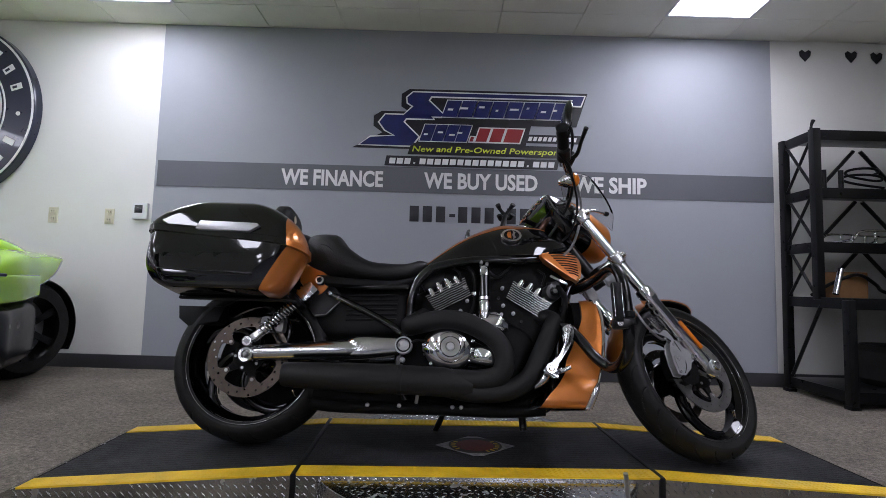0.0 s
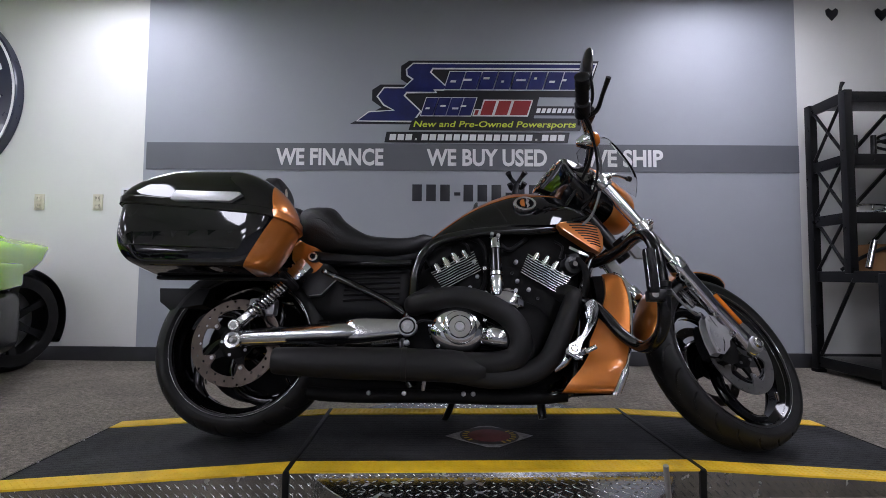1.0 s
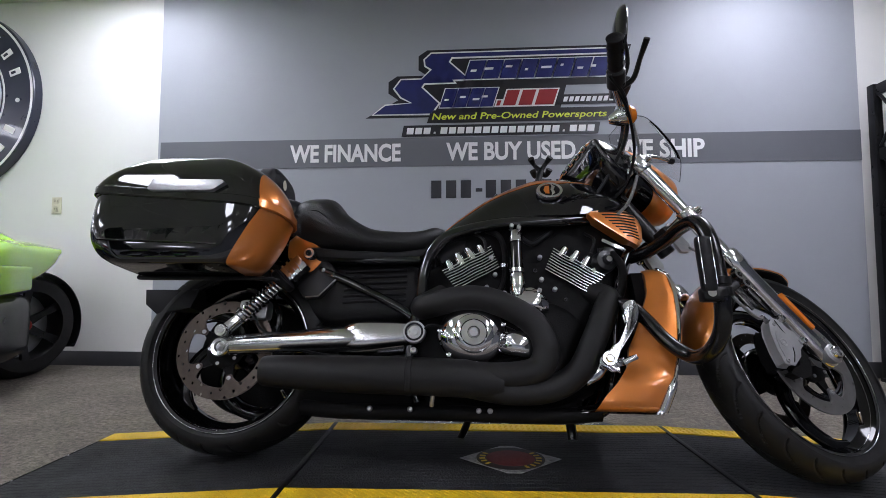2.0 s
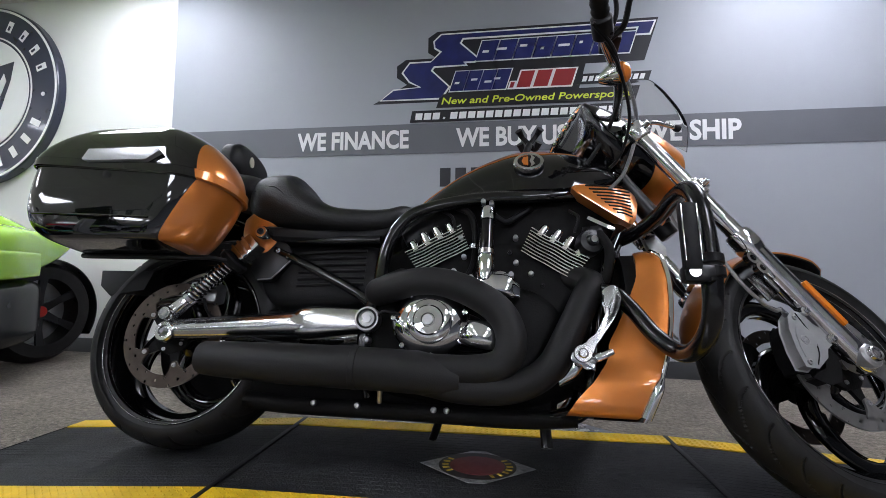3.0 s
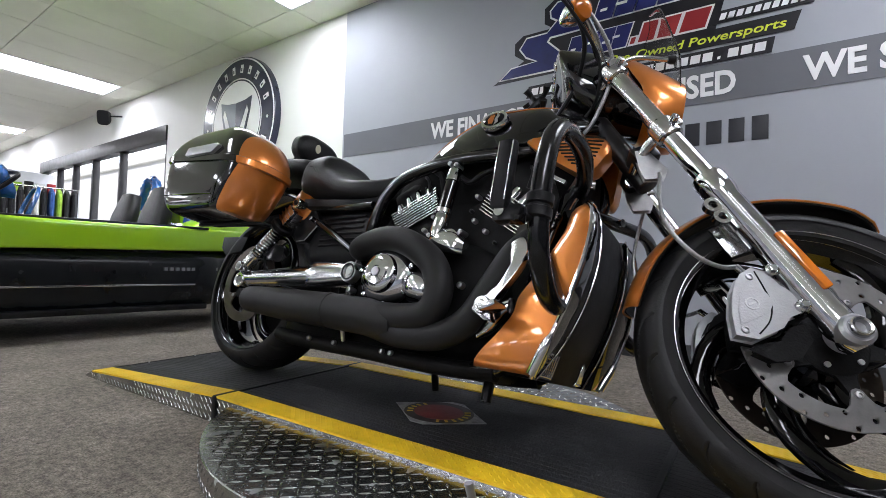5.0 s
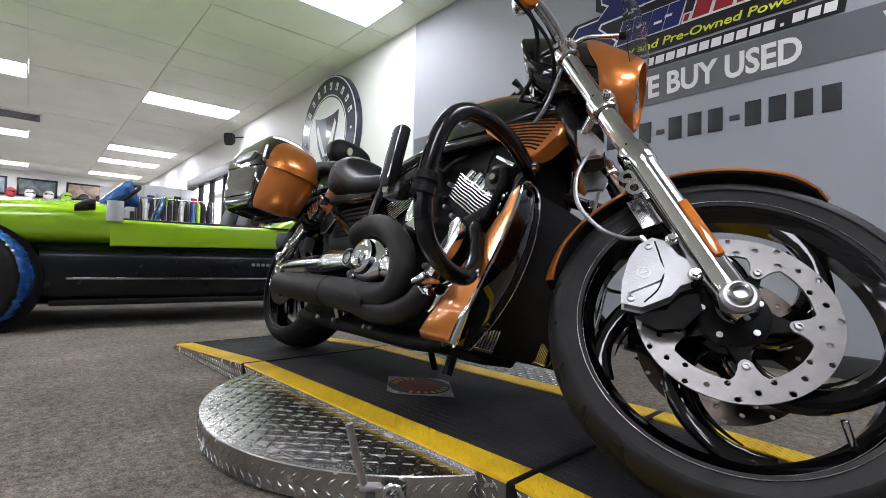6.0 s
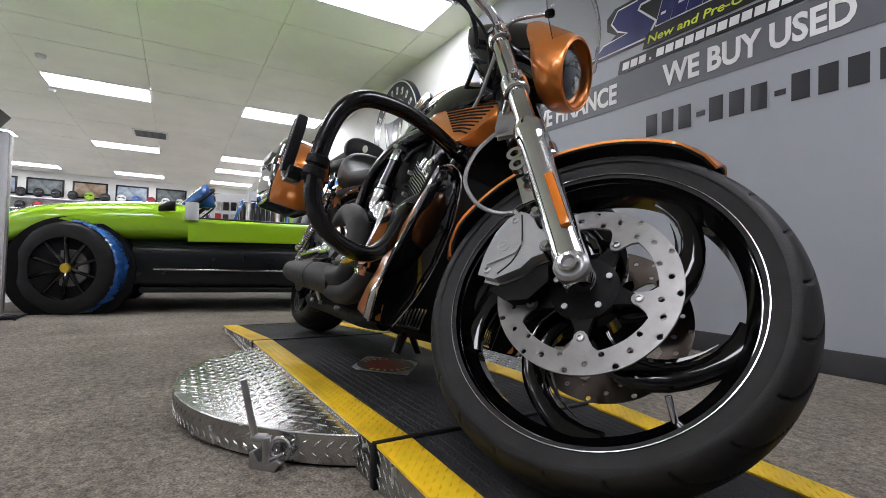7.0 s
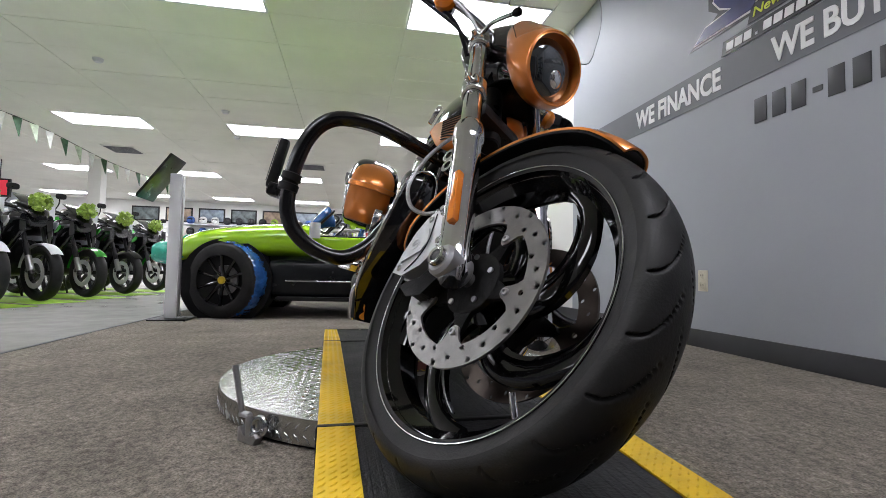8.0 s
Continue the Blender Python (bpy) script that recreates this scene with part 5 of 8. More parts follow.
    part("shock_eye", lathe([(0.008, -0.016), (0.0165, -0.016), (0.0185, -0.012), (0.0185, 0.012), (0.0165, 0.016), (0.008, 0.016)], 28, facing(low + e * s * 0.012, (0, s, 0)), closed=True), ALU, sh, "polished shock eye")
    part("eye_bolt", lathe([(0, 0.004), (0.004, 0.004), (0.005, 0.008), (0.0085, 0.007), (0.0095, -0.02), (0, -0.02)], 18, facing(low + e * s * 0.026, (0, s, 0))), CAST, sh)
    part("shock_mount", lathe([(0.007, -0.02), (0.0155, -0.02), (0.018, -0.016), (0.018, 0.016), (0.0155, 0.02), (0.007, 0.02)], 28, facing(top + e * s * 0.008, (0, s, 0)), closed=True), CHROME, sh, "chromed upper eye")
    part("mount_bolt", lathe([(0, 0.004), (0.004, 0.004), (0.005, 0.008), (0.009, 0.007), (0.0095, -0.02), (0, -0.02)], 18, facing(top + e * s * 0.024, (0, s, 0))), SATIN, sh)
    mp = part("mount_plate", plate([(-0.45, 0.466), (-0.405, 0.47), (-0.345, 0.535), (-0.372, 0.572), (-0.42, 0.606), (-0.46, 0.56), (-0.475, 0.5)], s * 0.1, s * 0.122, 0.004), SATIN, bike, "black strut plate")
    part("plate_edge", tube([(-0.446, s * 0.1225, 0.469), (-0.406, s * 0.1225, 0.473), (-0.348, s * 0.1225, 0.536)], 0.0022, 6, 1), CAST, mp)
    for x, z in ((-0.398, 0.555), (-0.364, 0.539)):
        part("plate_bolt", lathe([(0, 0.003), (0.0035, 0.003), (0.004, 0.006), (0.007, 0.005), (0.008, 0), (0, 0)], 16, facing((x, s * 0.122, z), (0, s, 0))), CHROME, mp)
part("rear_caliper", box((-0.6, -0.105, 0.43), (0.09, 0.05, 0.06), 0.014, None), CAST, bike, "rear brake caliper")

# frame rails and tubes
for s in (-1, 1):
    part("frame_tube", tube([(-0.41, s * 0.11, 0.56), (-0.3, s * 0.12, 0.51), (-0.16, s * 0.125, 0.44), (-0.1, s * 0.125, 0.4)], 0.014, 12), BLACK, bike, "gloss black frame tube")
    part("frame_tube", tube([(-0.43, s * 0.115, 0.595), (-0.25, s * 0.13, 0.585), (-0.1, s * 0.135, 0.585)], 0.012, 12), BLACK, bike)
    part("frame_tube", tube([(0.5, s * 0.07, 0.745), (0.35, s * 0.125, 0.715), (0.15, s * 0.135, 0.702), (0.0, s * 0.125, 0.672), (-0.06, s * 0.125, 0.62), (-0.088, s * 0.125, 0.548), (-0.095, s * 0.128, 0.45), (-0.115, s * 0.125, 0.37), (-0.12, s * 0.12, 0.26), (-0.09, s * 0.12, 0.17)], 0.019, 16), BLACK, bike, "gloss black main frame tube")
    part("frame_tube", tube([(0.5, s * 0.06, 0.75), (0.535, s * 0.08, 0.66), (0.5, s * 0.1, 0.56), (0.46, s * 0.11, 0.4), (0.44, s * 0.12, 0.24), (0.41, s * 0.125, 0.165), (0.34, s * 0.13, 0.146)], 0.02, 16), BLACK, bike, "gloss black down tube")
    part("lower_rail", tube([(-0.42, s * 0.11, 0.15), (-0.3, s * 0.125, 0.142), (0.0, s * 0.132, 0.142), (0.26, s * 0.132, 0.14), (0.4, s * 0.125, 0.15)], 0.022, 14), ENGINE, bike, "black lower frame rail")
    for x in (-0.22, -0.11, 0.075, 0.105):
        part("rail_bolt", lathe([(0, 0.005), (0.0035, 0.005), (0.004, 0.007), (0.0065, 0.006), (0.0075, 0), (0.0075, -0.004), (0, -0.004)], 18, facing((x, s * 0.156, 0.15), (0, s, 0))), CAST, bike)
part("core_block", body([(-0.13, 0, 0.43, 0.06, 0.12, 4), (0.0, 0, 0.45, 0.1, 0.16, 5), (0.2, 0, 0.46, 0.105, 0.17, 5), (0.42, 0, 0.42, 0.1, 0.2, 5), (0.52, 0, 0.38, 0.09, 0.18, 5)], 28, 4), ENGINE, bike, "dark engine core and airbox")
part("side_box", body([(-0.45, 0, 0.5, 0.085, 0.08, 4), (-0.4, 0, 0.49, 0.1, 0.095, 4.5), (-0.34, 0, 0.485, 0.116, 0.1, 4.5), (-0.14, 0, 0.492, 0.118, 0.095, 4.5), (-0.09, 0, 0.51, 0.1, 0.05, 4)], 32, 4), PLAST, bike, "black ribbed side box")
for s in (-1, 1):
    for k in range(6):
        z = 0.455 + k * 0.019
        part("rib", tube([(-0.33, s * 0.117, z), (-0.23, s * 0.1215, z + 0.004), (-0.14, s * 0.117, z + 0.008)], 0.0045, 8), PLAST, bike)

# engine
part("crankcase", body([(-0.14, 0, 0.33, 0.09, 0.1, 4), (-0.08, 0, 0.33, 0.13, 0.16, 4.5), (0.1, 0, 0.32, 0.14, 0.17, 5), (0.3, 0, 0.31, 0.135, 0.155, 5), (0.4, 0, 0.3, 0.1, 0.1, 4)], 36, 4), ENGINE, bike, "black engine case")
part("case_top", plate([(-0.04, 0.44), (0.02, 0.53), (0.13, 0.5), (0.19, 0.43), (0.27, 0.5), (0.37, 0.52), (0.42, 0.46), (0.36, 0.4), (0.0, 0.38)], -0.1, 0.1, 0.01), ENGINE, bike, "black cylinder bases")
for cx, cz, ang in ((0.056, 0.565, 28.5), (0.356, 0.555, -31.0)):
    mk = pose(cx, 0, cz, 0, -ang, 0)
    cyl = part("cylinder", box((0, 0, -0.012), (0.14, 0.2, 0.1), 0.012, mk), ENGINE, bike, "black cylinder with bright fin edges")
    for k in range(9):
        off = -0.036 + k * 0.0086
        ln = 0.168 - 0.02 * (8 - k) / 8
        xs = [-ln / 2 + ln * i / 18 for i in range(19)]
        wave = [0.0013 * math.cos(x / ln * 4 * math.pi) * (0.3 + 0.7 * k / 8) for x in xs]
        poly = [(x, h - 0.0014) for x, h in zip(xs, wave)] + [(x, h + 0.0014) for x, h in zip(xs[::-1], wave[::-1])]
        part("fin", plate(poly, -0.118, 0.118, 0.0, mk @ Matrix.Translation((0, 0, off))), ALU, cyl, "bright machined fin edge" if k == 0 else "", 20)
        part("fin_web", plate([(x, h) for x, h in ((-ln / 2 + 0.004, 0.0016), (ln / 2 - 0.004, 0.0016), (ln / 2 - 0.004, 0.007), (-ln / 2 + 0.004, 0.007))], -0.106, 0.106, 0.0, mk @ Matrix.Translation((0, 0, off))), ENGINE, cyl)
    for k in range(4):
        x = -0.056 + k * 0.0373
        for s in (-1, 1):
            hgt = 0.063 + (0.008 if k in (1, 2) else 0.0)
            part("head_post", along(mk @ Vector((x, s * 0.104, 0.025)), mk @ Vector((x, s * 0.1, hgt)), [(0, 0), (0.0145, 0), (0.0145, 0.7), (0.0125, 0.88), (0.007, 0.98), (0, 1)], 20), CHROME, cyl, "chromed post")
    part("cam_cover", box((0, 0, 0.082), (0.15, 0.19, 0.06), 0.018, mk), SATIN, cyl, "black cam cover")
    part("cylinder_barrel", box((0, 0, -0.09), (0.13, 0.196, 0.09), 0.02, mk), ENGINE, cyl, "black barrel")
part("intake_body", body([(-0.06, 0, 0.63, 0.07, 0.05, 4), (0.0, 0, 0.64, 0.09, 0.08, 4), (0.1, 0, 0.63, 0.1, 0.12, 5), (0.19, 0, 0.62, 0.1, 0.14, 5), (0.36, 0, 0.64, 0.1, 0.12, 5), (0.46, 0, 0.64, 0.095, 0.13, 5), (0.53, 0, 0.64, 0.07, 0.12, 4)], 32, 4), ENGINE, bike, "black airbox base")
for s in (-1,):
    cool = part("coolant_pipe", along((0.187, -0.135, 0.675), (0.187, -0.165, 0.458), [(0, 0), (0.019, 0.0), (0.021, 0.02), (0.022, 0.18), (0.018, 0.185), (0.018, 0.58), (0.0225, 0.585), (0.0225, 0.64), (0.019, 0.645), (0.021, 0.68), (0.023, 0.88), (0.018, 0.97), (0.01, 1.0), (0, 1.0)], 32), CHROME, bike, "chromed coolant pipe")
    part("pipe_sleeve", along((0.187, -0.141, 0.634), (0.187, -0.153, 0.55), [(0.0195, 0), (0.0195, 1)], 32), BLACK, cool, "gloss black sleeve")
    part("pump_cover", lathe([(0, 0.012), (0.02, 0.01), (0.03, 0.003), (0.033, -0.006), (0.033, -0.03), (0, -0.03)], 30, facing((0.222, -0.16, 0.462), (0, -1, 0))), CHROME, cool, "chromed pump cover")
    for x, z in ((0.15, 0.478), (0.162, 0.452), (0.25, 0.487), (0.245, 0.435), (0.197, 0.685), (0.175, 0.69)):
        part("cover_bolt", lathe([(0, 0.006), (0.0035, 0.006), (0.004, 0.003), (0.0065, 0.003), (0.007, -0.03), (0, -0.03)], 14, facing((x, -0.152, z), (0, -1, 0))), CAST, cool)
    der = part("clutch_cover", lathe([(0, 0.02), (0.03, 0.019), (0.052, 0.015), (0.066, 0.007), (0.076, -0.003), (0.084, -0.014), (0.088, -0.05), (0, -0.05)], 48, facing((0.058, -0.192, 0.352), (0, -1, 0)) @ Matrix.Diagonal((1.14, 1.02, 1, 1))), CHROME, bike, "chromed round engine side cover")
    part("cover_tail", body([(0.07, -0.15, 0.345, 0.03, 0.055, 2.6), (0.12, -0.152, 0.34, 0.03, 0.05, 2.6), (0.17, -0.15, 0.332, 0.028, 0.042, 2.6), (0.215, -0.14, 0.325, 0.016, 0.022, 2.4)], 32, 4), SATIN, der, "black case tail")
    part("derby_cap", lathe([(0, 0.003), (0.013, 0.003), (0.0145, 0.0065), (0.029, 0.0055), (0.032, 0.002), (0.042, 0.0), (0.046, -0.004), (0.047, -0.02), (0, -0.02)], 40, facing((0.062, -0.226, 0.351), (0, -1, 0)) @ Matrix.Scale(1.15, 4)), CHROME, der, "round chromed inspection cap")
    part("cap_centre", disc(0.012, 0, 0.003, 24, facing((0.062, -0.2325, 0.351), (0, -1, 0))), CAST, der)
    for k in range(3):
        a = radians(90 + 120 * k)
        part("cap_screw", disc(0.004, 0, 0.004, 10, facing((0.062 + 0.035 * math.cos(a), -0.2265, 0.351 + 0.035 * math.sin(a)), (0, -1, 0))), CAST, der)
    part("starter_cover", body([(0.13, -0.165, 0.328, 0.03, 0.03, 2.4), (0.165, -0.184, 0.328, 0.034, 0.036, 2.6), (0.205, -0.186, 0.322, 0.03, 0.033, 2.6), (0.235, -0.172, 0.318, 0.016, 0.018, 2.4)], 28, 4), CHROME, der, "chromed oval cover")
    for x, z in ((-0.104, 0.415), (-0.108, 0.31), (0.275, 0.345)):
        part("case_bolt", lathe([(0, 0.004), (0.004, 0.004), (0.005, 0.008), (0.008, 0.007), (0.0095, 0), (0.0095, -0.02), (0, -0.02)], 18, facing((x, -0.145, z), (0, -1, 0))), CAST, bike)
for k in range(7):
    a = radians(20 + 51.4 * k)
    part("cover_screw", lathe([(0, 0.004), (0.003, 0.004), (0.0035, 0.0065), (0.006, 0.006), (0.007, 0), (0.007, -0.016), (0, -0.016)], 16, facing((0.058 + 0.09 * math.cos(a), -0.186, 0.352 + 0.081 * math.sin(a)), (0, -1, 0))), CHROME, der)
for x, z in ((0.115, 0.6), (0.26, 0.6), (0.125, 0.545), (0.262, 0.53), (0.3, 0.5), (0.415, 0.5), (0.02, 0.5), (0.1, 0.505)):
    part("head_bolt", lathe([(0, 0.004), (0.003, 0.004), (0.0035, 0.007), (0.006, 0.006), (0.007, 0), (0.007, -0.03), (0, -0.03)], 16, facing((x, -0.114, z), (0, -1, 0))), CAST, bike)
part("hose_clip", lathe([(0.0095, -0.006), (0.0125, -0.006), (0.0125, 0.006), (0.0095, 0.006)], 20, facing((0.152, -0.12, 0.57), (0.05, 0, 1)), closed=True), ALU, bike, "bright hose clip")
part("pump_neck", body([(0.16, -0.15, 0.45, 0.018, 0.022, 3), (0.19, -0.158, 0.455, 0.022, 0.03, 3), (0.24, -0.158, 0.452, 0.022, 0.03, 3), (0.272, -0.148, 0.44, 0.014, 0.018, 3)], 24, 3), CHROME, bike, "chromed water pump neck")
part("left_cover", body([(-0.06, 0.15, 0.35, 0.03, 0.06, 2.6), (0.05, 0.16, 0.35, 0.04, 0.09, 2.8), (0.2, 0.155, 0.34, 0.035, 0.07, 2.6), (0.26, 0.15, 0.33, 0.02, 0.04, 2.4)], 32, 4), CHROME, bike, "chromed left engine cover")
part("horn_unit", lathe([(0, 0.01), (0.012, 0.01), (0.016, 0.004), (0.03, 0.002), (0.034, -0.01), (0.034, -0.04), (0, -0.04)], 28, facing((0.452, -0.13, 0.585), (0.2, -1, 0))), SATIN, bike, "black round sensor housing")
part("horn_bolt", disc(0.009, 0, 0.006, 14, facing((0.4545, -0.141, 0.585), (0.2, -1, 0))), CHROME, bike)
for x, z in ((0.462, 0.53), (0.455, 0.508)):
    part("frame_bolt", lathe([(0, 0.008), (0.006, 0.008), (0.012, 0.003), (0.012, -0.02), (0, -0.02)], 16, facing((x + 0.03, -0.135, z), (0, -1, 0))), CHROME, bike)

# exhaust: two wrapped headers into one long silencer
ex = part("exhaust_pipe", tube([(-0.03, -0.1, 0.48), (-0.085, -0.15, 0.435), (-0.05, -0.178, 0.437), (0.02, -0.19, 0.452), (0.09, -0.195, 0.45), (0.16, -0.2, 0.425), (0.225, -0.202, 0.38), (0.253, -0.202, 0.317), (0.235, -0.2, 0.262), (0.17, -0.2, 0.242), (0.06, -0.2, 0.24)], 0.036, 22), MATTE, bike, "matt black upper exhaust pipe", 60)
part("exhaust_pipe", tube([(0.4, -0.08, 0.5), (0.445, -0.13, 0.47), (0.425, -0.165, 0.425), (0.388, -0.178, 0.345), (0.338, -0.183, 0.255), (0.26, -0.185, 0.208), (0.15, -0.19, 0.2), (0.05, -0.195, 0.215)], 0.034, 22), MATTE, bike, "matt black lower exhaust pipe", 60)
mf = part("silencer", ring_loft([[(x, -0.2 + r * 0.92 * math.cos(2 * math.pi * j / 36), z + r * math.sin(2 * math.pi * j / 36)) for j in range(36)] for x, z, r in ((0.14, 0.222, 0.036), (0.1, 0.225, 0.045), (0.04, 0.232, 0.05), (-0.1, 0.236, 0.05), (-0.101, 0.236, 0.052), (-0.115, 0.236, 0.052), (-0.116, 0.236, 0.0505), (-0.3, 0.238, 0.049), (-0.46, 0.242, 0.044), (-0.505, 0.243, 0.041), (-0.512, 0.243, 0.038), (-0.508, 0.243, 0.034), (-0.45, 0.243, 0.032))]), MATTE, bike, "matt black silencer", 50)
part("heat_clip", tube([(-0.05, -0.18, 0.16), (-0.045, -0.2, 0.19)], 0.006, 8, 1), CAST, mf)

# radiator, shrouds, chrome trim
GUARD = mat("satin_black_guard", (0.0045, 0.0045, 0.005), 0.2, var=0.2, scale=9)
# height, outer edge x and y, inner edge x and y
RADP = [(0.545, 0.578, 0.165, 0.584, 0.128), (0.522, 0.595, 0.185, 0.592, 0.118), (0.47, 0.602, 0.2, 0.598, 0.115), (0.4, 0.598, 0.213, 0.594, 0.113), (0.31, 0.582, 0.228, 0.575, 0.118), (0.23, 0.558, 0.234, 0.546, 0.13), (0.175, 0.536, 0.226, 0.518, 0.143), (0.15, 0.524, 0.218, 0.504, 0.15)]
part("radiator", ring_loft([[(xi - 0.012, -yi - 0.01, h), (xi - 0.006, 0, h), (xi - 0.012, yi + 0.01, h), (xi - 0.07, yi, h), (xi - 0.07, -yi, h)] for h, xo, yo, xi, yi in RADP]), PLAST, bike, "black radiator core", 60)
for s in (-1, 1):
    ins = part("radiator_insert", ring_loft([[(xo, s * yo, h), ((xo + xi) / 2 + 0.006, s * ((yo + yi) / 2 + 0.004), h), (xi, s * yi, h), (xi - 0.03, s * (yi - 0.02), h), (xo - 0.03, s * (yo - 0.03), h)] for h, xo, yo, xi, yi in RADP]), BLACK, bike, "gloss black radiator insert", 60)
    outer = [(xo + 0.002, s * (yo + 0.002), h) for h, xo, yo, xi, yi in RADP][::-1]
    inner = [(xi + 0.003, s * yi, h) for h, xo, yo, xi, yi in RADP]
    part("chrome_trim", tube(outer + [(0.582, s * 0.146, 0.553)], [0.004, 0.0045, 0.005, 0.005, 0.005, 0.0048, 0.0045, 0.004, 0.0035], 10), CHROME, ins, "chromed insert trim")
    part("chrome_trim", tube([(0.582, s * 0.146, 0.553)] + inner, [0.0035, 0.0032, 0.0028, 0.0024, 0.0021, 0.002, 0.002, 0.002, 0.002], 10), CHROME, ins, "thin chromed insert edge")
    part("chrome_foot", tube([(0.564, s * 0.237, 0.242), (0.553, s * 0.237, 0.215), (0.528, s * 0.226, 0.158)], [0.004, 0.011, 0.012], 12, squash=0.8), CHROME, ins, "chromed lower corner")
    back = [(0.55, 0.545), (0.53, 0.545), (0.474, 0.54), (0.42, 0.518), (0.355, 0.488), (0.315, 0.466), (0.276, 0.462), (0.23, 0.432), (0.19, 0.395), (0.155, 0.372)]
    rows = []
    for k in range(29):
        h = 0.55 - 0.395 * k / 28
        hs = [r[0] for r in RADP][::-1]
        xf = np.interp(h, hs, [r[1] for r in RADP][::-1]) - 0.002
        yo = np.interp(h, hs, [r[2] for r in RADP][::-1])
        xb = np.interp(h, [q[0] for q in back][::-1], [q[1] for q in back][::-1])
        lip = 0.012 if k in (0, 28) else 0.0
        row = []
        for j in range(9):
            t = j / 8
            row.append((xb + (xf - xb) * t, s * (yo - lip - 0.022 * (1 - t) ** 2.2), h))
        for j in range(8, -1, -1):
            t = j / 8
            row.append((xb + (xf - xb) * t + (0.004 if j == 0 else 0), s * (yo - 0.028 - 0.022 * (1 - t) ** 2.2), h))
        rows.append(row)
    sh = part("radiator_shroud", ring_loft(rows), ORANGE, bike, "copper radiator shroud", 50)
    for k in range(7):
        part("grille_rib", box((0, 0, 0), (0.004, 0.006, 0.05), 0.0015, pose(0.512 + 0.0012 * k, s * (0.135 - 0.0085 * k), 0.185, 0, 14, 0)), CHROME, ins, "bright lower grille rib" if k == 0 else "")
    part("grille_frame", box((0, 0, 0), (0.006, 0.062, 0.008), 0.002, pose(0.508, s * 0.11, 0.158, 0, 14, 4 * s)), CHROME, ins)
    # foot controls
    pg = part("foot_peg", along((0.405, s * 0.165, 0.275), (0.408, s * 0.228, 0.28), [(0, 0), (0.012, 0), (0.013, 0.3), (0.015, 0.34), (0.015, 0.96), (0.012, 1), (0, 1)], 20), PLAST, bike, "black ribbed foot peg")
    part("peg_mount", body([(0.36, s * 0.155, 0.235, 0.02, 0.02, 3), (0.4, s * 0.165, 0.27, 0.024, 0.032, 3), (0.43, s * 0.16, 0.3, 0.018, 0.02, 3)], 20, 4), CHROME, pg, "chromed peg mount")
    part("pedal_arm", plate([(0.45, 0.425), (0.478, 0.44), (0.491, 0.408), (0.474, 0.365), (0.443, 0.318), (0.42, 0.283), (0.431, 0.251), (0.414, 0.257), (0.38, 0.27), (0.39, 0.296), (0.424, 0.316), (0.446, 0.353), (0.46, 0.392)], s * 0.222, s * 0.244, 0.004, n=3), ALU, pg, "polished cast foot lever")
    part("pedal_pad", box((0, 0, 0), (0.04, 0.055, 0.014), 0.005, pose(0.442, s * 0.268, 0.278, 0, -25, 0)), ALU, pg, "polished pedal pad")
    part("pad_shaft", rod((0.428, s * 0.23, 0.28), (0.44, s * 0.25, 0.278), 0.009, 14), ALU, pg)
    part("pedal_pivot", lathe([(0, 0.01), (0.008, 0.01), (0.011, 0.006), (0.018, 0.006), (0.02, 0), (0.02, -0.03), (0, -0.03)], 24, facing((0.405, s * 0.245, 0.285), (0, s, 0))), ALU, pg, "lever pivot")
    # engine guard with folded highway peg
    g = part("engine_guard", tube([(0.5, s * 0.03, 0.598), (0.52, s * 0.072, 0.602), (0.56, s * 0.15, 0.603), (0.588, s * 0.24, 0.612), (0.596, s * 0.32, 0.617), (0.598, s * 0.4, 0.598), (0.6, s * 0.442, 0.535), (0.602, s * 0.45, 0.42), (0.604, s * 0.424, 0.335), (0.599, s * 0.362, 0.292), (0.588, s * 0.29, 0.288), (0.555, s * 0.24, 0.33), (0.52, s * 0.21, 0.39), (0.486, s * 0.19, 0.433), (0.45, s * 0.14, 0.455), (0.42, s * 0.1, 0.46)], 0.018, 18), GUARD, bike, "satin black tubular engine guard")
    part("guard_collar", along((0.602, s * 0.45, 0.445), (0.602, s * 0.4505, 0.4), [(0.017, 0), (0.023, 0.05), (0.023, 0.4), (0.019, 0.45), (0.019, 0.55), (0.023, 0.6), (0.023, 0.95), (0.017, 1)], 24), PLAST, g, "black clamp")
    hp = part("highway_peg", box((0.556, s * 0.497, 0.463), (0.03, 0.024, 0.125), 0.009), PLAST, g, "black folded highway peg")
    for dx in (-0.0125, 0.0125):
        part("peg_strip", box((0.556 + dx, s * 0.5092, 0.467), (0.0022, 0.002, 0.105), 0.0006), CHROME, hp, "thin chrome edge")
    part("peg_clevis", box((0.568, s * 0.482, 0.398), (0.05, 0.03, 0.03), 0.006), SATIN, hp, "black clevis")
    part("peg_bolt", disc(0.009, -0.01, 0.006, 16, facing((0.558, s * 0.497, 0.398), (0, s, 0))), CHROME, hp)
    part("peg_arm", rod((0.603, s * 0.452, 0.405), (0.568, s * 0.48, 0.398), 0.011, 16), PLAST, hp)
    part("guard_bolt", disc(0.011, -0.02, 0.012, 16, facing((0.566, s * 0.13, 0.603), (1, -0.4 * s, 0))), CHROME, g)
part("side_stand", tube([(0.05, 0.13, 0.14), (0.02, 0.2, 0.07), (-0.02, 0.275, 0.005), (-0.05, 0.29, -0.055)], 0.012, 12), SATIN, bike, "black side stand")
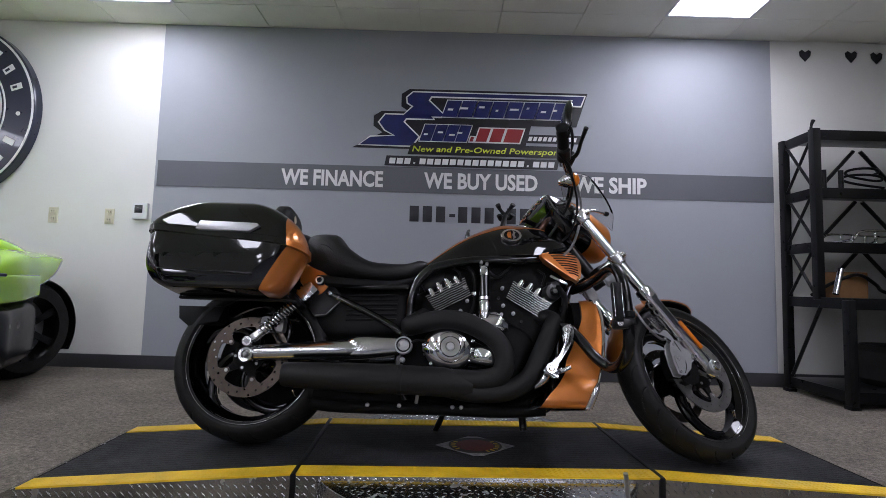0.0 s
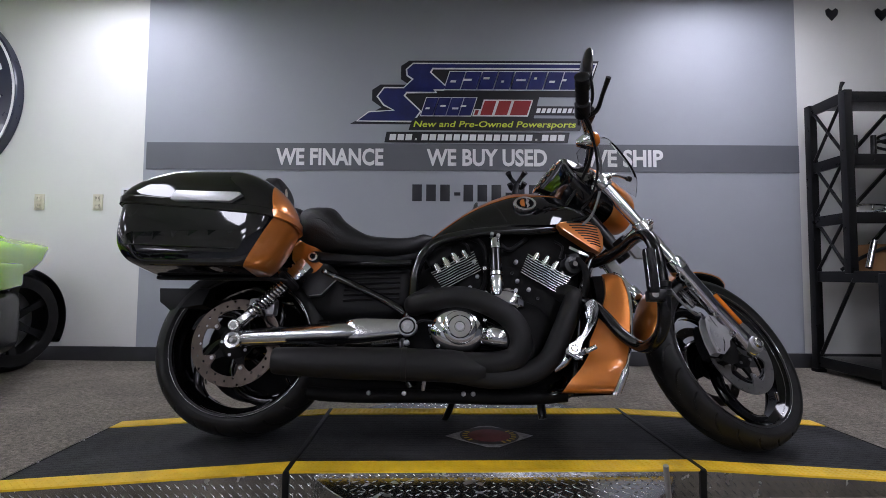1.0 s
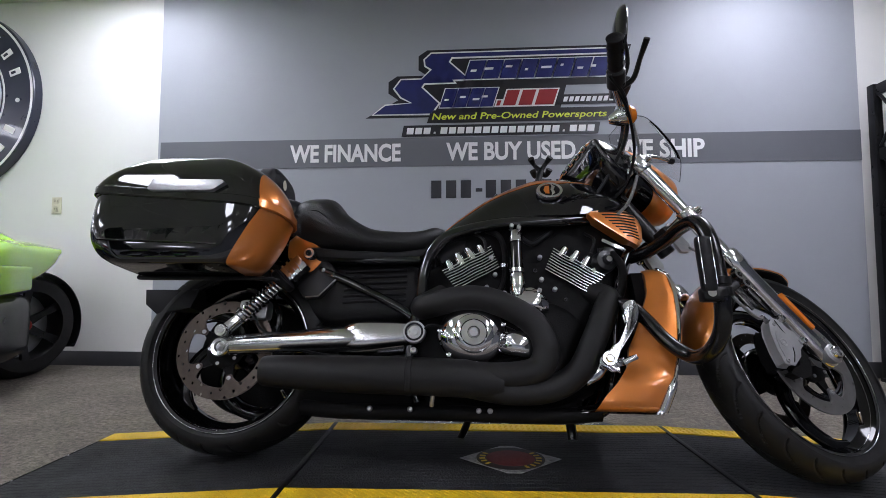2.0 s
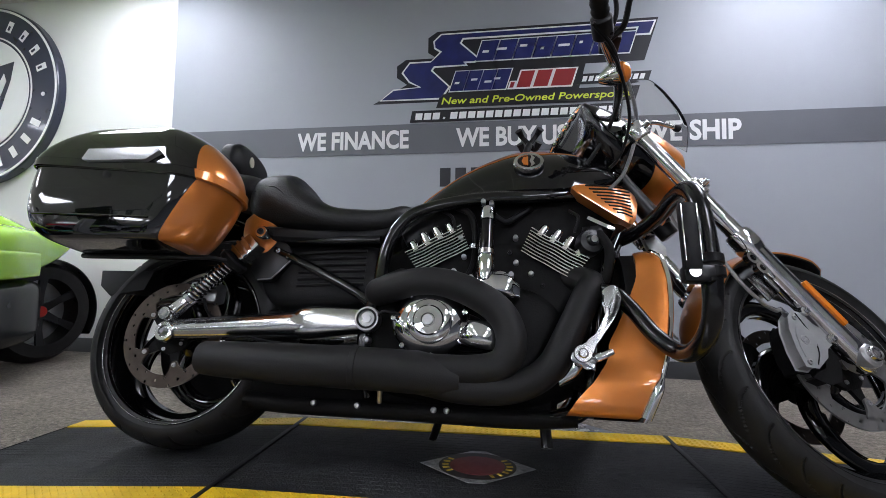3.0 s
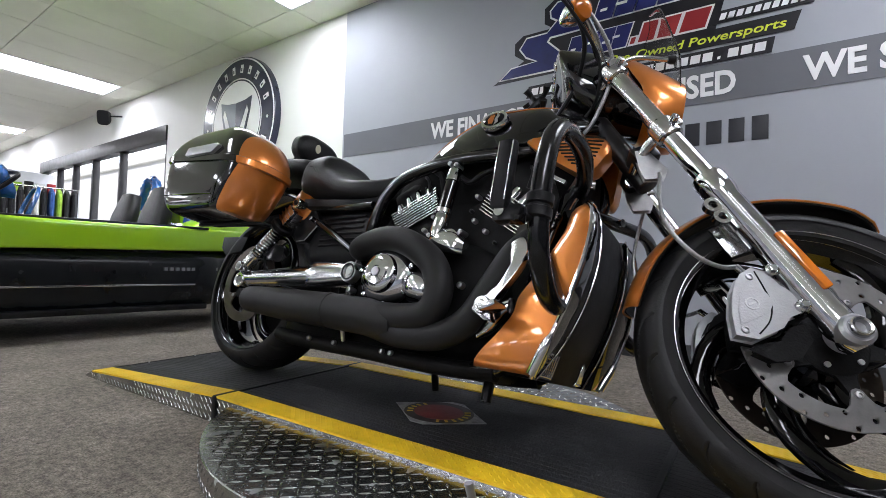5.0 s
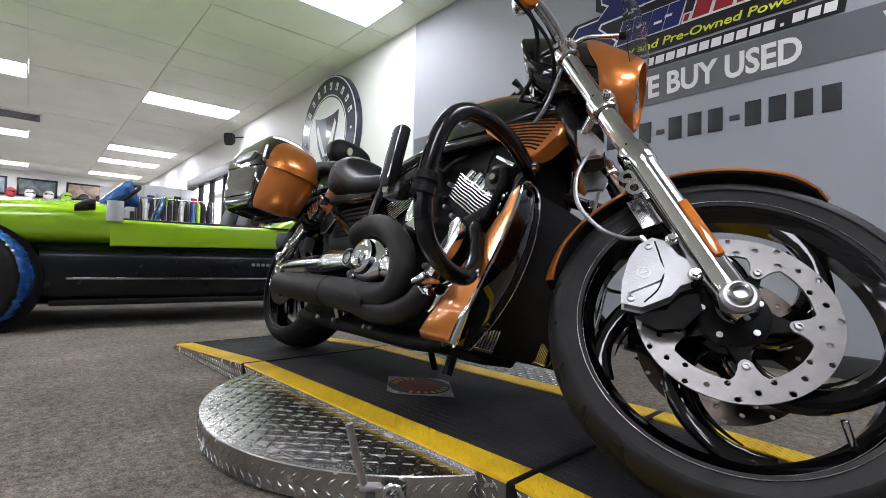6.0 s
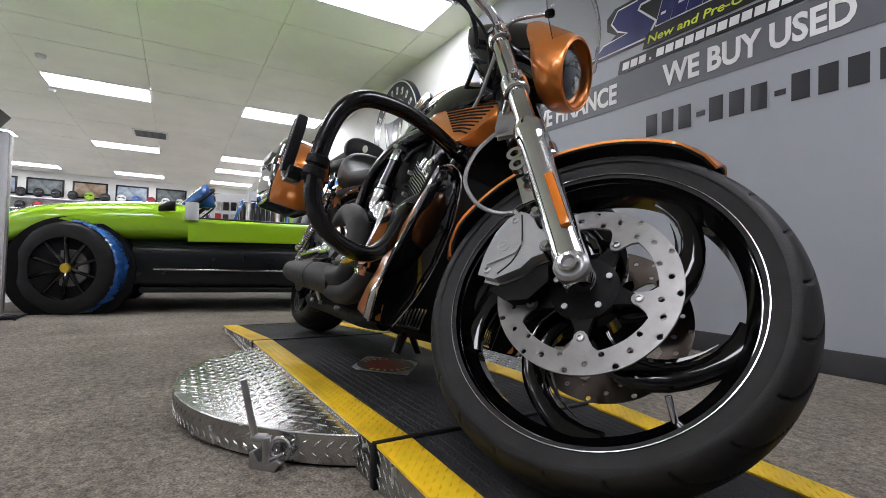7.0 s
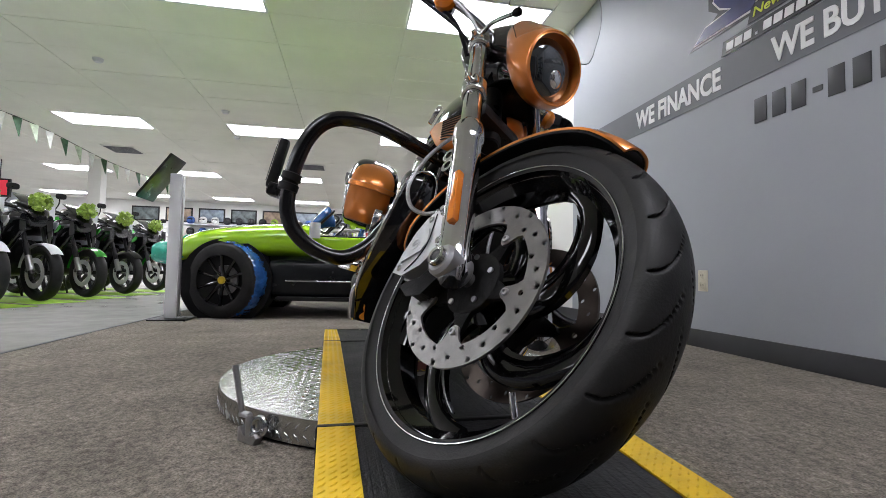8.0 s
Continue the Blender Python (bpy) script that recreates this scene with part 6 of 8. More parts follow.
part("stand_stop", tube([(0.335, -0.03, 0.13), (0.338, -0.04, 0.075)], 0.014, 10, 1), SATIN, bike)
part("oil_pan", body([(-0.1, 0, 0.165, 0.08, 0.03, 3), (0.1, 0, 0.16, 0.11, 0.04, 3), (0.35, 0, 0.16, 0.1, 0.035, 3)], 24, 4), SATIN, bike, "black oil pan")
part("under_tray", body([(-0.44, 0, 0.2, 0.08, 0.05, 4), (-0.38, 0, 0.195, 0.1, 0.06, 4.5), (-0.1, 0, 0.19, 0.112, 0.055, 4.5), (0.3, 0, 0.19, 0.11, 0.05, 4.5), (0.36, 0, 0.19, 0.09, 0.04, 4)], 28, 3), ENGINE, bike, "black underside tray")
part("wiring_loop", tube([(-0.09, -0.14, 0.36), (-0.06, -0.19, 0.375), (-0.02, -0.2, 0.37)], 0.004, 8), PLAST, bike, "thin black wire")
for x, z, r in ((0.152, 0.565, 0.007), (0.245, 0.56, 0.007), (0.145, 0.505, 0.006), (0.3, 0.44, 0.006), (0.2, 0.425, 0.008), (0.27, 0.41, 0.006), (0.33, 0.47, 0.006), (0.44, 0.46, 0.008), (0.4, 0.42, 0.006)):
    part("engine_bolt", lathe([(0, 0.006), (r * 0.4, 0.006), (r * 0.5, 0.003), (r * 0.8, 0.003), (r * 0.85, -0.03), (0, -0.03)], 14, facing((x, -0.112, z), (0, -1, 0))), SATIN, bike)
part("hose", tube([(0.1, -0.11, 0.69), (0.14, -0.13, 0.66), (0.155, -0.125, 0.6), (0.15, -0.115, 0.52), (0.12, -0.12, 0.46)], 0.009, 10), ENGINE, bike, "black rubber hose")
part("hose", tube([(0.3, -0.1, 0.69), (0.27, -0.125, 0.66), (0.235, -0.125, 0.64), (0.2, -0.13, 0.66)], 0.008, 10), PLAST, bike)
part("hose", tube([(0.47, -0.12, 0.61), (0.49, -0.14, 0.56), (0.48, -0.15, 0.49), (0.45, -0.14, 0.43)], 0.012, 12), ENGINE, bike)
part("plug_lead", tube([(0.06, -0.105, 0.68), (0.09, -0.125, 0.655), (0.1, -0.12, 0.62)], 0.0045, 8), PLAST, bike, "black plug lead")
part("plug_lead", tube([(0.4, -0.105, 0.68), (0.42, -0.13, 0.65), (0.41, -0.125, 0.61)], 0.0045, 8), PLAST, bike)
part("sensor_bracket", plate([(0.43, 0.625), (0.475, 0.63), (0.485, 0.6), (0.47, 0.565), (0.435, 0.56), (0.425, 0.59)], -0.128, -0.118, 0.003), SATIN, bike, "black sensor bracket")
part("rear_brake_line", tube([(-0.1, -0.13, 0.3), (-0.2, -0.14, 0.29), (-0.4, -0.15, 0.3), (-0.55, -0.14, 0.36), (-0.59, -0.13, 0.41)], 0.004, 8), PLAST, bike, "black brake line")


# ---- lettering and marks on the back wall (x along the wall, seen from the room) ----
def wallm(x, z, out=0.008):
    return pose(x, WALL_Y - out, z, 90, 0, 0)


letters("wall_lettering", "WE FINANCE", INK_W, 0.122, wallm(-1.232, 1.424), 0.782, 0.03, 0.003, wall_n, "white bold capitals")
letters("wall_lettering", "WE BUY USED", INK_W, 0.122, wallm(-0.136, 1.424), 0.871, 0.03, 0.003, wall_n, "white bold capitals")
letters("wall_lettering", "WE SHIP", INK_W, 0.122, wallm(1.008, 1.424), 0.563, 0.03, 0.003, wall_n, "white bold capitals")
x = -0.245
for k, ch in enumerate("ddd-ddd-dddd"):
    if ch == "-":
        part("contact_bar", box((x + 0.03, WALL_Y - 0.005, 1.215), (0.045, 0.003, 0.024)), INK_N, wall_n)
        x += 0.068
    else:
        part("contact_bar", box((x + 0.042, WALL_Y - 0.005, 1.222), (0.07, 0.003, 0.122), 0.001), INK_N, wall_n, "plain charcoal bar" if k == 0 else "")
        x += 0.1009

logo = thing("wall_logo", "blue, black and white dealer logo on the grey wall", "wall sign", pose(0, WALL_Y - 0.003, 0))


def slab(name, pts, out, material, label="", n=0):
    return part(name, plate(pts, -out - 0.0022, -out, 0, n=n), material, logo, label, 20)


def slant(x0, x1, z0, z1, k=0.32):
    return [(x0, z0), (x1, z0), (x1 + (z1 - z0) * k, z1), (x0 + (z1 - z0) * k, z1)]


def grown(pts, d):
    c = Vector((sum(p[0] for p in pts) / len(pts), sum(p[1] for p in pts) / len(pts)))
    out = []
    k = len(pts)
    if sum(pts[i - 1][0] * pts[i][1] - pts[i][0] * pts[i - 1][1] for i in range(k)) < 0:
        d = -d
    for i in range(k):
        a, b_, e = Vector(pts[i - 1]), Vector(pts[i]), Vector(pts[(i + 1) % k])
        n1 = Vector(((b_ - a).y, -(b_ - a).x)).normalized()
        n2 = Vector(((e - b_).y, -(e - b_).x)).normalized()
        nn = (n1 + n2)
        if nn.length < 0.3:
            nn = n1
        nn.normalize()
        f = min(1.6, 1 / max(nn.dot(n1), 0.4))
        out.append(tuple(b_ + nn * d * f))
    return out


# black ground of the two rows, then the white, then the blue strokes
back_poly = [(-0.7, 1.725), (-0.3, 1.725), (0.63, 1.735), (0.68, 1.93), (1.03, 1.93), (1.115, 2.2), (-0.27, 2.2), (-0.33, 2.16), (-0.33, 2.06), (-0.27, 2.02), (-0.48, 2.02), (-0.54, 1.98), (-0.54, 1.9), (-0.47, 1.85)]
slab("logo_ground", back_poly, 0.0, INK_K, "black logo ground")
s_top = [(-0.315, 1.985), (-0.235, 2.06), (-0.28, 2.09), (-0.285, 2.13), (-0.24, 2.172), (1.088, 2.172), (1.06, 2.1), (0.98, 2.1), (1.0, 2.145), (-0.1, 2.145), (-0.12, 2.11), (0.0, 2.0), (-0.02, 1.985)]
s_low = [(-0.64, 1.75), (-0.56, 1.81), (-0.37, 1.825), (-0.45, 1.87), (-0.495, 1.93), (-0.45, 1.99), (-0.1, 1.99), (-0.08, 1.965), (-0.29, 1.965), (-0.31, 1.935), (-0.19, 1.82), (-0.24, 1.75)]
for sh in (s_top, s_low):
    slab("logo_outline", grown(sh, 0.011), 0.003, INK_W, "white outline")
    slab("logo_stroke", sh, 0.006, INK_B, "deep blue swoosh")
for k in range(8):
    x = 0.0 + k * 0.12
    q = slant(x - 0.012, x + 0.1, 1.985, 2.115)
    slab("logo_outline", grown(q, 0.007), 0.003, INK_W)
    slab("logo_block", q, 0.006, INK_B, "plain blue slanted block" if k == 0 else "")
    slab("logo_slit", slant(x + (0.03, 0.0, 0.03, 0.04, 0.03, 0.04, 0.03, 0.0)[k], x + (0.07, 0.065, 0.075, 0.06, 0.1, 0.06, 0.07, 0.035)[k], 2.035 + 0.012 * (k % 3), 2.05 + 0.012 * (k % 3)), 0.0085, INK_W)
for k in range(4):
    x = -0.17 + k * 0.092
    q = slant(x - 0.012, x + 0.075, 1.79, 1.92)
    slab("logo_outline", grown(q, 0.006), 0.003, INK_W)
    slab("logo_block", q, 0.006, INK_B)
    slab("logo_slit", slant(x + (0.02, 0.035, 0.03, 0.0)[k], x + (0.05, 0.075, 0.075, 0.04)[k], 1.835 + 0.018 * (k % 2), 1.848 + 0.018 * (k % 2)), 0.0085, INK_W)
for k, (x, w) in enumerate(((0.205, 0.025), (0.25, 0.085), (0.355, 0.09), (0.465, 0.125))):
    q = slant(x, x + w, 1.795, 1.9 if k else 1.83)
    slab("logo_outline", grown(q, 0.01), 0.003, INK_W)
    slab("logo_block", q, 0.006, INK_R, "plain red slanted block" if k == 0 else "")
slab("logo_strip", slant(0.62, 1.05, 1.795, 1.862), 0.003, INK_K, "black town strip")
for k in range(10):
    slab("logo_bar", slant(0.655 + k * 0.038, 0.682 + k * 0.038, 1.812, 1.845), 0.006, INK_W)
slab("logo_strip", slant(-0.27, 0.975, 1.682, 1.772), 0.004, INK_K, "black tagline strip")
letters("tagline", "New and Pre-Owned Powersports", INK_Y, 0.046, pose(-0.235, -0.0075, 1.705, 90), 1.18, 0.012, 0.002, logo, "lime lettering", 0.2)
slab("logo_strip", [(-0.445, 1.59), (0.885, 1.59), (0.9, 1.668), (-0.43, 1.668)], 0.004, INK_K, "black address strip")
for k in range(22):
    x = -0.41 + k * 0.0582
    if k in (3, 18):
        slab("logo_bar", [(x + 0.012, 1.606), (x + 0.026, 1.606), (x + 0.028, 1.62), (x + 0.014, 1.62)], 0.0065, INK_W)
    else:
        slab("logo_bar", [(x, 1.606), (x + 0.046, 1.606), (x + 0.052, 1.65), (x + 0.006, 1.65)], 0.0065, INK_W)

# round sign
NAVY = mat("navy_sign_face", (0.018, 0.022, 0.045), 0.3, var=0.15, coat=0.4)
SLATE = mat("slate_sign_face", (0.11, 0.13, 0.16), 0.35, var=0.1)
rs = thing("round_sign", "large round navy and white maker sign on the wall", "wall sign", pose(-3.8, WALL_Y, 1.915, 90))
R = 0.69
part("sign_body", disc(R, 0.0, 0.07, 96, bevel=0.006), NAVY, rs, "navy sign body")
for r0, r1 in ((R - 0.028, R - 0.012), (R * 0.655, R * 0.672)):
    part("sign_ring", lathe([(r0, 0.0705), (r1, 0.0705), (r1, 0.0735), (r0, 0.0735)], 96, closed=True), INK_W, rs, "white ring line")
part("sign_face", disc(R * 0.63, 0.07, 0.0745, 80), INK_W, rs, "white centre")
sm = pose(0, 0, 0, -90)
for s in (-1, 1):
    part("shield", plate([(0, -0.34), (s * 0.1, -0.28), (s * 0.2, -0.12), (s * 0.27, 0.1), (s * 0.29, 0.24), (s * 0.16, 0.21), (0, 0.2)], -0.0775, -0.0745, 0, sm), SLATE if s < 0 else NAVY, rs, "shield half")
    part("shield_stroke", plate([(s * 0.0, -0.25), (s * 0.03, -0.2), (s * 0.21, 0.15), (s * 0.235, 0.09), (s * 0.16, -0.1), (s * 0.06, -0.25)], -0.0805, -0.0775, 0, sm), INK_W, rs, "white stroke")
    part("shield_stroke", plate([(s * 0.05, -0.3), (s * 0.1, -0.24), (s * 0.2, -0.03), (s * 0.18, -0.12), (s * 0.12, -0.25)], -0.0805, -0.0775, 0, sm), SLATE, rs)
for k in range(10):
    a = radians(160 - k * 15.6)
    mk = pose(R * 0.815 * math.cos(a), R * 0.815 * math.sin(a), 0.072, 0, 0, math.degrees(a) - 90)
    part("sign_bar", box((0, 0, 0), (0.045, 0.085, 0.004), 0.0, mk), INK_W, rs, "plain white bar" if k == 0 else "")
    part("sign_bar", box((0, -0.01, 0.001), (0.018, 0.035, 0.005), 0.0, mk), NAVY, rs)
for k in range(10):
    a = radians(205 + k * 14.5)
    part("sign_bar", box((0, 0, 0), (0.045, 0.085, 0.004), 0.0, pose(R * 0.815 * math.cos(a), R * 0.815 * math.sin(a), 0.072, 0, 0, math.degrees(a) + 90)), INK_W, rs)
for a in (182, -2):
    part("sign_dot", disc(0.016, 0.07, 0.074, 16, pose(R * 0.815 * math.cos(radians(a)), R * 0.815 * math.sin(radians(a)), 0)), INK_W, rs)


def wall_socket(x, z, cover):
    t = thing("wall_socket", "ivory plastic wall socket", "socket", pose(x, WALL_Y, z), group="wall sockets")
    part("cover_plate", box((0, -0.004, 0), (0.072, 0.008, 0.118), 0.003), cover, t, "ivory cover plate")
    for dz in (-0.028, 0.028):
        part("outlet_face", box((0, -0.009, dz), (0.032, 0.004, 0.036), 0.006), cover, t)
        for dx in (-0.008, 0.008):
            part("slot", box((dx, -0.0113, dz + 0.003), (0.003, 0.002, 0.012)), PLAST, t)


for x, z in ((-2.955, 1.135), (-2.525, 1.136), (-0.6, 0.375)):
    wall_socket(x, z, PALE)
th = thing("thermostat", "white plastic thermostat with a dark display", "thermostat", pose(-2.285, WALL_Y, 1.18))
part("housing", box((0, -0.014, 0), (0.115, 0.028, 0.125), 0.006), PANEL, th, "white housing")
part("display", box((-0.008, -0.0285, 0.015), (0.06, 0.003, 0.06), 0.001), TINT, th, "dark display")
for x, z in ((2.82, 2.56), (3.18, 2.56), (3.38, 2.555)):
    solid("heart_cutout", plate([(0, -0.05), (0.04, -0.005), (0.046, 0.03), (0.026, 0.045), (0, 0.025), (-0.026, 0.045), (-0.046, 0.03), (-0.04, -0.005)], -0.006, 0, 0), INK_K, "small black heart cut-out stuck on the wall", "decoration", pose(x, WALL_Y, z), group="heart decorations")

# shop front
FRAME_M = mat("dark_bronze_aluminium", (0.03, 0.028, 0.027), 0.4, metal=0.6, var=0.2)
win = thing("window_1", "dark framed glass shop front in daylight", "window", kind="structure")
posts = [WIN0 + 0.03, -9.7, -8.9, -8.03, -6.98, WIN1 - 0.03]
for x in posts:
    part("mullion", box((x, WALL_Y + 0.06, 0.98), (0.06, 0.1, 1.96), 0.004), FRAME_M, win, "dark mullion" if x == posts[0] else "")
part("window_head", box(((WIN0 + WIN1) / 2, WALL_Y + 0.05, 2.05), (WIN1 - WIN0, 0.14, 0.2), 0.006), FRAME_M, win, "dark header box")
part("window_sill", box(((WIN0 + WIN1) / 2, WALL_Y + 0.06, 0.06), (WIN1 - WIN0, 0.12, 0.12), 0.006), FRAME_M, win)
for a, c in zip(posts, posts[1:]):
    g = part("pane", box(((a + c) / 2, WALL_Y + 0.06, 1.04), (c - a - 0.06, 0.006, 1.84)), GLASS, win, "clear pane" if a == posts[0] else "")
    g.visible_shadow = False
solid("ground", box((-8, 33, -0.16), (160, 58.6, 0.1)), mat("concrete_yard", (0.34, 0.33, 0.31), 0.9, var=0.15, scale=1.2, bump=0.1), "pale concrete yard outside", "ground", kind="structure")
solid("backdrop", box((-260, 60, 74), (760, 0.5, 152)), glow("bright_overcast", (0.93, 0.96, 1.0), 7.0), "bright pale overcast sky in the distance", "backdrop", kind="structure")
shop = thing("building", "pale low building across the yard", "building", pose(-22, 13, -0.1))
part("wall", box((0, 0, 2.9), (46, 0.4, 5.8)), WHITE, shop, "pale wall")
part("roof", box((0, 0.2, 5.95), (46.6, 1.2, 0.3), 0.05), TBAR, shop, "flat roof edge")
for k in range(8):
    wq = part("window", box((-13 + k * 3.6, -0.22, 1.9), (2.2, 0.06, 1.2), 0.01), TINT, shop, "dark window" if k == 0 else "")
    part("sill", box((-13 + k * 3.6, -0.27, 1.27), (2.4, 0.16, 0.06)), TBAR, wq)
sp = thing("loudspeaker", "small black loudspeaker on a wall bracket under the ceiling", "loudspeaker", pose(-7.1, 3.28, 2.45, 0, 20, -35) @ Matrix.Scale(0.75, 4))
part("speaker_case", body([(-0.12, 0, 0, 0.08, 0.1, 4), (0, 0, 0, 0.1, 0.13, 4), (0.1, 0, 0, 0.1, 0.14, 4)], 20, 3), PLAST, sp, "black case")
part("bracket", rod((0, 0.0, 0.02), (0.03, 0.31, 0.05), 0.015), PLAST, sp)

# ---- black shelving and display panels beside the wall ----
def shelving():
    t = thing("shelving_unit", "black steel shelving with motorcycle parts on it", "shelving", pose(3.0, 3.06, 0))
    w, yb, yu, yl, h = 0.93, 0.25, -0.04, -0.27, 1.82
    for x in (-w / 2, w / 2):
        for y, z0, z1 in ((yb, 0.0, h), (yu, 0.66, h), (yl, 0.0, 0.66)):
            part("post", box((x, y, (z0 + z1) / 2), (0.05, 0.05, z1 - z0), 0.004), SATIN, t, "black angle post" if x < 0 and y == yb else "")
            if z0 == 0.0:
                part("post_foot", box((x, y, 0.012), (0.06, 0.06, 0.024), 0.004), PLAST, t)
    for z in (0.09, 0.66, 1.03, 1.4, 1.8):
        yf = yl if z < 0.7 else yu
        part("shelf_deck", box((0, (yb + yf) / 2, z), (w, yb - yf - 0.02, 0.03), 0.004), SATIN, t, "black shelf" if z < 0.1 else "")
        part("shelf_lip", box((0, yf + 0.005, z - 0.02), (w - 0.05, 0.02, 0.07), 0.003), SATIN, t)
        part("shelf_lip", box((-w / 2, (yb + yf) / 2, z - 0.02), (0.02, yb - yf - 0.05, 0.07), 0.003), SATIN, t)
    for a, c in ((0.69, 1.01), (1.06, 1.38), (1.43, 1.76)):
        part("brace", tube([(-w / 2, yu + 0.03, a), (-w / 2, yb - 0.03, c)], 0.01, 8, 1), SATIN, t)
        part("brace", tube([(-w / 2, yb - 0.03, a), (-w / 2, yu + 0.03, c)], 0.01, 8, 1), SATIN, t)
        part("brace", tube([(-0.25, yb, a), (0.05, yb, c)], 0.014, 8, 1), SATIN, t)
        part("brace", tube([(0.4, yb, a), (0.1, yb, c)], 0.014, 8, 1), SATIN, t)
    for x in (-w / 2, w / 2):
        part("brace", tube([(x, yb - 0.03, 0.12), (x, yu - 0.02, 0.63)], 0.012, 8, 1), SATIN, t)
    return t


shelving()
def on_shelf(x, y, z, r=0):
    return pose(3.0 + x, (3.16 + y * 0.6) if z > 0.5 else 3.06 + y, z, 0, 0, r)


rack = thing("luggage_rack", "chromed wire luggage rack on the shelf", "rack", on_shelf(0.02, -0.02, 1.045, 8))
part("rack_loop", tube([(-0.28, -0.1, 0.02), (-0.2, -0.12, 0.08), (0.22, -0.12, 0.08), (0.26, 0, 0.08), (0.22, 0.12, 0.08), (-0.2, 0.12, 0.08), (-0.28, 0.1, 0.02)], 0.008, 10, closed=True), CHROME, rack, "bright outer loop")
for k in range(4):
    part("rack_bar", tube([(-0.12 + k * 0.1, -0.12, 0.08), (-0.12 + k * 0.1, -0.1, 0.008), (-0.12 + k * 0.1, 0.1, 0.008), (-0.12 + k * 0.1, 0.12, 0.08)], 0.006, 8), CHROME, rack)
for x in (-0.32, -0.2):
    solid("bolt_post", along((0, 0, 0), (0, 0, 0.15), [(0, 0), (0.03, 0), (0.03, 0.1), (0.016, 0.14), (0.016, 1), (0, 1)], 16), SATIN, "short black steel post on the shelf", "part", on_shelf(x, -0.05, 1.415), group="posts on the shelf")
solid("cable_coil", tube([(0.15 * math.cos(a) * (1 - 0.02 * i), 0.08 * math.sin(a), 0.04 + 0.05 * abs(math.sin(a * 0.5)) + 0.004 * i) for i, a in enumerate([k * 0.55 for k in range(24)])], 0.009, 8, 4), PLAST, "black cable coil lying on the shelf", "cable", on_shelf(-0.02, 0, 1.415))
solid("handlebar_set", tube([(-0.25, 0.1, 0.012), (-0.2, 0.0, 0.09), (-0.05, -0.05, 0.16), (0.1, -0.02, 0.1), (0.22, 0.05, 0.05), (0.28, -0.08, 0.012)], 0.012, 10), SATIN, "black spare handlebar with cables on the shelf", "handlebar", on_shelf(-0.08, 0, 0.675))
solid("chrome_tube", rod((0, 0, 0.022), (0.06, 0.02, 0.2), 0.018), CHROME, "short chromed tube leaning on the shelf", "tube", on_shelf(-0.3, -0.12, 0.675))
solid("parts_box", box((0, 0, 0.09), (0.2, 0.14, 0.18), 0.004), mat("brown_card", (0.32, 0.17, 0.07), 0.8, var=0.2), "small brown cardboard parts box on the shelf", "box", on_shelf(-0.12, 0.1, 0.675))
solid("wire_bundle", tube([(0.12 * math.cos(k * 0.8) + 0.01 * k, 0.09 * math.sin(k * 0.8), 0.02 + 0.012 * (k % 4)) for k in range(18)], 0.006, 8, 4), CAST, "loose bundle of pale wires on the shelf", "wire", on_shelf(0.22, -0.08, 0.675))
solid("spare_tyre", lathe([(0.17, 0.01), (0.27, 0.0), (0.3, 0.03), (0.3, 0.17), (0.27, 0.2), (0.17, 0.19), (0.15, 0.17), (0.19, 0.1), (0.15, 0.03)], 48, closed=True), RUBBER, "black spare tyre lying on the bottom shelf", "tyre", on_shelf(0.1, 0.0, 0.106) @ Matrix.Diagonal((0.8, 0.75, 1.3, 1)))
hook = thing("tool_hook", "small black hook tool standing on the shelving", "tool", on_shelf(-0.34, 0.1, 1.815))
part("hook_arm", tube([(-0.05, 0, 0.01), (0.0, 0, 0.015), (0.015, 0, 0.1), (0.03, 0, 0.14)], [0.014, 0.012, 0.009, 0.014], 10), PLAST, hook)


def print_material(name, stops):
    """A printed poster fading through colours from its foot to its head."""
    m = mat(name, (0.5, 0.5, 0.5), 0.35, var=0.02)
    nt = m.node_tree
    tc = nt.nodes.new("ShaderNodeTexCoord")
    sp_ = nt.nodes.new("ShaderNodeSeparateXYZ")
    rp = nt.nodes.new("ShaderNodeValToRGB")
    mr = nt.nodes.new("ShaderNodeMapRange")
    mr.inputs["From Max"].default_value = 2.4
    nt.links.new(tc.outputs["Object"], sp_.inputs["Vector"])
    nt.links.new(sp_.outputs["Z"], mr.inputs["Value"])
    nt.links.new(mr.outputs["Result"], rp.inputs["Fac"])
    el = rp.color_ramp.elements
    el[0].position, el[0].color = stops[0][0], (*stops[0][1], 1)
    el[1].position, el[1].color = stops[-1][0], (*stops[-1][1], 1)
    for q, c in stops[1:-1]:
        e = el.new(q)
        e.color = (*c, 1)
    nt.links.new(rp.outputs["Color"], nt.nodes["Principled BSDF"].inputs["Base Color"])
    return m


POSTER = print_material("poster_print", [(0.0, (0.03, 0.028, 0.03)), (0.22, (0.06, 0.055, 0.06)), (0.32, (0.28, 0.19, 0.15)), (0.45, (0.42, 0.4, 0.42)), (0.62, (0.35, 0.42, 0.52)), (0.75, (0.5, 0.56, 0.64)), (0.82, (0.7, 0.7, 0.72)), (1.0, (0.74, 0.74, 0.74))])


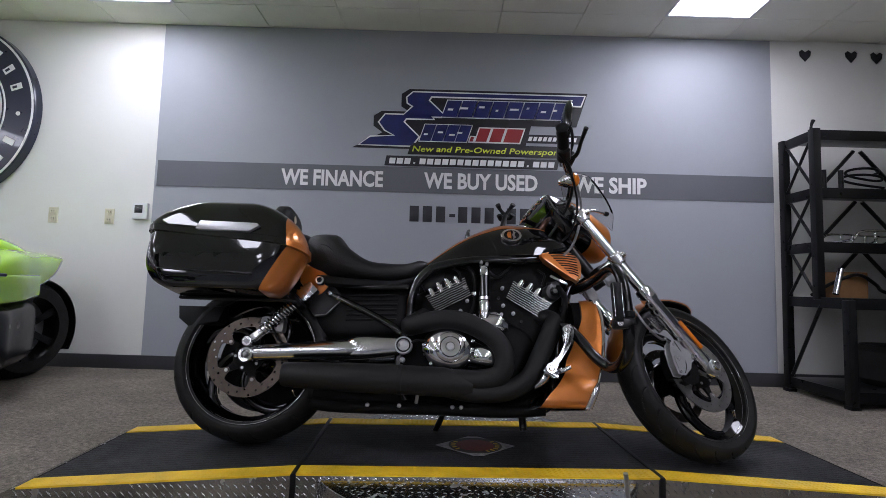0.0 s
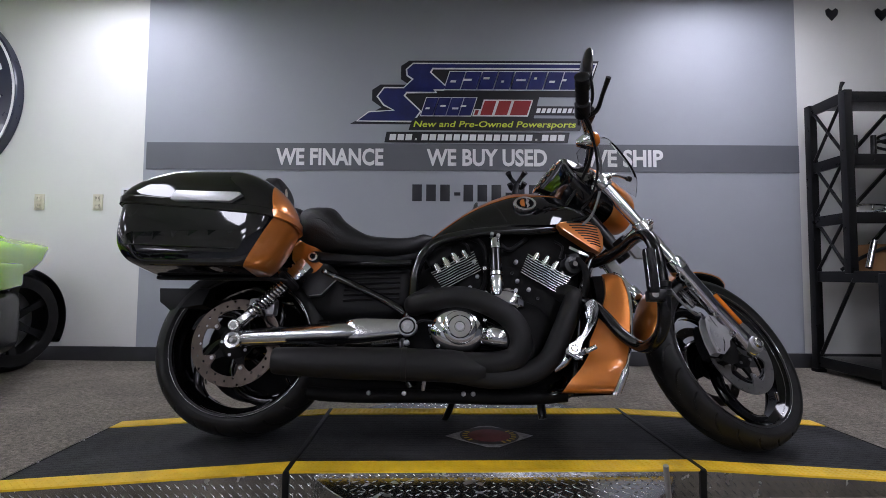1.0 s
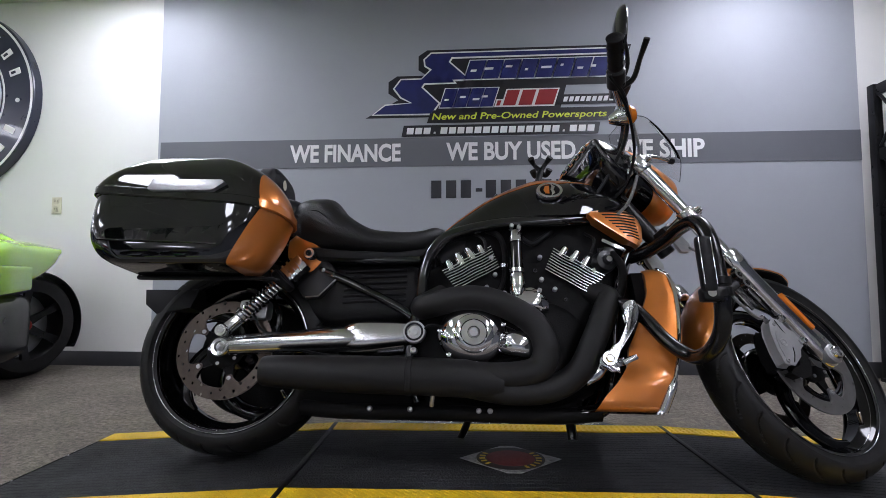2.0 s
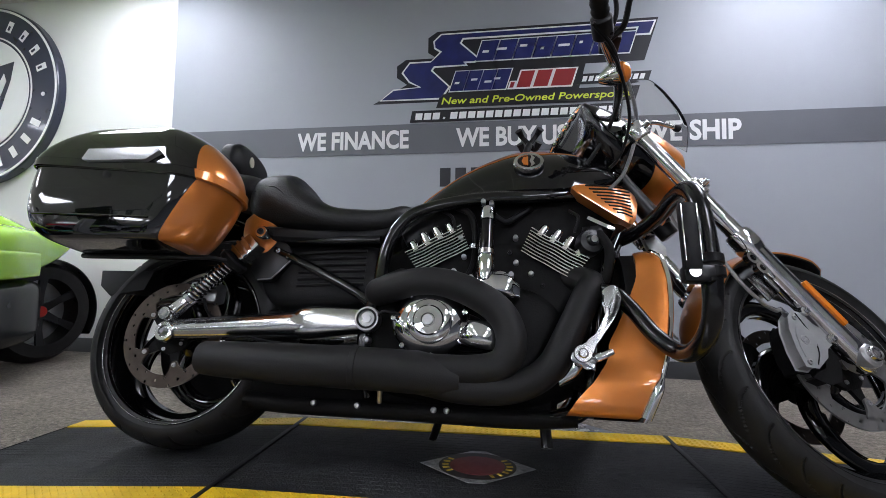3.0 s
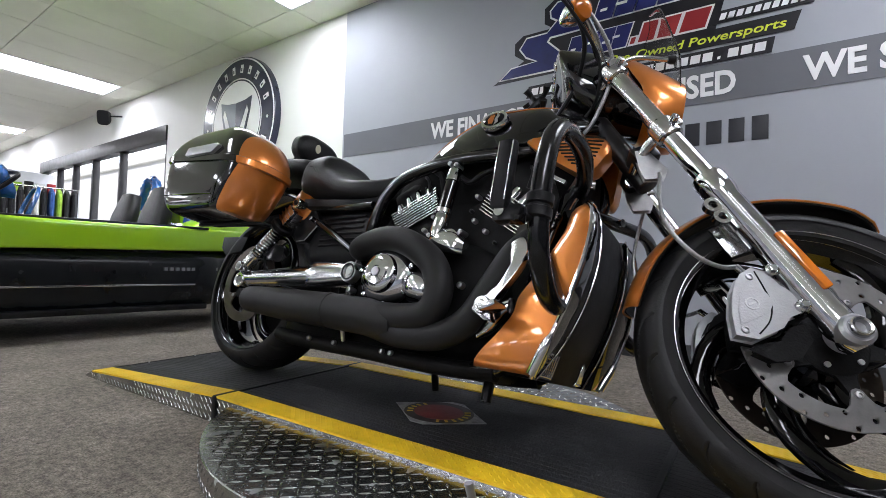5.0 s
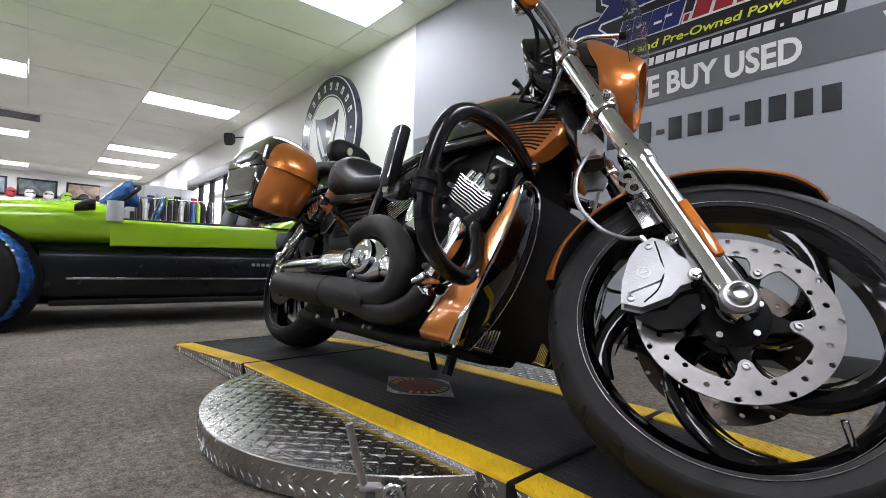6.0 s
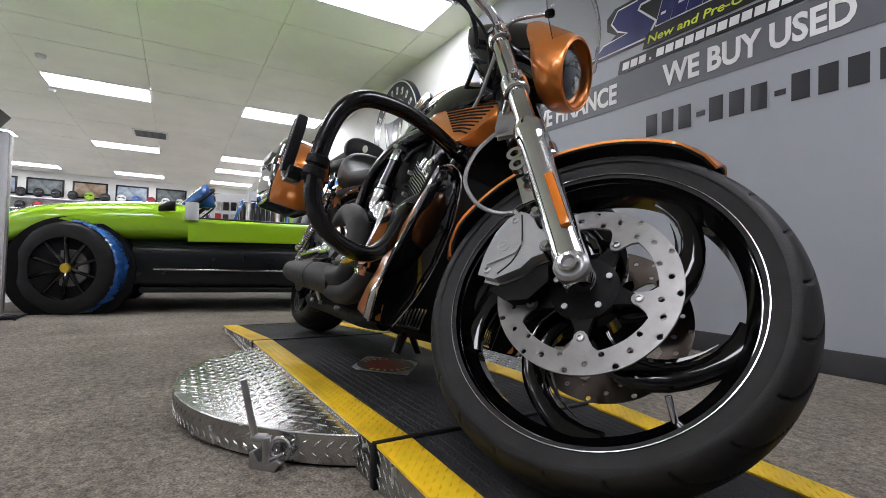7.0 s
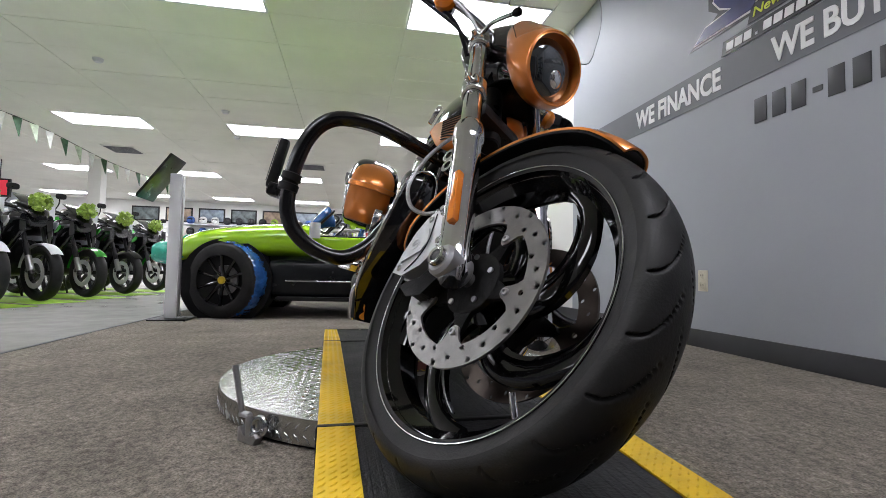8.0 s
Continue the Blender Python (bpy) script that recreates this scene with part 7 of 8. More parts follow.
def round_top(w, h, r):
    pts = [(0, 0), (w, 0)]
    for k in range(7):
        a = math.pi / 2 * k / 6
        pts.append((w - r + r * math.cos(a), h - r + r * math.sin(a)))
    for k in range(7):
        a = math.pi / 2 + math.pi / 2 * k / 6
        pts.append((r + r * math.cos(a), h - r + r * math.sin(a)))
    return pts


for (x, y, rz, h) in ((2.76, 2.45, 12, 2.2), (2.88, 2.7, 14, 2.17)):
    t = thing("display_panel", "tall rounded poster display panel on the carpet", "display panel", pose(x, y, 0, 0, 0, rz), group="display panels")
    part("panel_rim", plate(round_top(0.9, h, 0.09), 0.0, 0.05, 0.004), PANEL if y < 2.6 else PALE, t, "white panel edge")
    part("poster", plate([(q[0] * 0.94 + 0.027, q[1] * 0.975 + 0.03) for q in round_top(0.9, h, 0.09)], -0.004, 0.0, 0), POSTER if y < 2.6 else SATIN, t, "printed poster")
    if y < 2.6:
        part("poster_bar", box((0.32, -0.006, 2.09), (0.5, 0.003, 0.1)), INK_K, t, "plain black bar")
        part("poster_bar", plate(slant(0.2, 0.8, 1.82, 1.92, 0.4), -0.0075, -0.0045, 0), INK_K, t)
        part("poster_bar", plate(slant(0.215, 0.78, 1.83, 1.91, 0.4), -0.0095, -0.0075, 0), PANEL, t)
    part("panel_foot", box((0.45, 0.03, 0.02), (0.94, 0.3, 0.04), 0.006), PLAST, t, "black foot")


# ---- the three-wheeled open roadster: y runs to its tail ----
car = thing("roadster", "lime green and black open three-wheeled roadster, partly in blue film", "car", pose(-3.065, 0.05, 0, 0, 0, -4))
HWC = 0.72
LOWER = mat("dark_body_panel", (0.008, 0.0095, 0.011), 0.24, var=0.2, scale=5, spec=0.35)


def crumpled(bm, k):
    """Pushes a mesh about a little, as creased film is."""
    rn = random.Random(5)
    for v in bm.verts:
        v.co += Vector((rn.uniform(-0.3, 0.6), rn.uniform(-1, 1), rn.uniform(-1, 1))) * k
    return bm


def car_body(rows, ex=4.0, seg=40):
    """rows of y, half width, foot, top"""
    return body([(y, 0, (a + c) / 2, w, (c - a) / 2, ex) for y, w, a, c in rows], seg, 4, axis="y")


part("lower_body", car_body([(0.0, 0.4, 0.2, 0.42), (0.08, 0.52, 0.16, 0.5), (0.3, 0.56, 0.14, 0.52), (0.8, 0.6, 0.13, 0.525), (0.95, 0.7, 0.13, 0.525), (2.15, 0.7, 0.13, 0.53), (2.45, 0.61, 0.14, 0.53), (2.72, 0.46, 0.16, 0.53), (2.82, 0.36, 0.2, 0.52)], 6), LOWER, car, "black lower body", 45)
part("sill_line", box((0.7, 1.6, 0.3), (0.012, 1.25, 0.012), 0.004), CHROME, car, "thin bright sill line")
part("side_step", box((0.62, 1.6, 0.155), (0.2, 1.4, 0.035), 0.01), SATIN, car, "black side step")
part("hood", car_body([(-0.02, 0.35, 0.44, 0.56), (0.04, 0.55, 0.42, 0.63), (0.15, 0.66, 0.45, 0.68), (0.35, HWC, 0.48, 0.74), (0.7, HWC + 0.01, 0.478, 0.785), (1.0, HWC, 0.488, 0.8), (1.18, HWC - 0.005, 0.494, 0.785), (1.24, HWC - 0.02, 0.5, 0.69)], 3.6), GREEN, car, "lime green hood and front fenders", 45)
for s in (-1, 1):
    part("door_side", body([(1.18, s * 0.665, 0.588, 0.05, 0.09, 6), (1.3, s * 0.668, 0.586, 0.05, 0.084, 6), (1.8, s * 0.668, 0.59, 0.05, 0.078, 6), (2.12, s * 0.662, 0.595, 0.05, 0.078, 6), (2.45, s * 0.575, 0.6, 0.05, 0.076, 6), (2.72, s * 0.43, 0.61, 0.045, 0.07, 6)], 24, 4, axis="y"), GREEN, car, "lime green door side")
    part("door_rim", box((s * 0.655, 1.75, 0.672), (0.09, 1.1, 0.016), 0.006), SATIN, car, "black cockpit rim")
    # arch, wheel
    am = Matrix.Translation((s * (HWC - 0.14), 0.52, 0.285)) @ Matrix.Rotation(radians(90), 4, "Y")
    part("wheel_arch", lathe([(0.0, -0.1), (0.352, -0.1), (0.352, 0.147 if s > 0 else 0.1), (0.0, 0.146 if s > 0 else 0.1)], 56, am), PLAST, car, "dark wheel well")
    wm = Matrix.Translation((s * 0.7, 0.52, 0.3)) @ Matrix.Rotation(radians(-17), 4, "Z") @ Matrix.Rotation(radians(90 * s), 4, "Y")
    w = part("front_wheel", lathe([(0.2, -0.1), (0.27, -0.105), (0.295, -0.085), (0.302, -0.05), (0.302, 0.05), (0.295, 0.085), (0.27, 0.105), (0.2, 0.1)], 64, wm), RUBBER, car, "low profile tyre", 50)
    part("rim", lathe([(0.232, 0.1), (0.24, 0.102), (0.24, 0.09), (0.222, 0.07), (0.215, -0.09), (0.2, -0.09), (0.2, 0.06), (0.21, 0.09)], 56, wm, closed=True), SATIN, w, "black alloy rim")
    for k in range(10):
        mk = wm @ Matrix.Rotation(radians(36 * k), 4, "Z")
        part("spoke", ring_loft([[mk @ Vector((r, q * wd, z + h)) for q, h in ((1, -0.01), (1, 0.008), (0.3, 0.014), (-0.3, 0.014), (-1, 0.008), (-1, -0.01))] for r, wd, z in ((0.03, 0.014, 0.05), (0.1, 0.01, 0.066), (0.225, 0.012, 0.08))]), BLACK, w, "gloss black spoke" if k == 0 else "")
    part("hub_cap", disc(0.03, 0.05, 0.08, 24, wm, bevel=0.004), mat("yellow_cap", (0.6, 0.42, 0.02), 0.3) if s > 0 else SATIN, w, "small yellow hub cap")
    part("car_disc", lathe([(0.06, 0.02), (0.12, 0.02), (0.12, 0.042), (0.06, 0.042)], 40, wm, closed=True), STEEL, w, "bare brake disc")
    part("film_wrap", crumpled(lathe([(0.25, -0.118), (0.3, -0.1), (0.312, -0.06), (0.315, 0.0), (0.314, 0.05), (0.308, 0.075), (0.304, 0.084)], 72, wm, arc=(25, 175) if s > 0 else (5, 155)), 0.006), BLUEF, w, "crumpled blue protective film", 60)
part("nose_film", car_body([(-0.2, 0.36, 0.43, 0.56), (-0.14, 0.52, 0.42, 0.62), (0.0, 0.6, 0.41, 0.645), (0.1, 0.645, 0.44, 0.672), (0.14, 0.668, 0.45, 0.685)], 3.6), mat("teal_film", (0.03, 0.4, 0.28), 0.25, var=0.3, scale=8, bump=0.4, bscale=20), car, "teal film over the nose", 45)
part("nose_grille", car_body([(-0.03, 0.4, 0.2, 0.4), (0.05, 0.55, 0.16, 0.44)], 4), BLUEF, car, "blue film over the grille")
# windscreens, wheel, seats, tail
for s in (-1, 1):
    wsn = part("wind_screen", ring_loft([[(s * 0.36 + q * 0.26, 1.06 + t * 0.19 + 0.07 * q * q, 0.69 + t * 0.2 + e) for q in (-1, -0.5, 0, 0.5, 1)] + [(s * 0.36 + q * 0.26, 1.072 + t * 0.19 + 0.07 * q * q, 0.69 + t * 0.2 + e) for q in (1, 0.5, 0, -0.5, -1)] for t, e in ((0, 0), (0.5, 0), (1, 0))]), SHIELD, car, "low clear wind deflector")
    part("screen_frame", tube([(s * 0.36 - 0.26, 1.14, 0.69), (s * 0.36 - 0.26, 1.33, 0.885), (s * 0.36, 1.26, 0.9), (s * 0.36 + 0.26, 1.33, 0.885), (s * 0.36 + 0.26, 1.1, 0.66)], 0.011, 10), SATIN, wsn, "black screen frame")
    part("side_mirror", body([(1.0, s * 0.76, 0.72, 0.03, 0.02, 3), (1.06, s * 0.77, 0.74, 0.05, 0.035, 3), (1.1, s * 0.77, 0.745, 0.048, 0.034, 3)], 20, 3, axis="y"), SATIN, car, "black side mirror")
    seat_c = part("car_seat", body([(0, 0, 0, 0.2, 0.05, 3), (0.25, 0, 0.02, 0.2, 0.06, 3), (0.45, 0, 0.02, 0.12, 0.05, 3)], 24, 4), VINYL, car, "black seat back")
    seat_c.data.transform(pose(s * 0.32, 2.05, 0.5, 0, -75, 90))
    hoop = part("roll_hoop", crumpled(tube([(s * 0.32 - 0.19, 2.24, 0.6), (s * 0.32 - 0.17, 2.27, 0.9), (s * 0.32 - 0.09, 2.28, 1.05), (s * 0.32, 2.28, 1.085), (s * 0.32 + 0.09, 2.28, 1.05), (s * 0.32 + 0.17, 2.27, 0.9), (s * 0.32 + 0.19, 2.24, 0.6)], 0.035, 14), 0.009), BLUEF, car, "roll hoop in blue film")
    part("tail_hump", body([(2.2, s * 0.32, 0.72, 0.16, 0.1, 2.4), (2.35, s * 0.32, 0.78, 0.19, 0.14, 2.4), (2.6, s * 0.3, 0.75, 0.18, 0.12, 2.4), (2.85, s * 0.27, 0.7, 0.12, 0.06, 2.4)], 28, 4, axis="y"), GREEN, car, "lime green head fairing", 50)
part("tail_body", car_body([(2.18, 0.69, 0.53, 0.7), (2.32, 0.655, 0.53, 0.8), (2.5, 0.59, 0.53, 0.845), (2.76, 0.45, 0.545, 0.84), (2.95, 0.36, 0.64, 0.825), (3.05, 0.3, 0.74, 0.81)], 3.6), GREEN, car, "lime green tail", 45)
part("cockpit_floor", box((0, 1.75, 0.4), (1.22, 1.1, 0.28), 0.02), PLAST, car, "dark cockpit")
part("steering_wheel", tube([(-0.32 + 0.16 * math.cos(a), 1.52 + 0.05 * math.sin(a), 0.78 + 0.15 * math.sin(a)) for a in [2 * math.pi * k / 16 for k in range(16)]], 0.014, 10, 2, closed=True), BLUEF, car, "steering wheel in blue film")
part("crumpled_film", body([(1.12, 0.45, 0.78, 0.03, 0.02, 2), (1.2, 0.47, 0.82, 0.07, 0.07, 2), (1.28, 0.5, 0.86, 0.06, 0.09, 2), (1.34, 0.5, 0.8, 0.02, 0.03, 2)], 14, 3, axis="y"), BLUEF, car, "crumpled blue film on the screen", 20)
part("price_tag", lathe([(0.0, 0.0), (0.042, 0.0), (0.044, 0.004), (0.044, 0.126), (0.0, 0.13)], 28, pose(0.72, 1.2, 0.655)), PANEL, car, "white hanging tag roll")
rw = part("rear_wheel", lathe([(0.21, -0.13), (0.28, -0.135), (0.31, -0.1), (0.318, -0.05), (0.318, 0.05), (0.31, 0.1), (0.28, 0.135), (0.21, 0.13)], 64, Matrix.Translation((0.06, 2.98, 0.318)) @ Matrix.Rotation(radians(90), 4, "Y")), RUBBER, car, "wide rear tyre", 50)
rm_ = Matrix.Translation((0.06, 2.98, 0.318)) @ Matrix.Rotation(radians(90), 4, "Y")
part("rim", lathe([(0.235, 0.125), (0.245, 0.128), (0.24, 0.1), (0.22, -0.1), (0.2, -0.1), (0.2, 0.06), (0.22, 0.1)], 48, rm_, closed=True), SATIN, rw, "black rim")
for k in range(6):
    mk = rm_ @ Matrix.Rotation(radians(60 * k), 4, "Z")
    part("spoke", ring_loft([[mk @ Vector((r, q * wd, z + h)) for q, h in ((1, -0.01), (1, 0.008), (-1, 0.008), (-1, -0.01))] for r, wd, z in ((0.03, 0.03, 0.06), (0.12, 0.018, 0.08), (0.23, 0.026, 0.1))]), SATIN, rw)
part("car_disc", lathe([(0.05, 0.0), (0.2, 0.0), (0.2, 0.02), (0.05, 0.02)], 40, rm_, closed=True), CAST, rw, "bare brake disc")
part("hub_cap", disc(0.035, 0.05, 0.1, 24, rm_, bevel=0.004), RED, rw, "red hub cap")
part("rear_fender", lathe([(0.335, -0.14), (0.345, 0.0), (0.335, 0.14), (0.33, 0.14), (0.34, 0.0), (0.33, -0.14)], 36, rm_, arc=(60, 215), closed=True), SATIN, car, "black rear fender", 50)
for k in range(11):
    part("maker_bar", box((0.708 - 0.3 * max(0.0, k * 0.034 - 0.12), 2.04 + k * 0.034, 0.4), (0.016, 0.02, 0.02)), CAST, car, "small plain silver bar" if k == 0 else "")

# ---- sign post beside the car ----
post = thing("sign_post", "white metal post with a tilted dark price board", "sign post", pose(-2.15, 0.18, 0))
part("post_body", box((0, 0, 0.56), (0.05, 0.085, 1.09), 0.008), PANEL, post, "white metal post")
part("post_edge", box((0.0, 0.049, 0.56), (0.03, 0.012, 1.06), 0.003), CAST, post, "grey channel")
part("base_plate", box((-0.05, 0, 0.006), (0.3, 0.26, 0.012), 0.004), SATIN, post, "black base plate")
part("board", box((0, 0, 0), (0.3, 0.4, 0.018), 0.004, pose(-0.03, -0.12, 1.07, 55, 0, 0)), SATIN, post, "tilted dark board")
solid("floor_cable", tube([(-2.0, 0.32, 0.008), (-2.15, 0.3, 0.008), (-2.3, 0.2, 0.008), (-2.6, 0.1, 0.008)], 0.006, 8), PLAST, "thin black cable lying on the carpet", "cable")

# ---- row of naked sport motorcycles on green mats ----
SHINE = mat("bright_disc_steel", (0.6, 0.6, 0.6), 0.4, metal=0.5, var=0.1, scale=20)
LEAF = mat("lime_tinsel", (0.34, 0.5, 0.08), 0.3, var=0.4, scale=20)
MATG = mat("lime_mat", (0.28, 0.5, 0.03), 0.6, var=0.2, scale=6)
SIDE = mat("bike_green_paint", (0.03, 0.36, 0.03), 0.2, var=0.1, coat=1.0)


def sport_bike(accent, label):
    """x forward; standing upright on its wheels."""
    t = thing("sport_motorcycle", label, "motorcycle", group="row of sport motorcycles")
    for name, x in (("front_wheel", 0.7), ("rear_wheel", -0.7)):
        c = Matrix.Translation((x, 0, 0.3)) @ Matrix.Rotation(radians(90), 4, "X")
        w = part(name, lathe(wheel_profiles(0.3, 0.06 if x > 0 else 0.085, 0.22), 40, c), RUBBER, t, "black tyre", 60)
        part("rim", lathe([(0.222, 0.045), (0.228, 0.045), (0.228, -0.045), (0.222, -0.045), (0.2, -0.02), (0.2, 0.02)], 40, c, closed=True), SATIN, w, "black wheel rim")
        for k in range(5):
            mk = c @ Matrix.Rotation(radians(72 * k), 4, "Z")
            part("spoke", ring_loft([[mk @ Vector((r, q * 0.016, h)) for q, h in ((1, -0.012), (1, 0.012), (-1, 0.012), (-1, -0.012))] for r in (0.03, 0.21)]), SATIN, w)
        for z in (-0.07, 0.07):
            part("brake_disc", lathe([(0.11, z - 0.002), (0.165, z - 0.002), (0.165, z + 0.002), (0.11, z + 0.002)], 36, c, closed=True), SHINE, w, "bright brake disc")
    for s in (-1, 1):
        part("fork_leg", along((0.7, s * 0.095, 0.28), (0.43, s * 0.095, 0.95), [(0, 0), (0.028, 0), (0.028, 0.5), (0.021, 0.52), (0.021, 1), (0, 1)], 14), SATIN, t, "black fork leg")
        part("handlebar", tube([(0.42, s * 0.06, 0.98), (0.42, s * 0.2, 1.02), (0.36, s * 0.37, 1.0)], 0.014, 10), SATIN, t)
        part("mirror", body([(0.36, s * 0.32, 1.2, 0.03, 0.02, 3), (0.375, s * 0.33, 1.2, 0.06, 0.035, 3), (0.39, s * 0.33, 1.2, 0.05, 0.03, 3)], 16, 2), SATIN, t, "black mirror")
        part("mirror_stem", tube([(0.4, s * 0.25, 1.02), (0.39, s * 0.3, 1.1), (0.37, s * 0.32, 1.18)], 0.007, 8), SATIN, t)
        part("turn_signal", box((0.45, s * 0.17, 0.85), (0.04, 0.08, 0.03), 0.008), AMBER, t)
        part("side_fairing", body([(-0.1, s * 0.14, 0.62, 0.04, 0.1, 3), (0.1, s * 0.18, 0.63, 0.05, 0.2, 3), (0.3, s * 0.2, 0.68, 0.05, 0.24, 3), (0.45, s * 0.18, 0.76, 0.05, 0.2, 3), (0.56, s * 0.13, 0.84, 0.03, 0.1, 3)], 24, 4), BLACK, t, "black side fairing")
        part("fairing_flash", plate([(0.12, 0.74), (0.34, 0.86), (0.52, 0.88), (0.46, 0.8), (0.3, 0.76)], s * 0.228, s * 0.243, 0.004, n=2), accent, t, "painted flash on the fairing")
        part("fork_cover", along((0.7, s * 0.1, 0.32), (0.62, s * 0.1, 0.5), [(0, 0), (0.034, 0.05), (0.03, 0.9), (0, 1)], 12), CAST, t, "bright fork foot")
        part("caliper", box((0.62, s * 0.085, 0.36), (0.06, 0.03, 0.11), 0.01), SATIN, t)
    part("headlamp", body([(0.44, 0, 0.9, 0.12, 0.11, 2.6), (0.52, 0, 0.9, 0.13, 0.11, 2.8), (0.58, 0, 0.87, 0.09, 0.06, 2.6)], 24, 3), TINT, t, "dark headlamp")
    part("nose_fairing", body([(0.3, 0, 1.02, 0.14, 0.1, 2.4), (0.42, 0, 1.0, 0.16, 0.1, 2.4), (0.56, 0, 0.95, 0.12, 0.07, 2.4), (0.64, 0, 0.9, 0.05, 0.03, 2.4)], 24, 3), BLACK, t, "black nose fairing")
    part("fly_screen", body([(0.28, 0, 1.17, 0.1, 0.012, 2.2), (0.4, 0, 1.12, 0.12, 0.02, 2.2), (0.52, 0, 1.02, 0.1, 0.02, 2.2)], 20, 3), TINT, t, "dark fly screen")
    part("fender", lathe([(0.318, -0.06), (0.33, 0.0), (0.318, 0.06), (0.312, 0.06), (0.324, 0), (0.312, -0.06)], 24, Matrix.Translation((0.7, 0, 0.3)) @ Matrix.Rotation(radians(90), 4, "X"), arc=(40, 170), closed=True), accent, t, "painted front fender", 50)
    part("tank", body([(-0.15, 0, 0.8, 0.08, 0.06, 2.6), (0.0, 0, 0.86, 0.15, 0.11, 2.6), (0.2, 0, 0.9, 0.17, 0.13, 2.6), (0.36, 0, 0.88, 0.1, 0.08, 2.6)], 28, 4), accent, t, "painted tank")
    part("seat", body([(-0.75, 0, 0.95, 0.06, 0.03, 2.8), (-0.5, 0, 0.9, 0.11, 0.05, 2.8), (-0.25, 0, 0.82, 0.13, 0.05, 2.8), (-0.1, 0, 0.82, 0.08, 0.04, 2.8)], 24, 3), VINYL, t, "black seat")
    part("engine", body([(-0.25, 0, 0.45, 0.12, 0.12, 4), (0.0, 0, 0.45, 0.18, 0.2, 4), (0.3, 0, 0.48, 0.16, 0.2, 4), (0.4, 0, 0.5, 0.1, 0.1, 4)], 24, 3), SATIN, t, "black engine")
    part("side_stand", tube([(-0.05, 0.14, 0.3), (-0.08, 0.24, 0.02)], 0.014, 8, 1), SATIN, t)
    part("swing_arm", box((-0.45, 0, 0.33), (0.55, 0.24, 0.06), 0.02), SATIN, t)
    b = bmesh.new()
    for k in range(120):
        d = Vector((random.gauss(0, 1), random.gauss(0, 1), random.gauss(0, 1))).normalized()
        p = Vector((0.62, 0, 1.08)) + d * random.uniform(0.05, 0.1)
        u = d.orthogonal().normalized()
        v = d.cross(u)
        e0, e1 = u * 0.018, v * 0.022
        rows = [[b.verts.new(p + e1 * math.cos(q) + d * 0.022 * math.sin(q) + e0 * w) for q in [math.pi * 2 * j / 7 for j in range(7)]] for w in (-0.6, 0.6)]
        for j in range(7):
            b.faces.new((rows[0][j], rows[0][(j + 1) % 7], rows[1][(j + 1) % 7], rows[1][j]))
    part("ribbon_bow", b, LEAF, t, "lime green ribbon bow", 10)
    part("spec_card", box((0.5, 0.15, 0.98), (0.004, 0.11, 0.15)), PANEL, t, "white spec card")
    return t


kinds = [sport_bike(SIDE, "green and black sport motorcycle with a lime bow"), sport_bike(BLACK, "black sport motorcycle with a lime bow"), sport_bike(PANEL, "white and black sport motorcycle with a lime bow")]
spots = [(-2.9, -2.0, 0), (-3.45, -1.9, 2), (-4.15, -1.83, 2), (-4.95, -1.77, 0), (-5.85, -1.72, 1), (-6.9, -1.7, 0)]
used = set()
for x, y, k in spots:
    m = pose(x - 0.35, y - 0.55, 0.003, 0, 0, 58)
    if k in used:
        copy_thing(kinds[k], m)
    else:
        kinds[k].matrix_world = m
        used.add(k)
    solid("floor_mat", box((0, 0, 0.0), (2.1, 0.5, 0.006), 0.002), MATG, "lime green display mat on the floor", "mat", m @ Matrix.Translation((0, 0, -0.004)), group="display mats")

# ---- pennant string, vents, detectors ----
string = thing("pennant_string", "string of printed pennants under the ceiling", "bunting")
ends = [(-2.6, -3.5, 2.66), (-4.6, -3.45, 2.5), (-6.6, -3.4, 2.58), (-9.0, -3.3, 2.48), (-12.0, -3.2, 2.6)]
line = smoothed(ends, 12)
part("cord", tube(line, 0.006, 6, 1), PLAST, string, "thin cord")
PEN = [mat("pale_green_flag", (0.45, 0.55, 0.4), 0.7, var=0.3, scale=16), mat("white_flag", (0.7, 0.72, 0.68), 0.7, var=0.2, scale=16), mat("dark_flag", (0.04, 0.1, 0.05), 0.7, var=0.4, scale=16)]
for k in range(2, len(line) - 1, 2):
    p = line[k]
    hgt = 0.3
    b = ring_loft([[(p.x - 0.065 + q, p.y + 0.03 - q * 0.4 + 0.002 * s, p.z - 0.005) for q, s in ((0, 1), (0.13, 1), (0.13, -1), (0, -1))], [(p.x - 0.02 + 0.03 * (k % 3) + q, p.y + 0.05 + 0.002 * s, p.z - hgt) for q, s in ((0, 1), (0.01, 1), (0.01, -1), (0, -1))]])
    part("pennant", b, PEN[k // 2 % 3], string, "printed triangle pennant" if k == 2 else "", 20)
for x, y in ((-8.4, -2.9), (-9.0, 0.6), (-5.0, -4.2)):
    v = thing("ceiling_vent", "square white ceiling air vent", "vent", pose(x, y, TOP - 0.004), group="ceiling vents")
    part("vent_plate", box((0, 0, 0), (0.58, 0.58, 0.012), 0.003), TBAR, v)
    for k in range(6):
        part("louvre", box((-0.22 + k * 0.088, 0, -0.012), (0.05, 0.5, 0.008), 0.0, None), BAND, v)
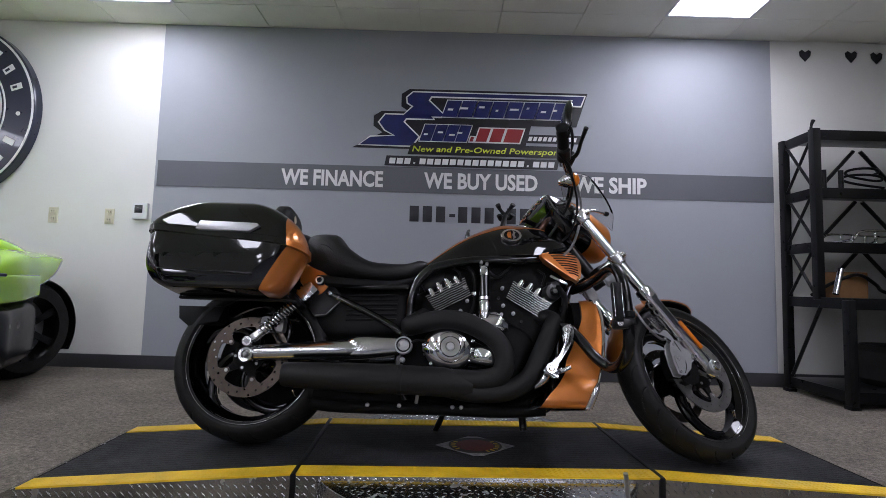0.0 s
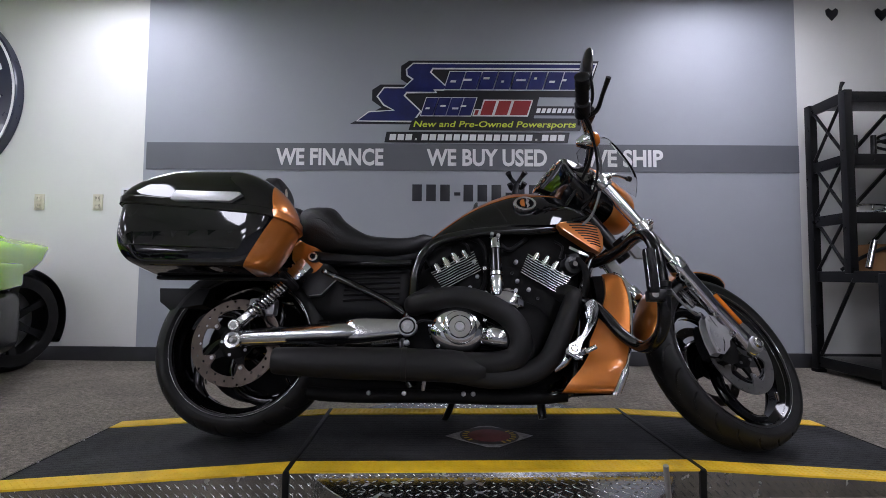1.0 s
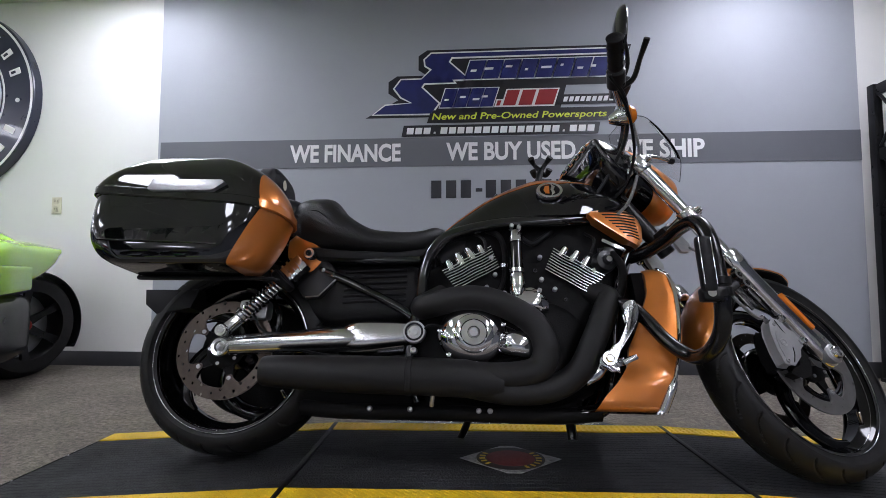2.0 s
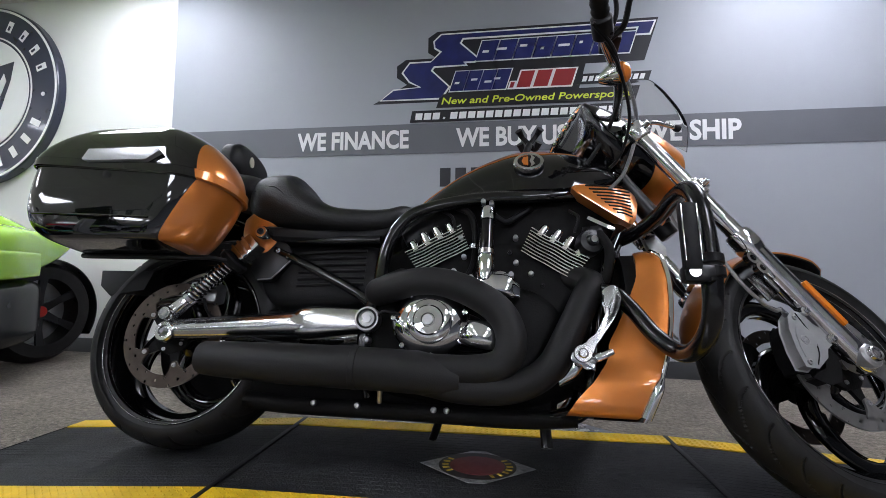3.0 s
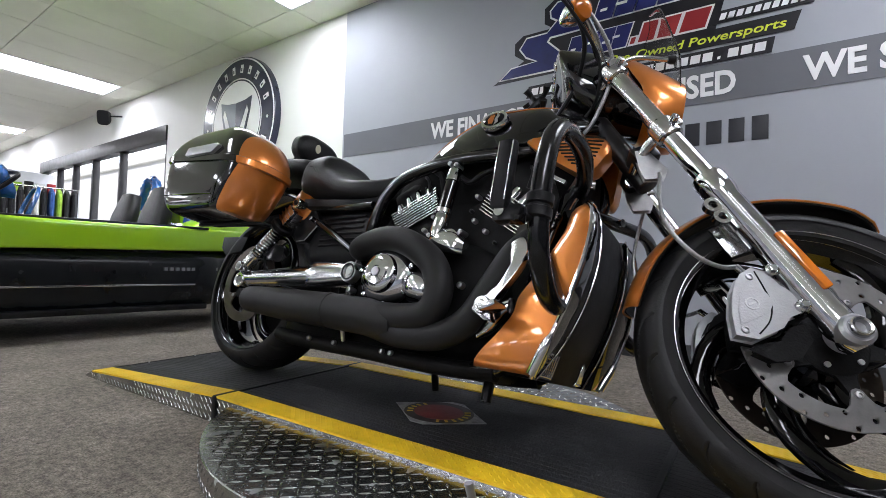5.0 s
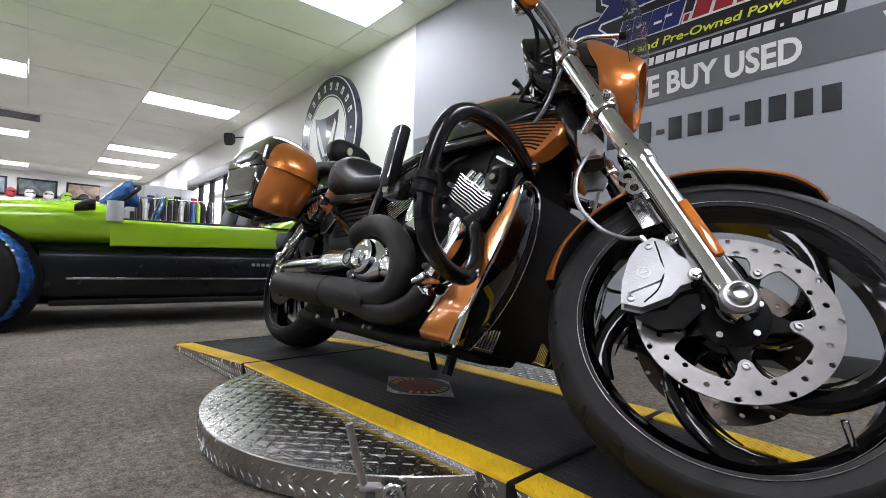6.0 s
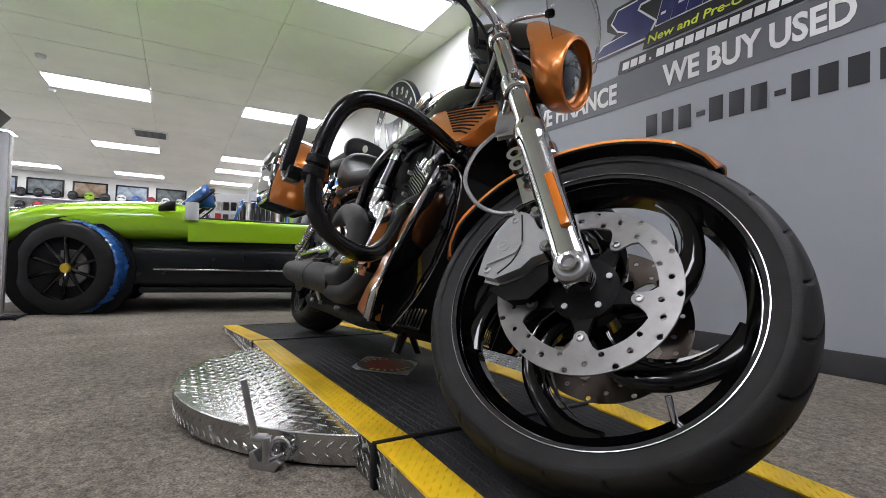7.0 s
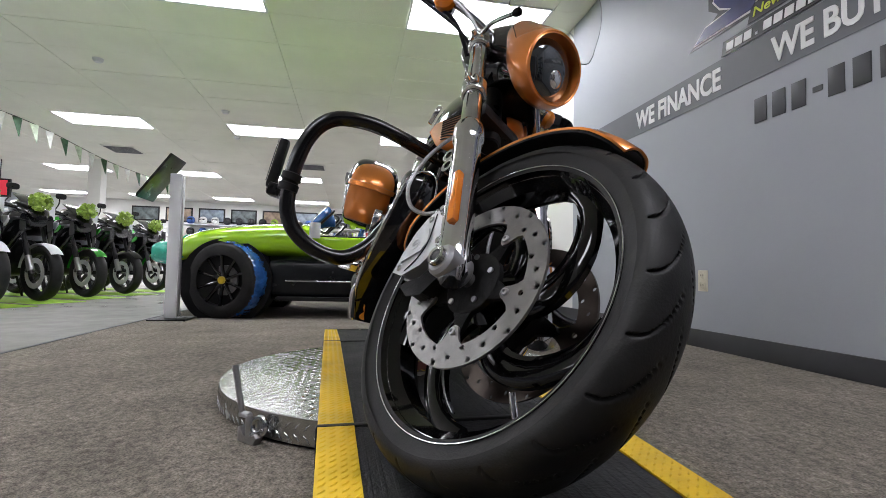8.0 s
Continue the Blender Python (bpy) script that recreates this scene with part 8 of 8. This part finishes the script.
for x, y in ((-6.9, -0.5), (-5.5, -0.35), (-4.0, -1.3)):
    solid("smoke_detector", lathe([(0, -0.04), (0.035, -0.038), (0.05, -0.02), (0.055, 0), (0, 0)], 24), PANEL, "white ceiling smoke detector", "detector", pose(x, y, TOP), group="smoke detectors")

# ---- far end of the hall ----
b = bmesh.new()
for k in range(16):
    box((X0 + 0.012, -2.5, 0.25 + k * 0.14), (0.02, 11.0, 0.118), 0.0, None, b)
part("slat_panel", b, WHITE, wall_w, "grooved white slat panel", kind="stuff")
PICS = [mat("picture_a", (0.25, 0.3, 0.36), 0.4, var=0.7, scale=5), mat("picture_b", (0.3, 0.22, 0.16), 0.4, var=0.7, scale=5), mat("picture_c", (0.1, 0.12, 0.12), 0.4, var=0.8, scale=6)]
for k in range(9):
    p = thing("framed_picture", "black framed picture on the far wall", "picture", pose(X0 + 0.03, 3.0 - k * 1.05, 2.22), group="far pictures")
    part("picture_frame", box((0.012, 0, 0), (0.024, 0.86, 0.5), 0.006), SATIN, p)
    part("picture_face", box((0.026, 0, 0), (0.004, 0.76, 0.4)), PICS[k % 3], p)
DUDS = [mat("cloth_%s" % n, c, 0.85, var=0.3, scale=14, bump=0.3, bscale=60) for n, c in (("black", (0.02, 0.02, 0.022)), ("red", (0.35, 0.03, 0.03)), ("white", (0.6, 0.6, 0.58)), ("blue", (0.04, 0.1, 0.3)), ("lime", (0.3, 0.5, 0.05)), ("orange", (0.5, 0.18, 0.03)))]


def helmet(m, material):
    t = thing("helmet", "motorcycle helmet on a far wall shelf", "helmet", m, group="helmets on the far wall")
    part("helmet_shell", body([(-0.13, 0, 0.14, 0.05, 0.05, 2.2), (-0.08, 0, 0.14, 0.105, 0.115, 2.2), (0.02, 0, 0.14, 0.12, 0.13, 2.3), (0.1, 0, 0.12, 0.1, 0.105, 2.3), (0.14, 0, 0.1, 0.05, 0.05, 2.2)], 20, 3), material, t)
    part("visor", body([(0.07, 0, 0.15, 0.105, 0.045, 3), (0.115, 0, 0.15, 0.085, 0.04, 3), (0.135, 0, 0.145, 0.05, 0.03, 3)], 16, 2), TINT, t)


for r in range(2):
    solid("wall_shelf", box((X0 + 0.17, -0.6, 1.5 + 0.38 * r), (0.3, 7.0, 0.025), 0.004), PANEL, "long white shelf on the far wall", "shelf", group="far shelves")
    for k in range(18):
        helmet(pose(X0 + 0.18, 2.7 - k * 0.39, 1.515 + 0.38 * r, 0, 0, random.uniform(-15, 15)), DUDS[random.choice((0, 0, 0, 2, 1, 3, 4))])


def clothes_rack(x, y, rz):
    t = thing("clothes_rack", "chromed rack hung with riding jackets", "clothes rack", pose(x, y, 0, 0, 0, rz), group="clothes racks")
    for s in (-1, 1):
        part("upright", rod((s * 0.6, 0, 0.012), (s * 0.6, 0, 1.45), 0.016), CHROME, t)
        part("rack_foot", box((s * 0.6, 0, 0.015), (0.05, 0.5, 0.03), 0.006), CHROME, t)
    part("rail", rod((-0.62, 0, 1.45), (0.62, 0, 1.45), 0.014), CHROME, t)
    for k in range(13):
        q = -0.54 + k * 0.09
        part("jacket", body([(0.62 + random.uniform(0, 0.1), 0, q, 0.17, 0.03, 3), (0.9, 0, q, 0.2, 0.035, 3), (1.2, 0, q, 0.22, 0.04, 3), (1.36, 0, q, 0.2, 0.035, 3), (1.43, 0, q, 0.04, 0.02, 3)], 14, 2), random.choice(DUDS[:1] * 12 + DUDS[2:3] * 2 + DUDS), t, "hanging jacket" if k == 0 else "").data.transform(Matrix(((0, 0, 1, 0), (0, 1, 0, 0), (1, 0, 0, 0), (0, 0, 0, 1))))
    return t


for x, y, rz in ((-8.3, 2.75, 80), (-11.5, 1.2, 90), (-12.5, -0.6, 80), (-13.6, 2.0, 90), (-12.2, 2.6, 0), (-14.2, -2.4, 90), (-10.8, 2.9, 0), (-13.8, -4.6, 90)):
    clothes_rack(x, y, rz)


def goods_stand(x, y, rz):
    t = thing("goods_stand", "white display stand of packaged riding goods", "display stand", pose(x, y, 0, 0, 0, rz), group="goods stands")
    part("stand_back", box((0, 0, 0.9), (1.0, 0.04, 1.8), 0.006), PANEL, t, "white back panel")
    part("stand_foot", box((0, 0, 0.04), (1.05, 0.5, 0.08), 0.01), SATIN, t, "dark base")
    for r in range(5):
        for k in range(6):
            part("packet", box((-0.4 + k * 0.16, 0.07, 0.4 + r * 0.28), (0.11, 0.06, random.uniform(0.14, 0.24)), 0.006), random.choice(DUDS + DUDS[:1] * 6 + DUDS[2:3] * 5), t, "hanging packet" if r == 0 and k == 0 else "")
    return t


for x, y, rz in ((-9.4, 2.9, -80), (-10.2, 2.3, -105)):
    goods_stand(x, y, rz)
col = thing("column", "white painted square column", "column", pose(-9.6, -3.9, 0), kind="structure")
part("shaft", box((0, 0, TOP / 2), (0.25, 0.25, TOP), 0.01), WHITE, col)

# red lit sign on the far side of the hall
sign = thing("lit_sign", "red glowing sign board hung under the ceiling", "sign", pose(-10.0, -6.6, 2.05, 0, 0, 8))
part("sign_case", box((0, 0, 0), (0.08, 1.6, 0.4), 0.02), SATIN, sign, "dark sign case")
part("sign_face", box((0.043, 0, 0), (0.006, 1.5, 0.32), 0.002), glow("red_sign_light", (0.8, 0.04, 0.07), 0.35), sign, "red glowing face")
for y in (-0.6, 0.6):
    part("sign_rod", rod((0, y, 0.19), (0, y, TOP - 2.05), 0.01), SATIN, sign)
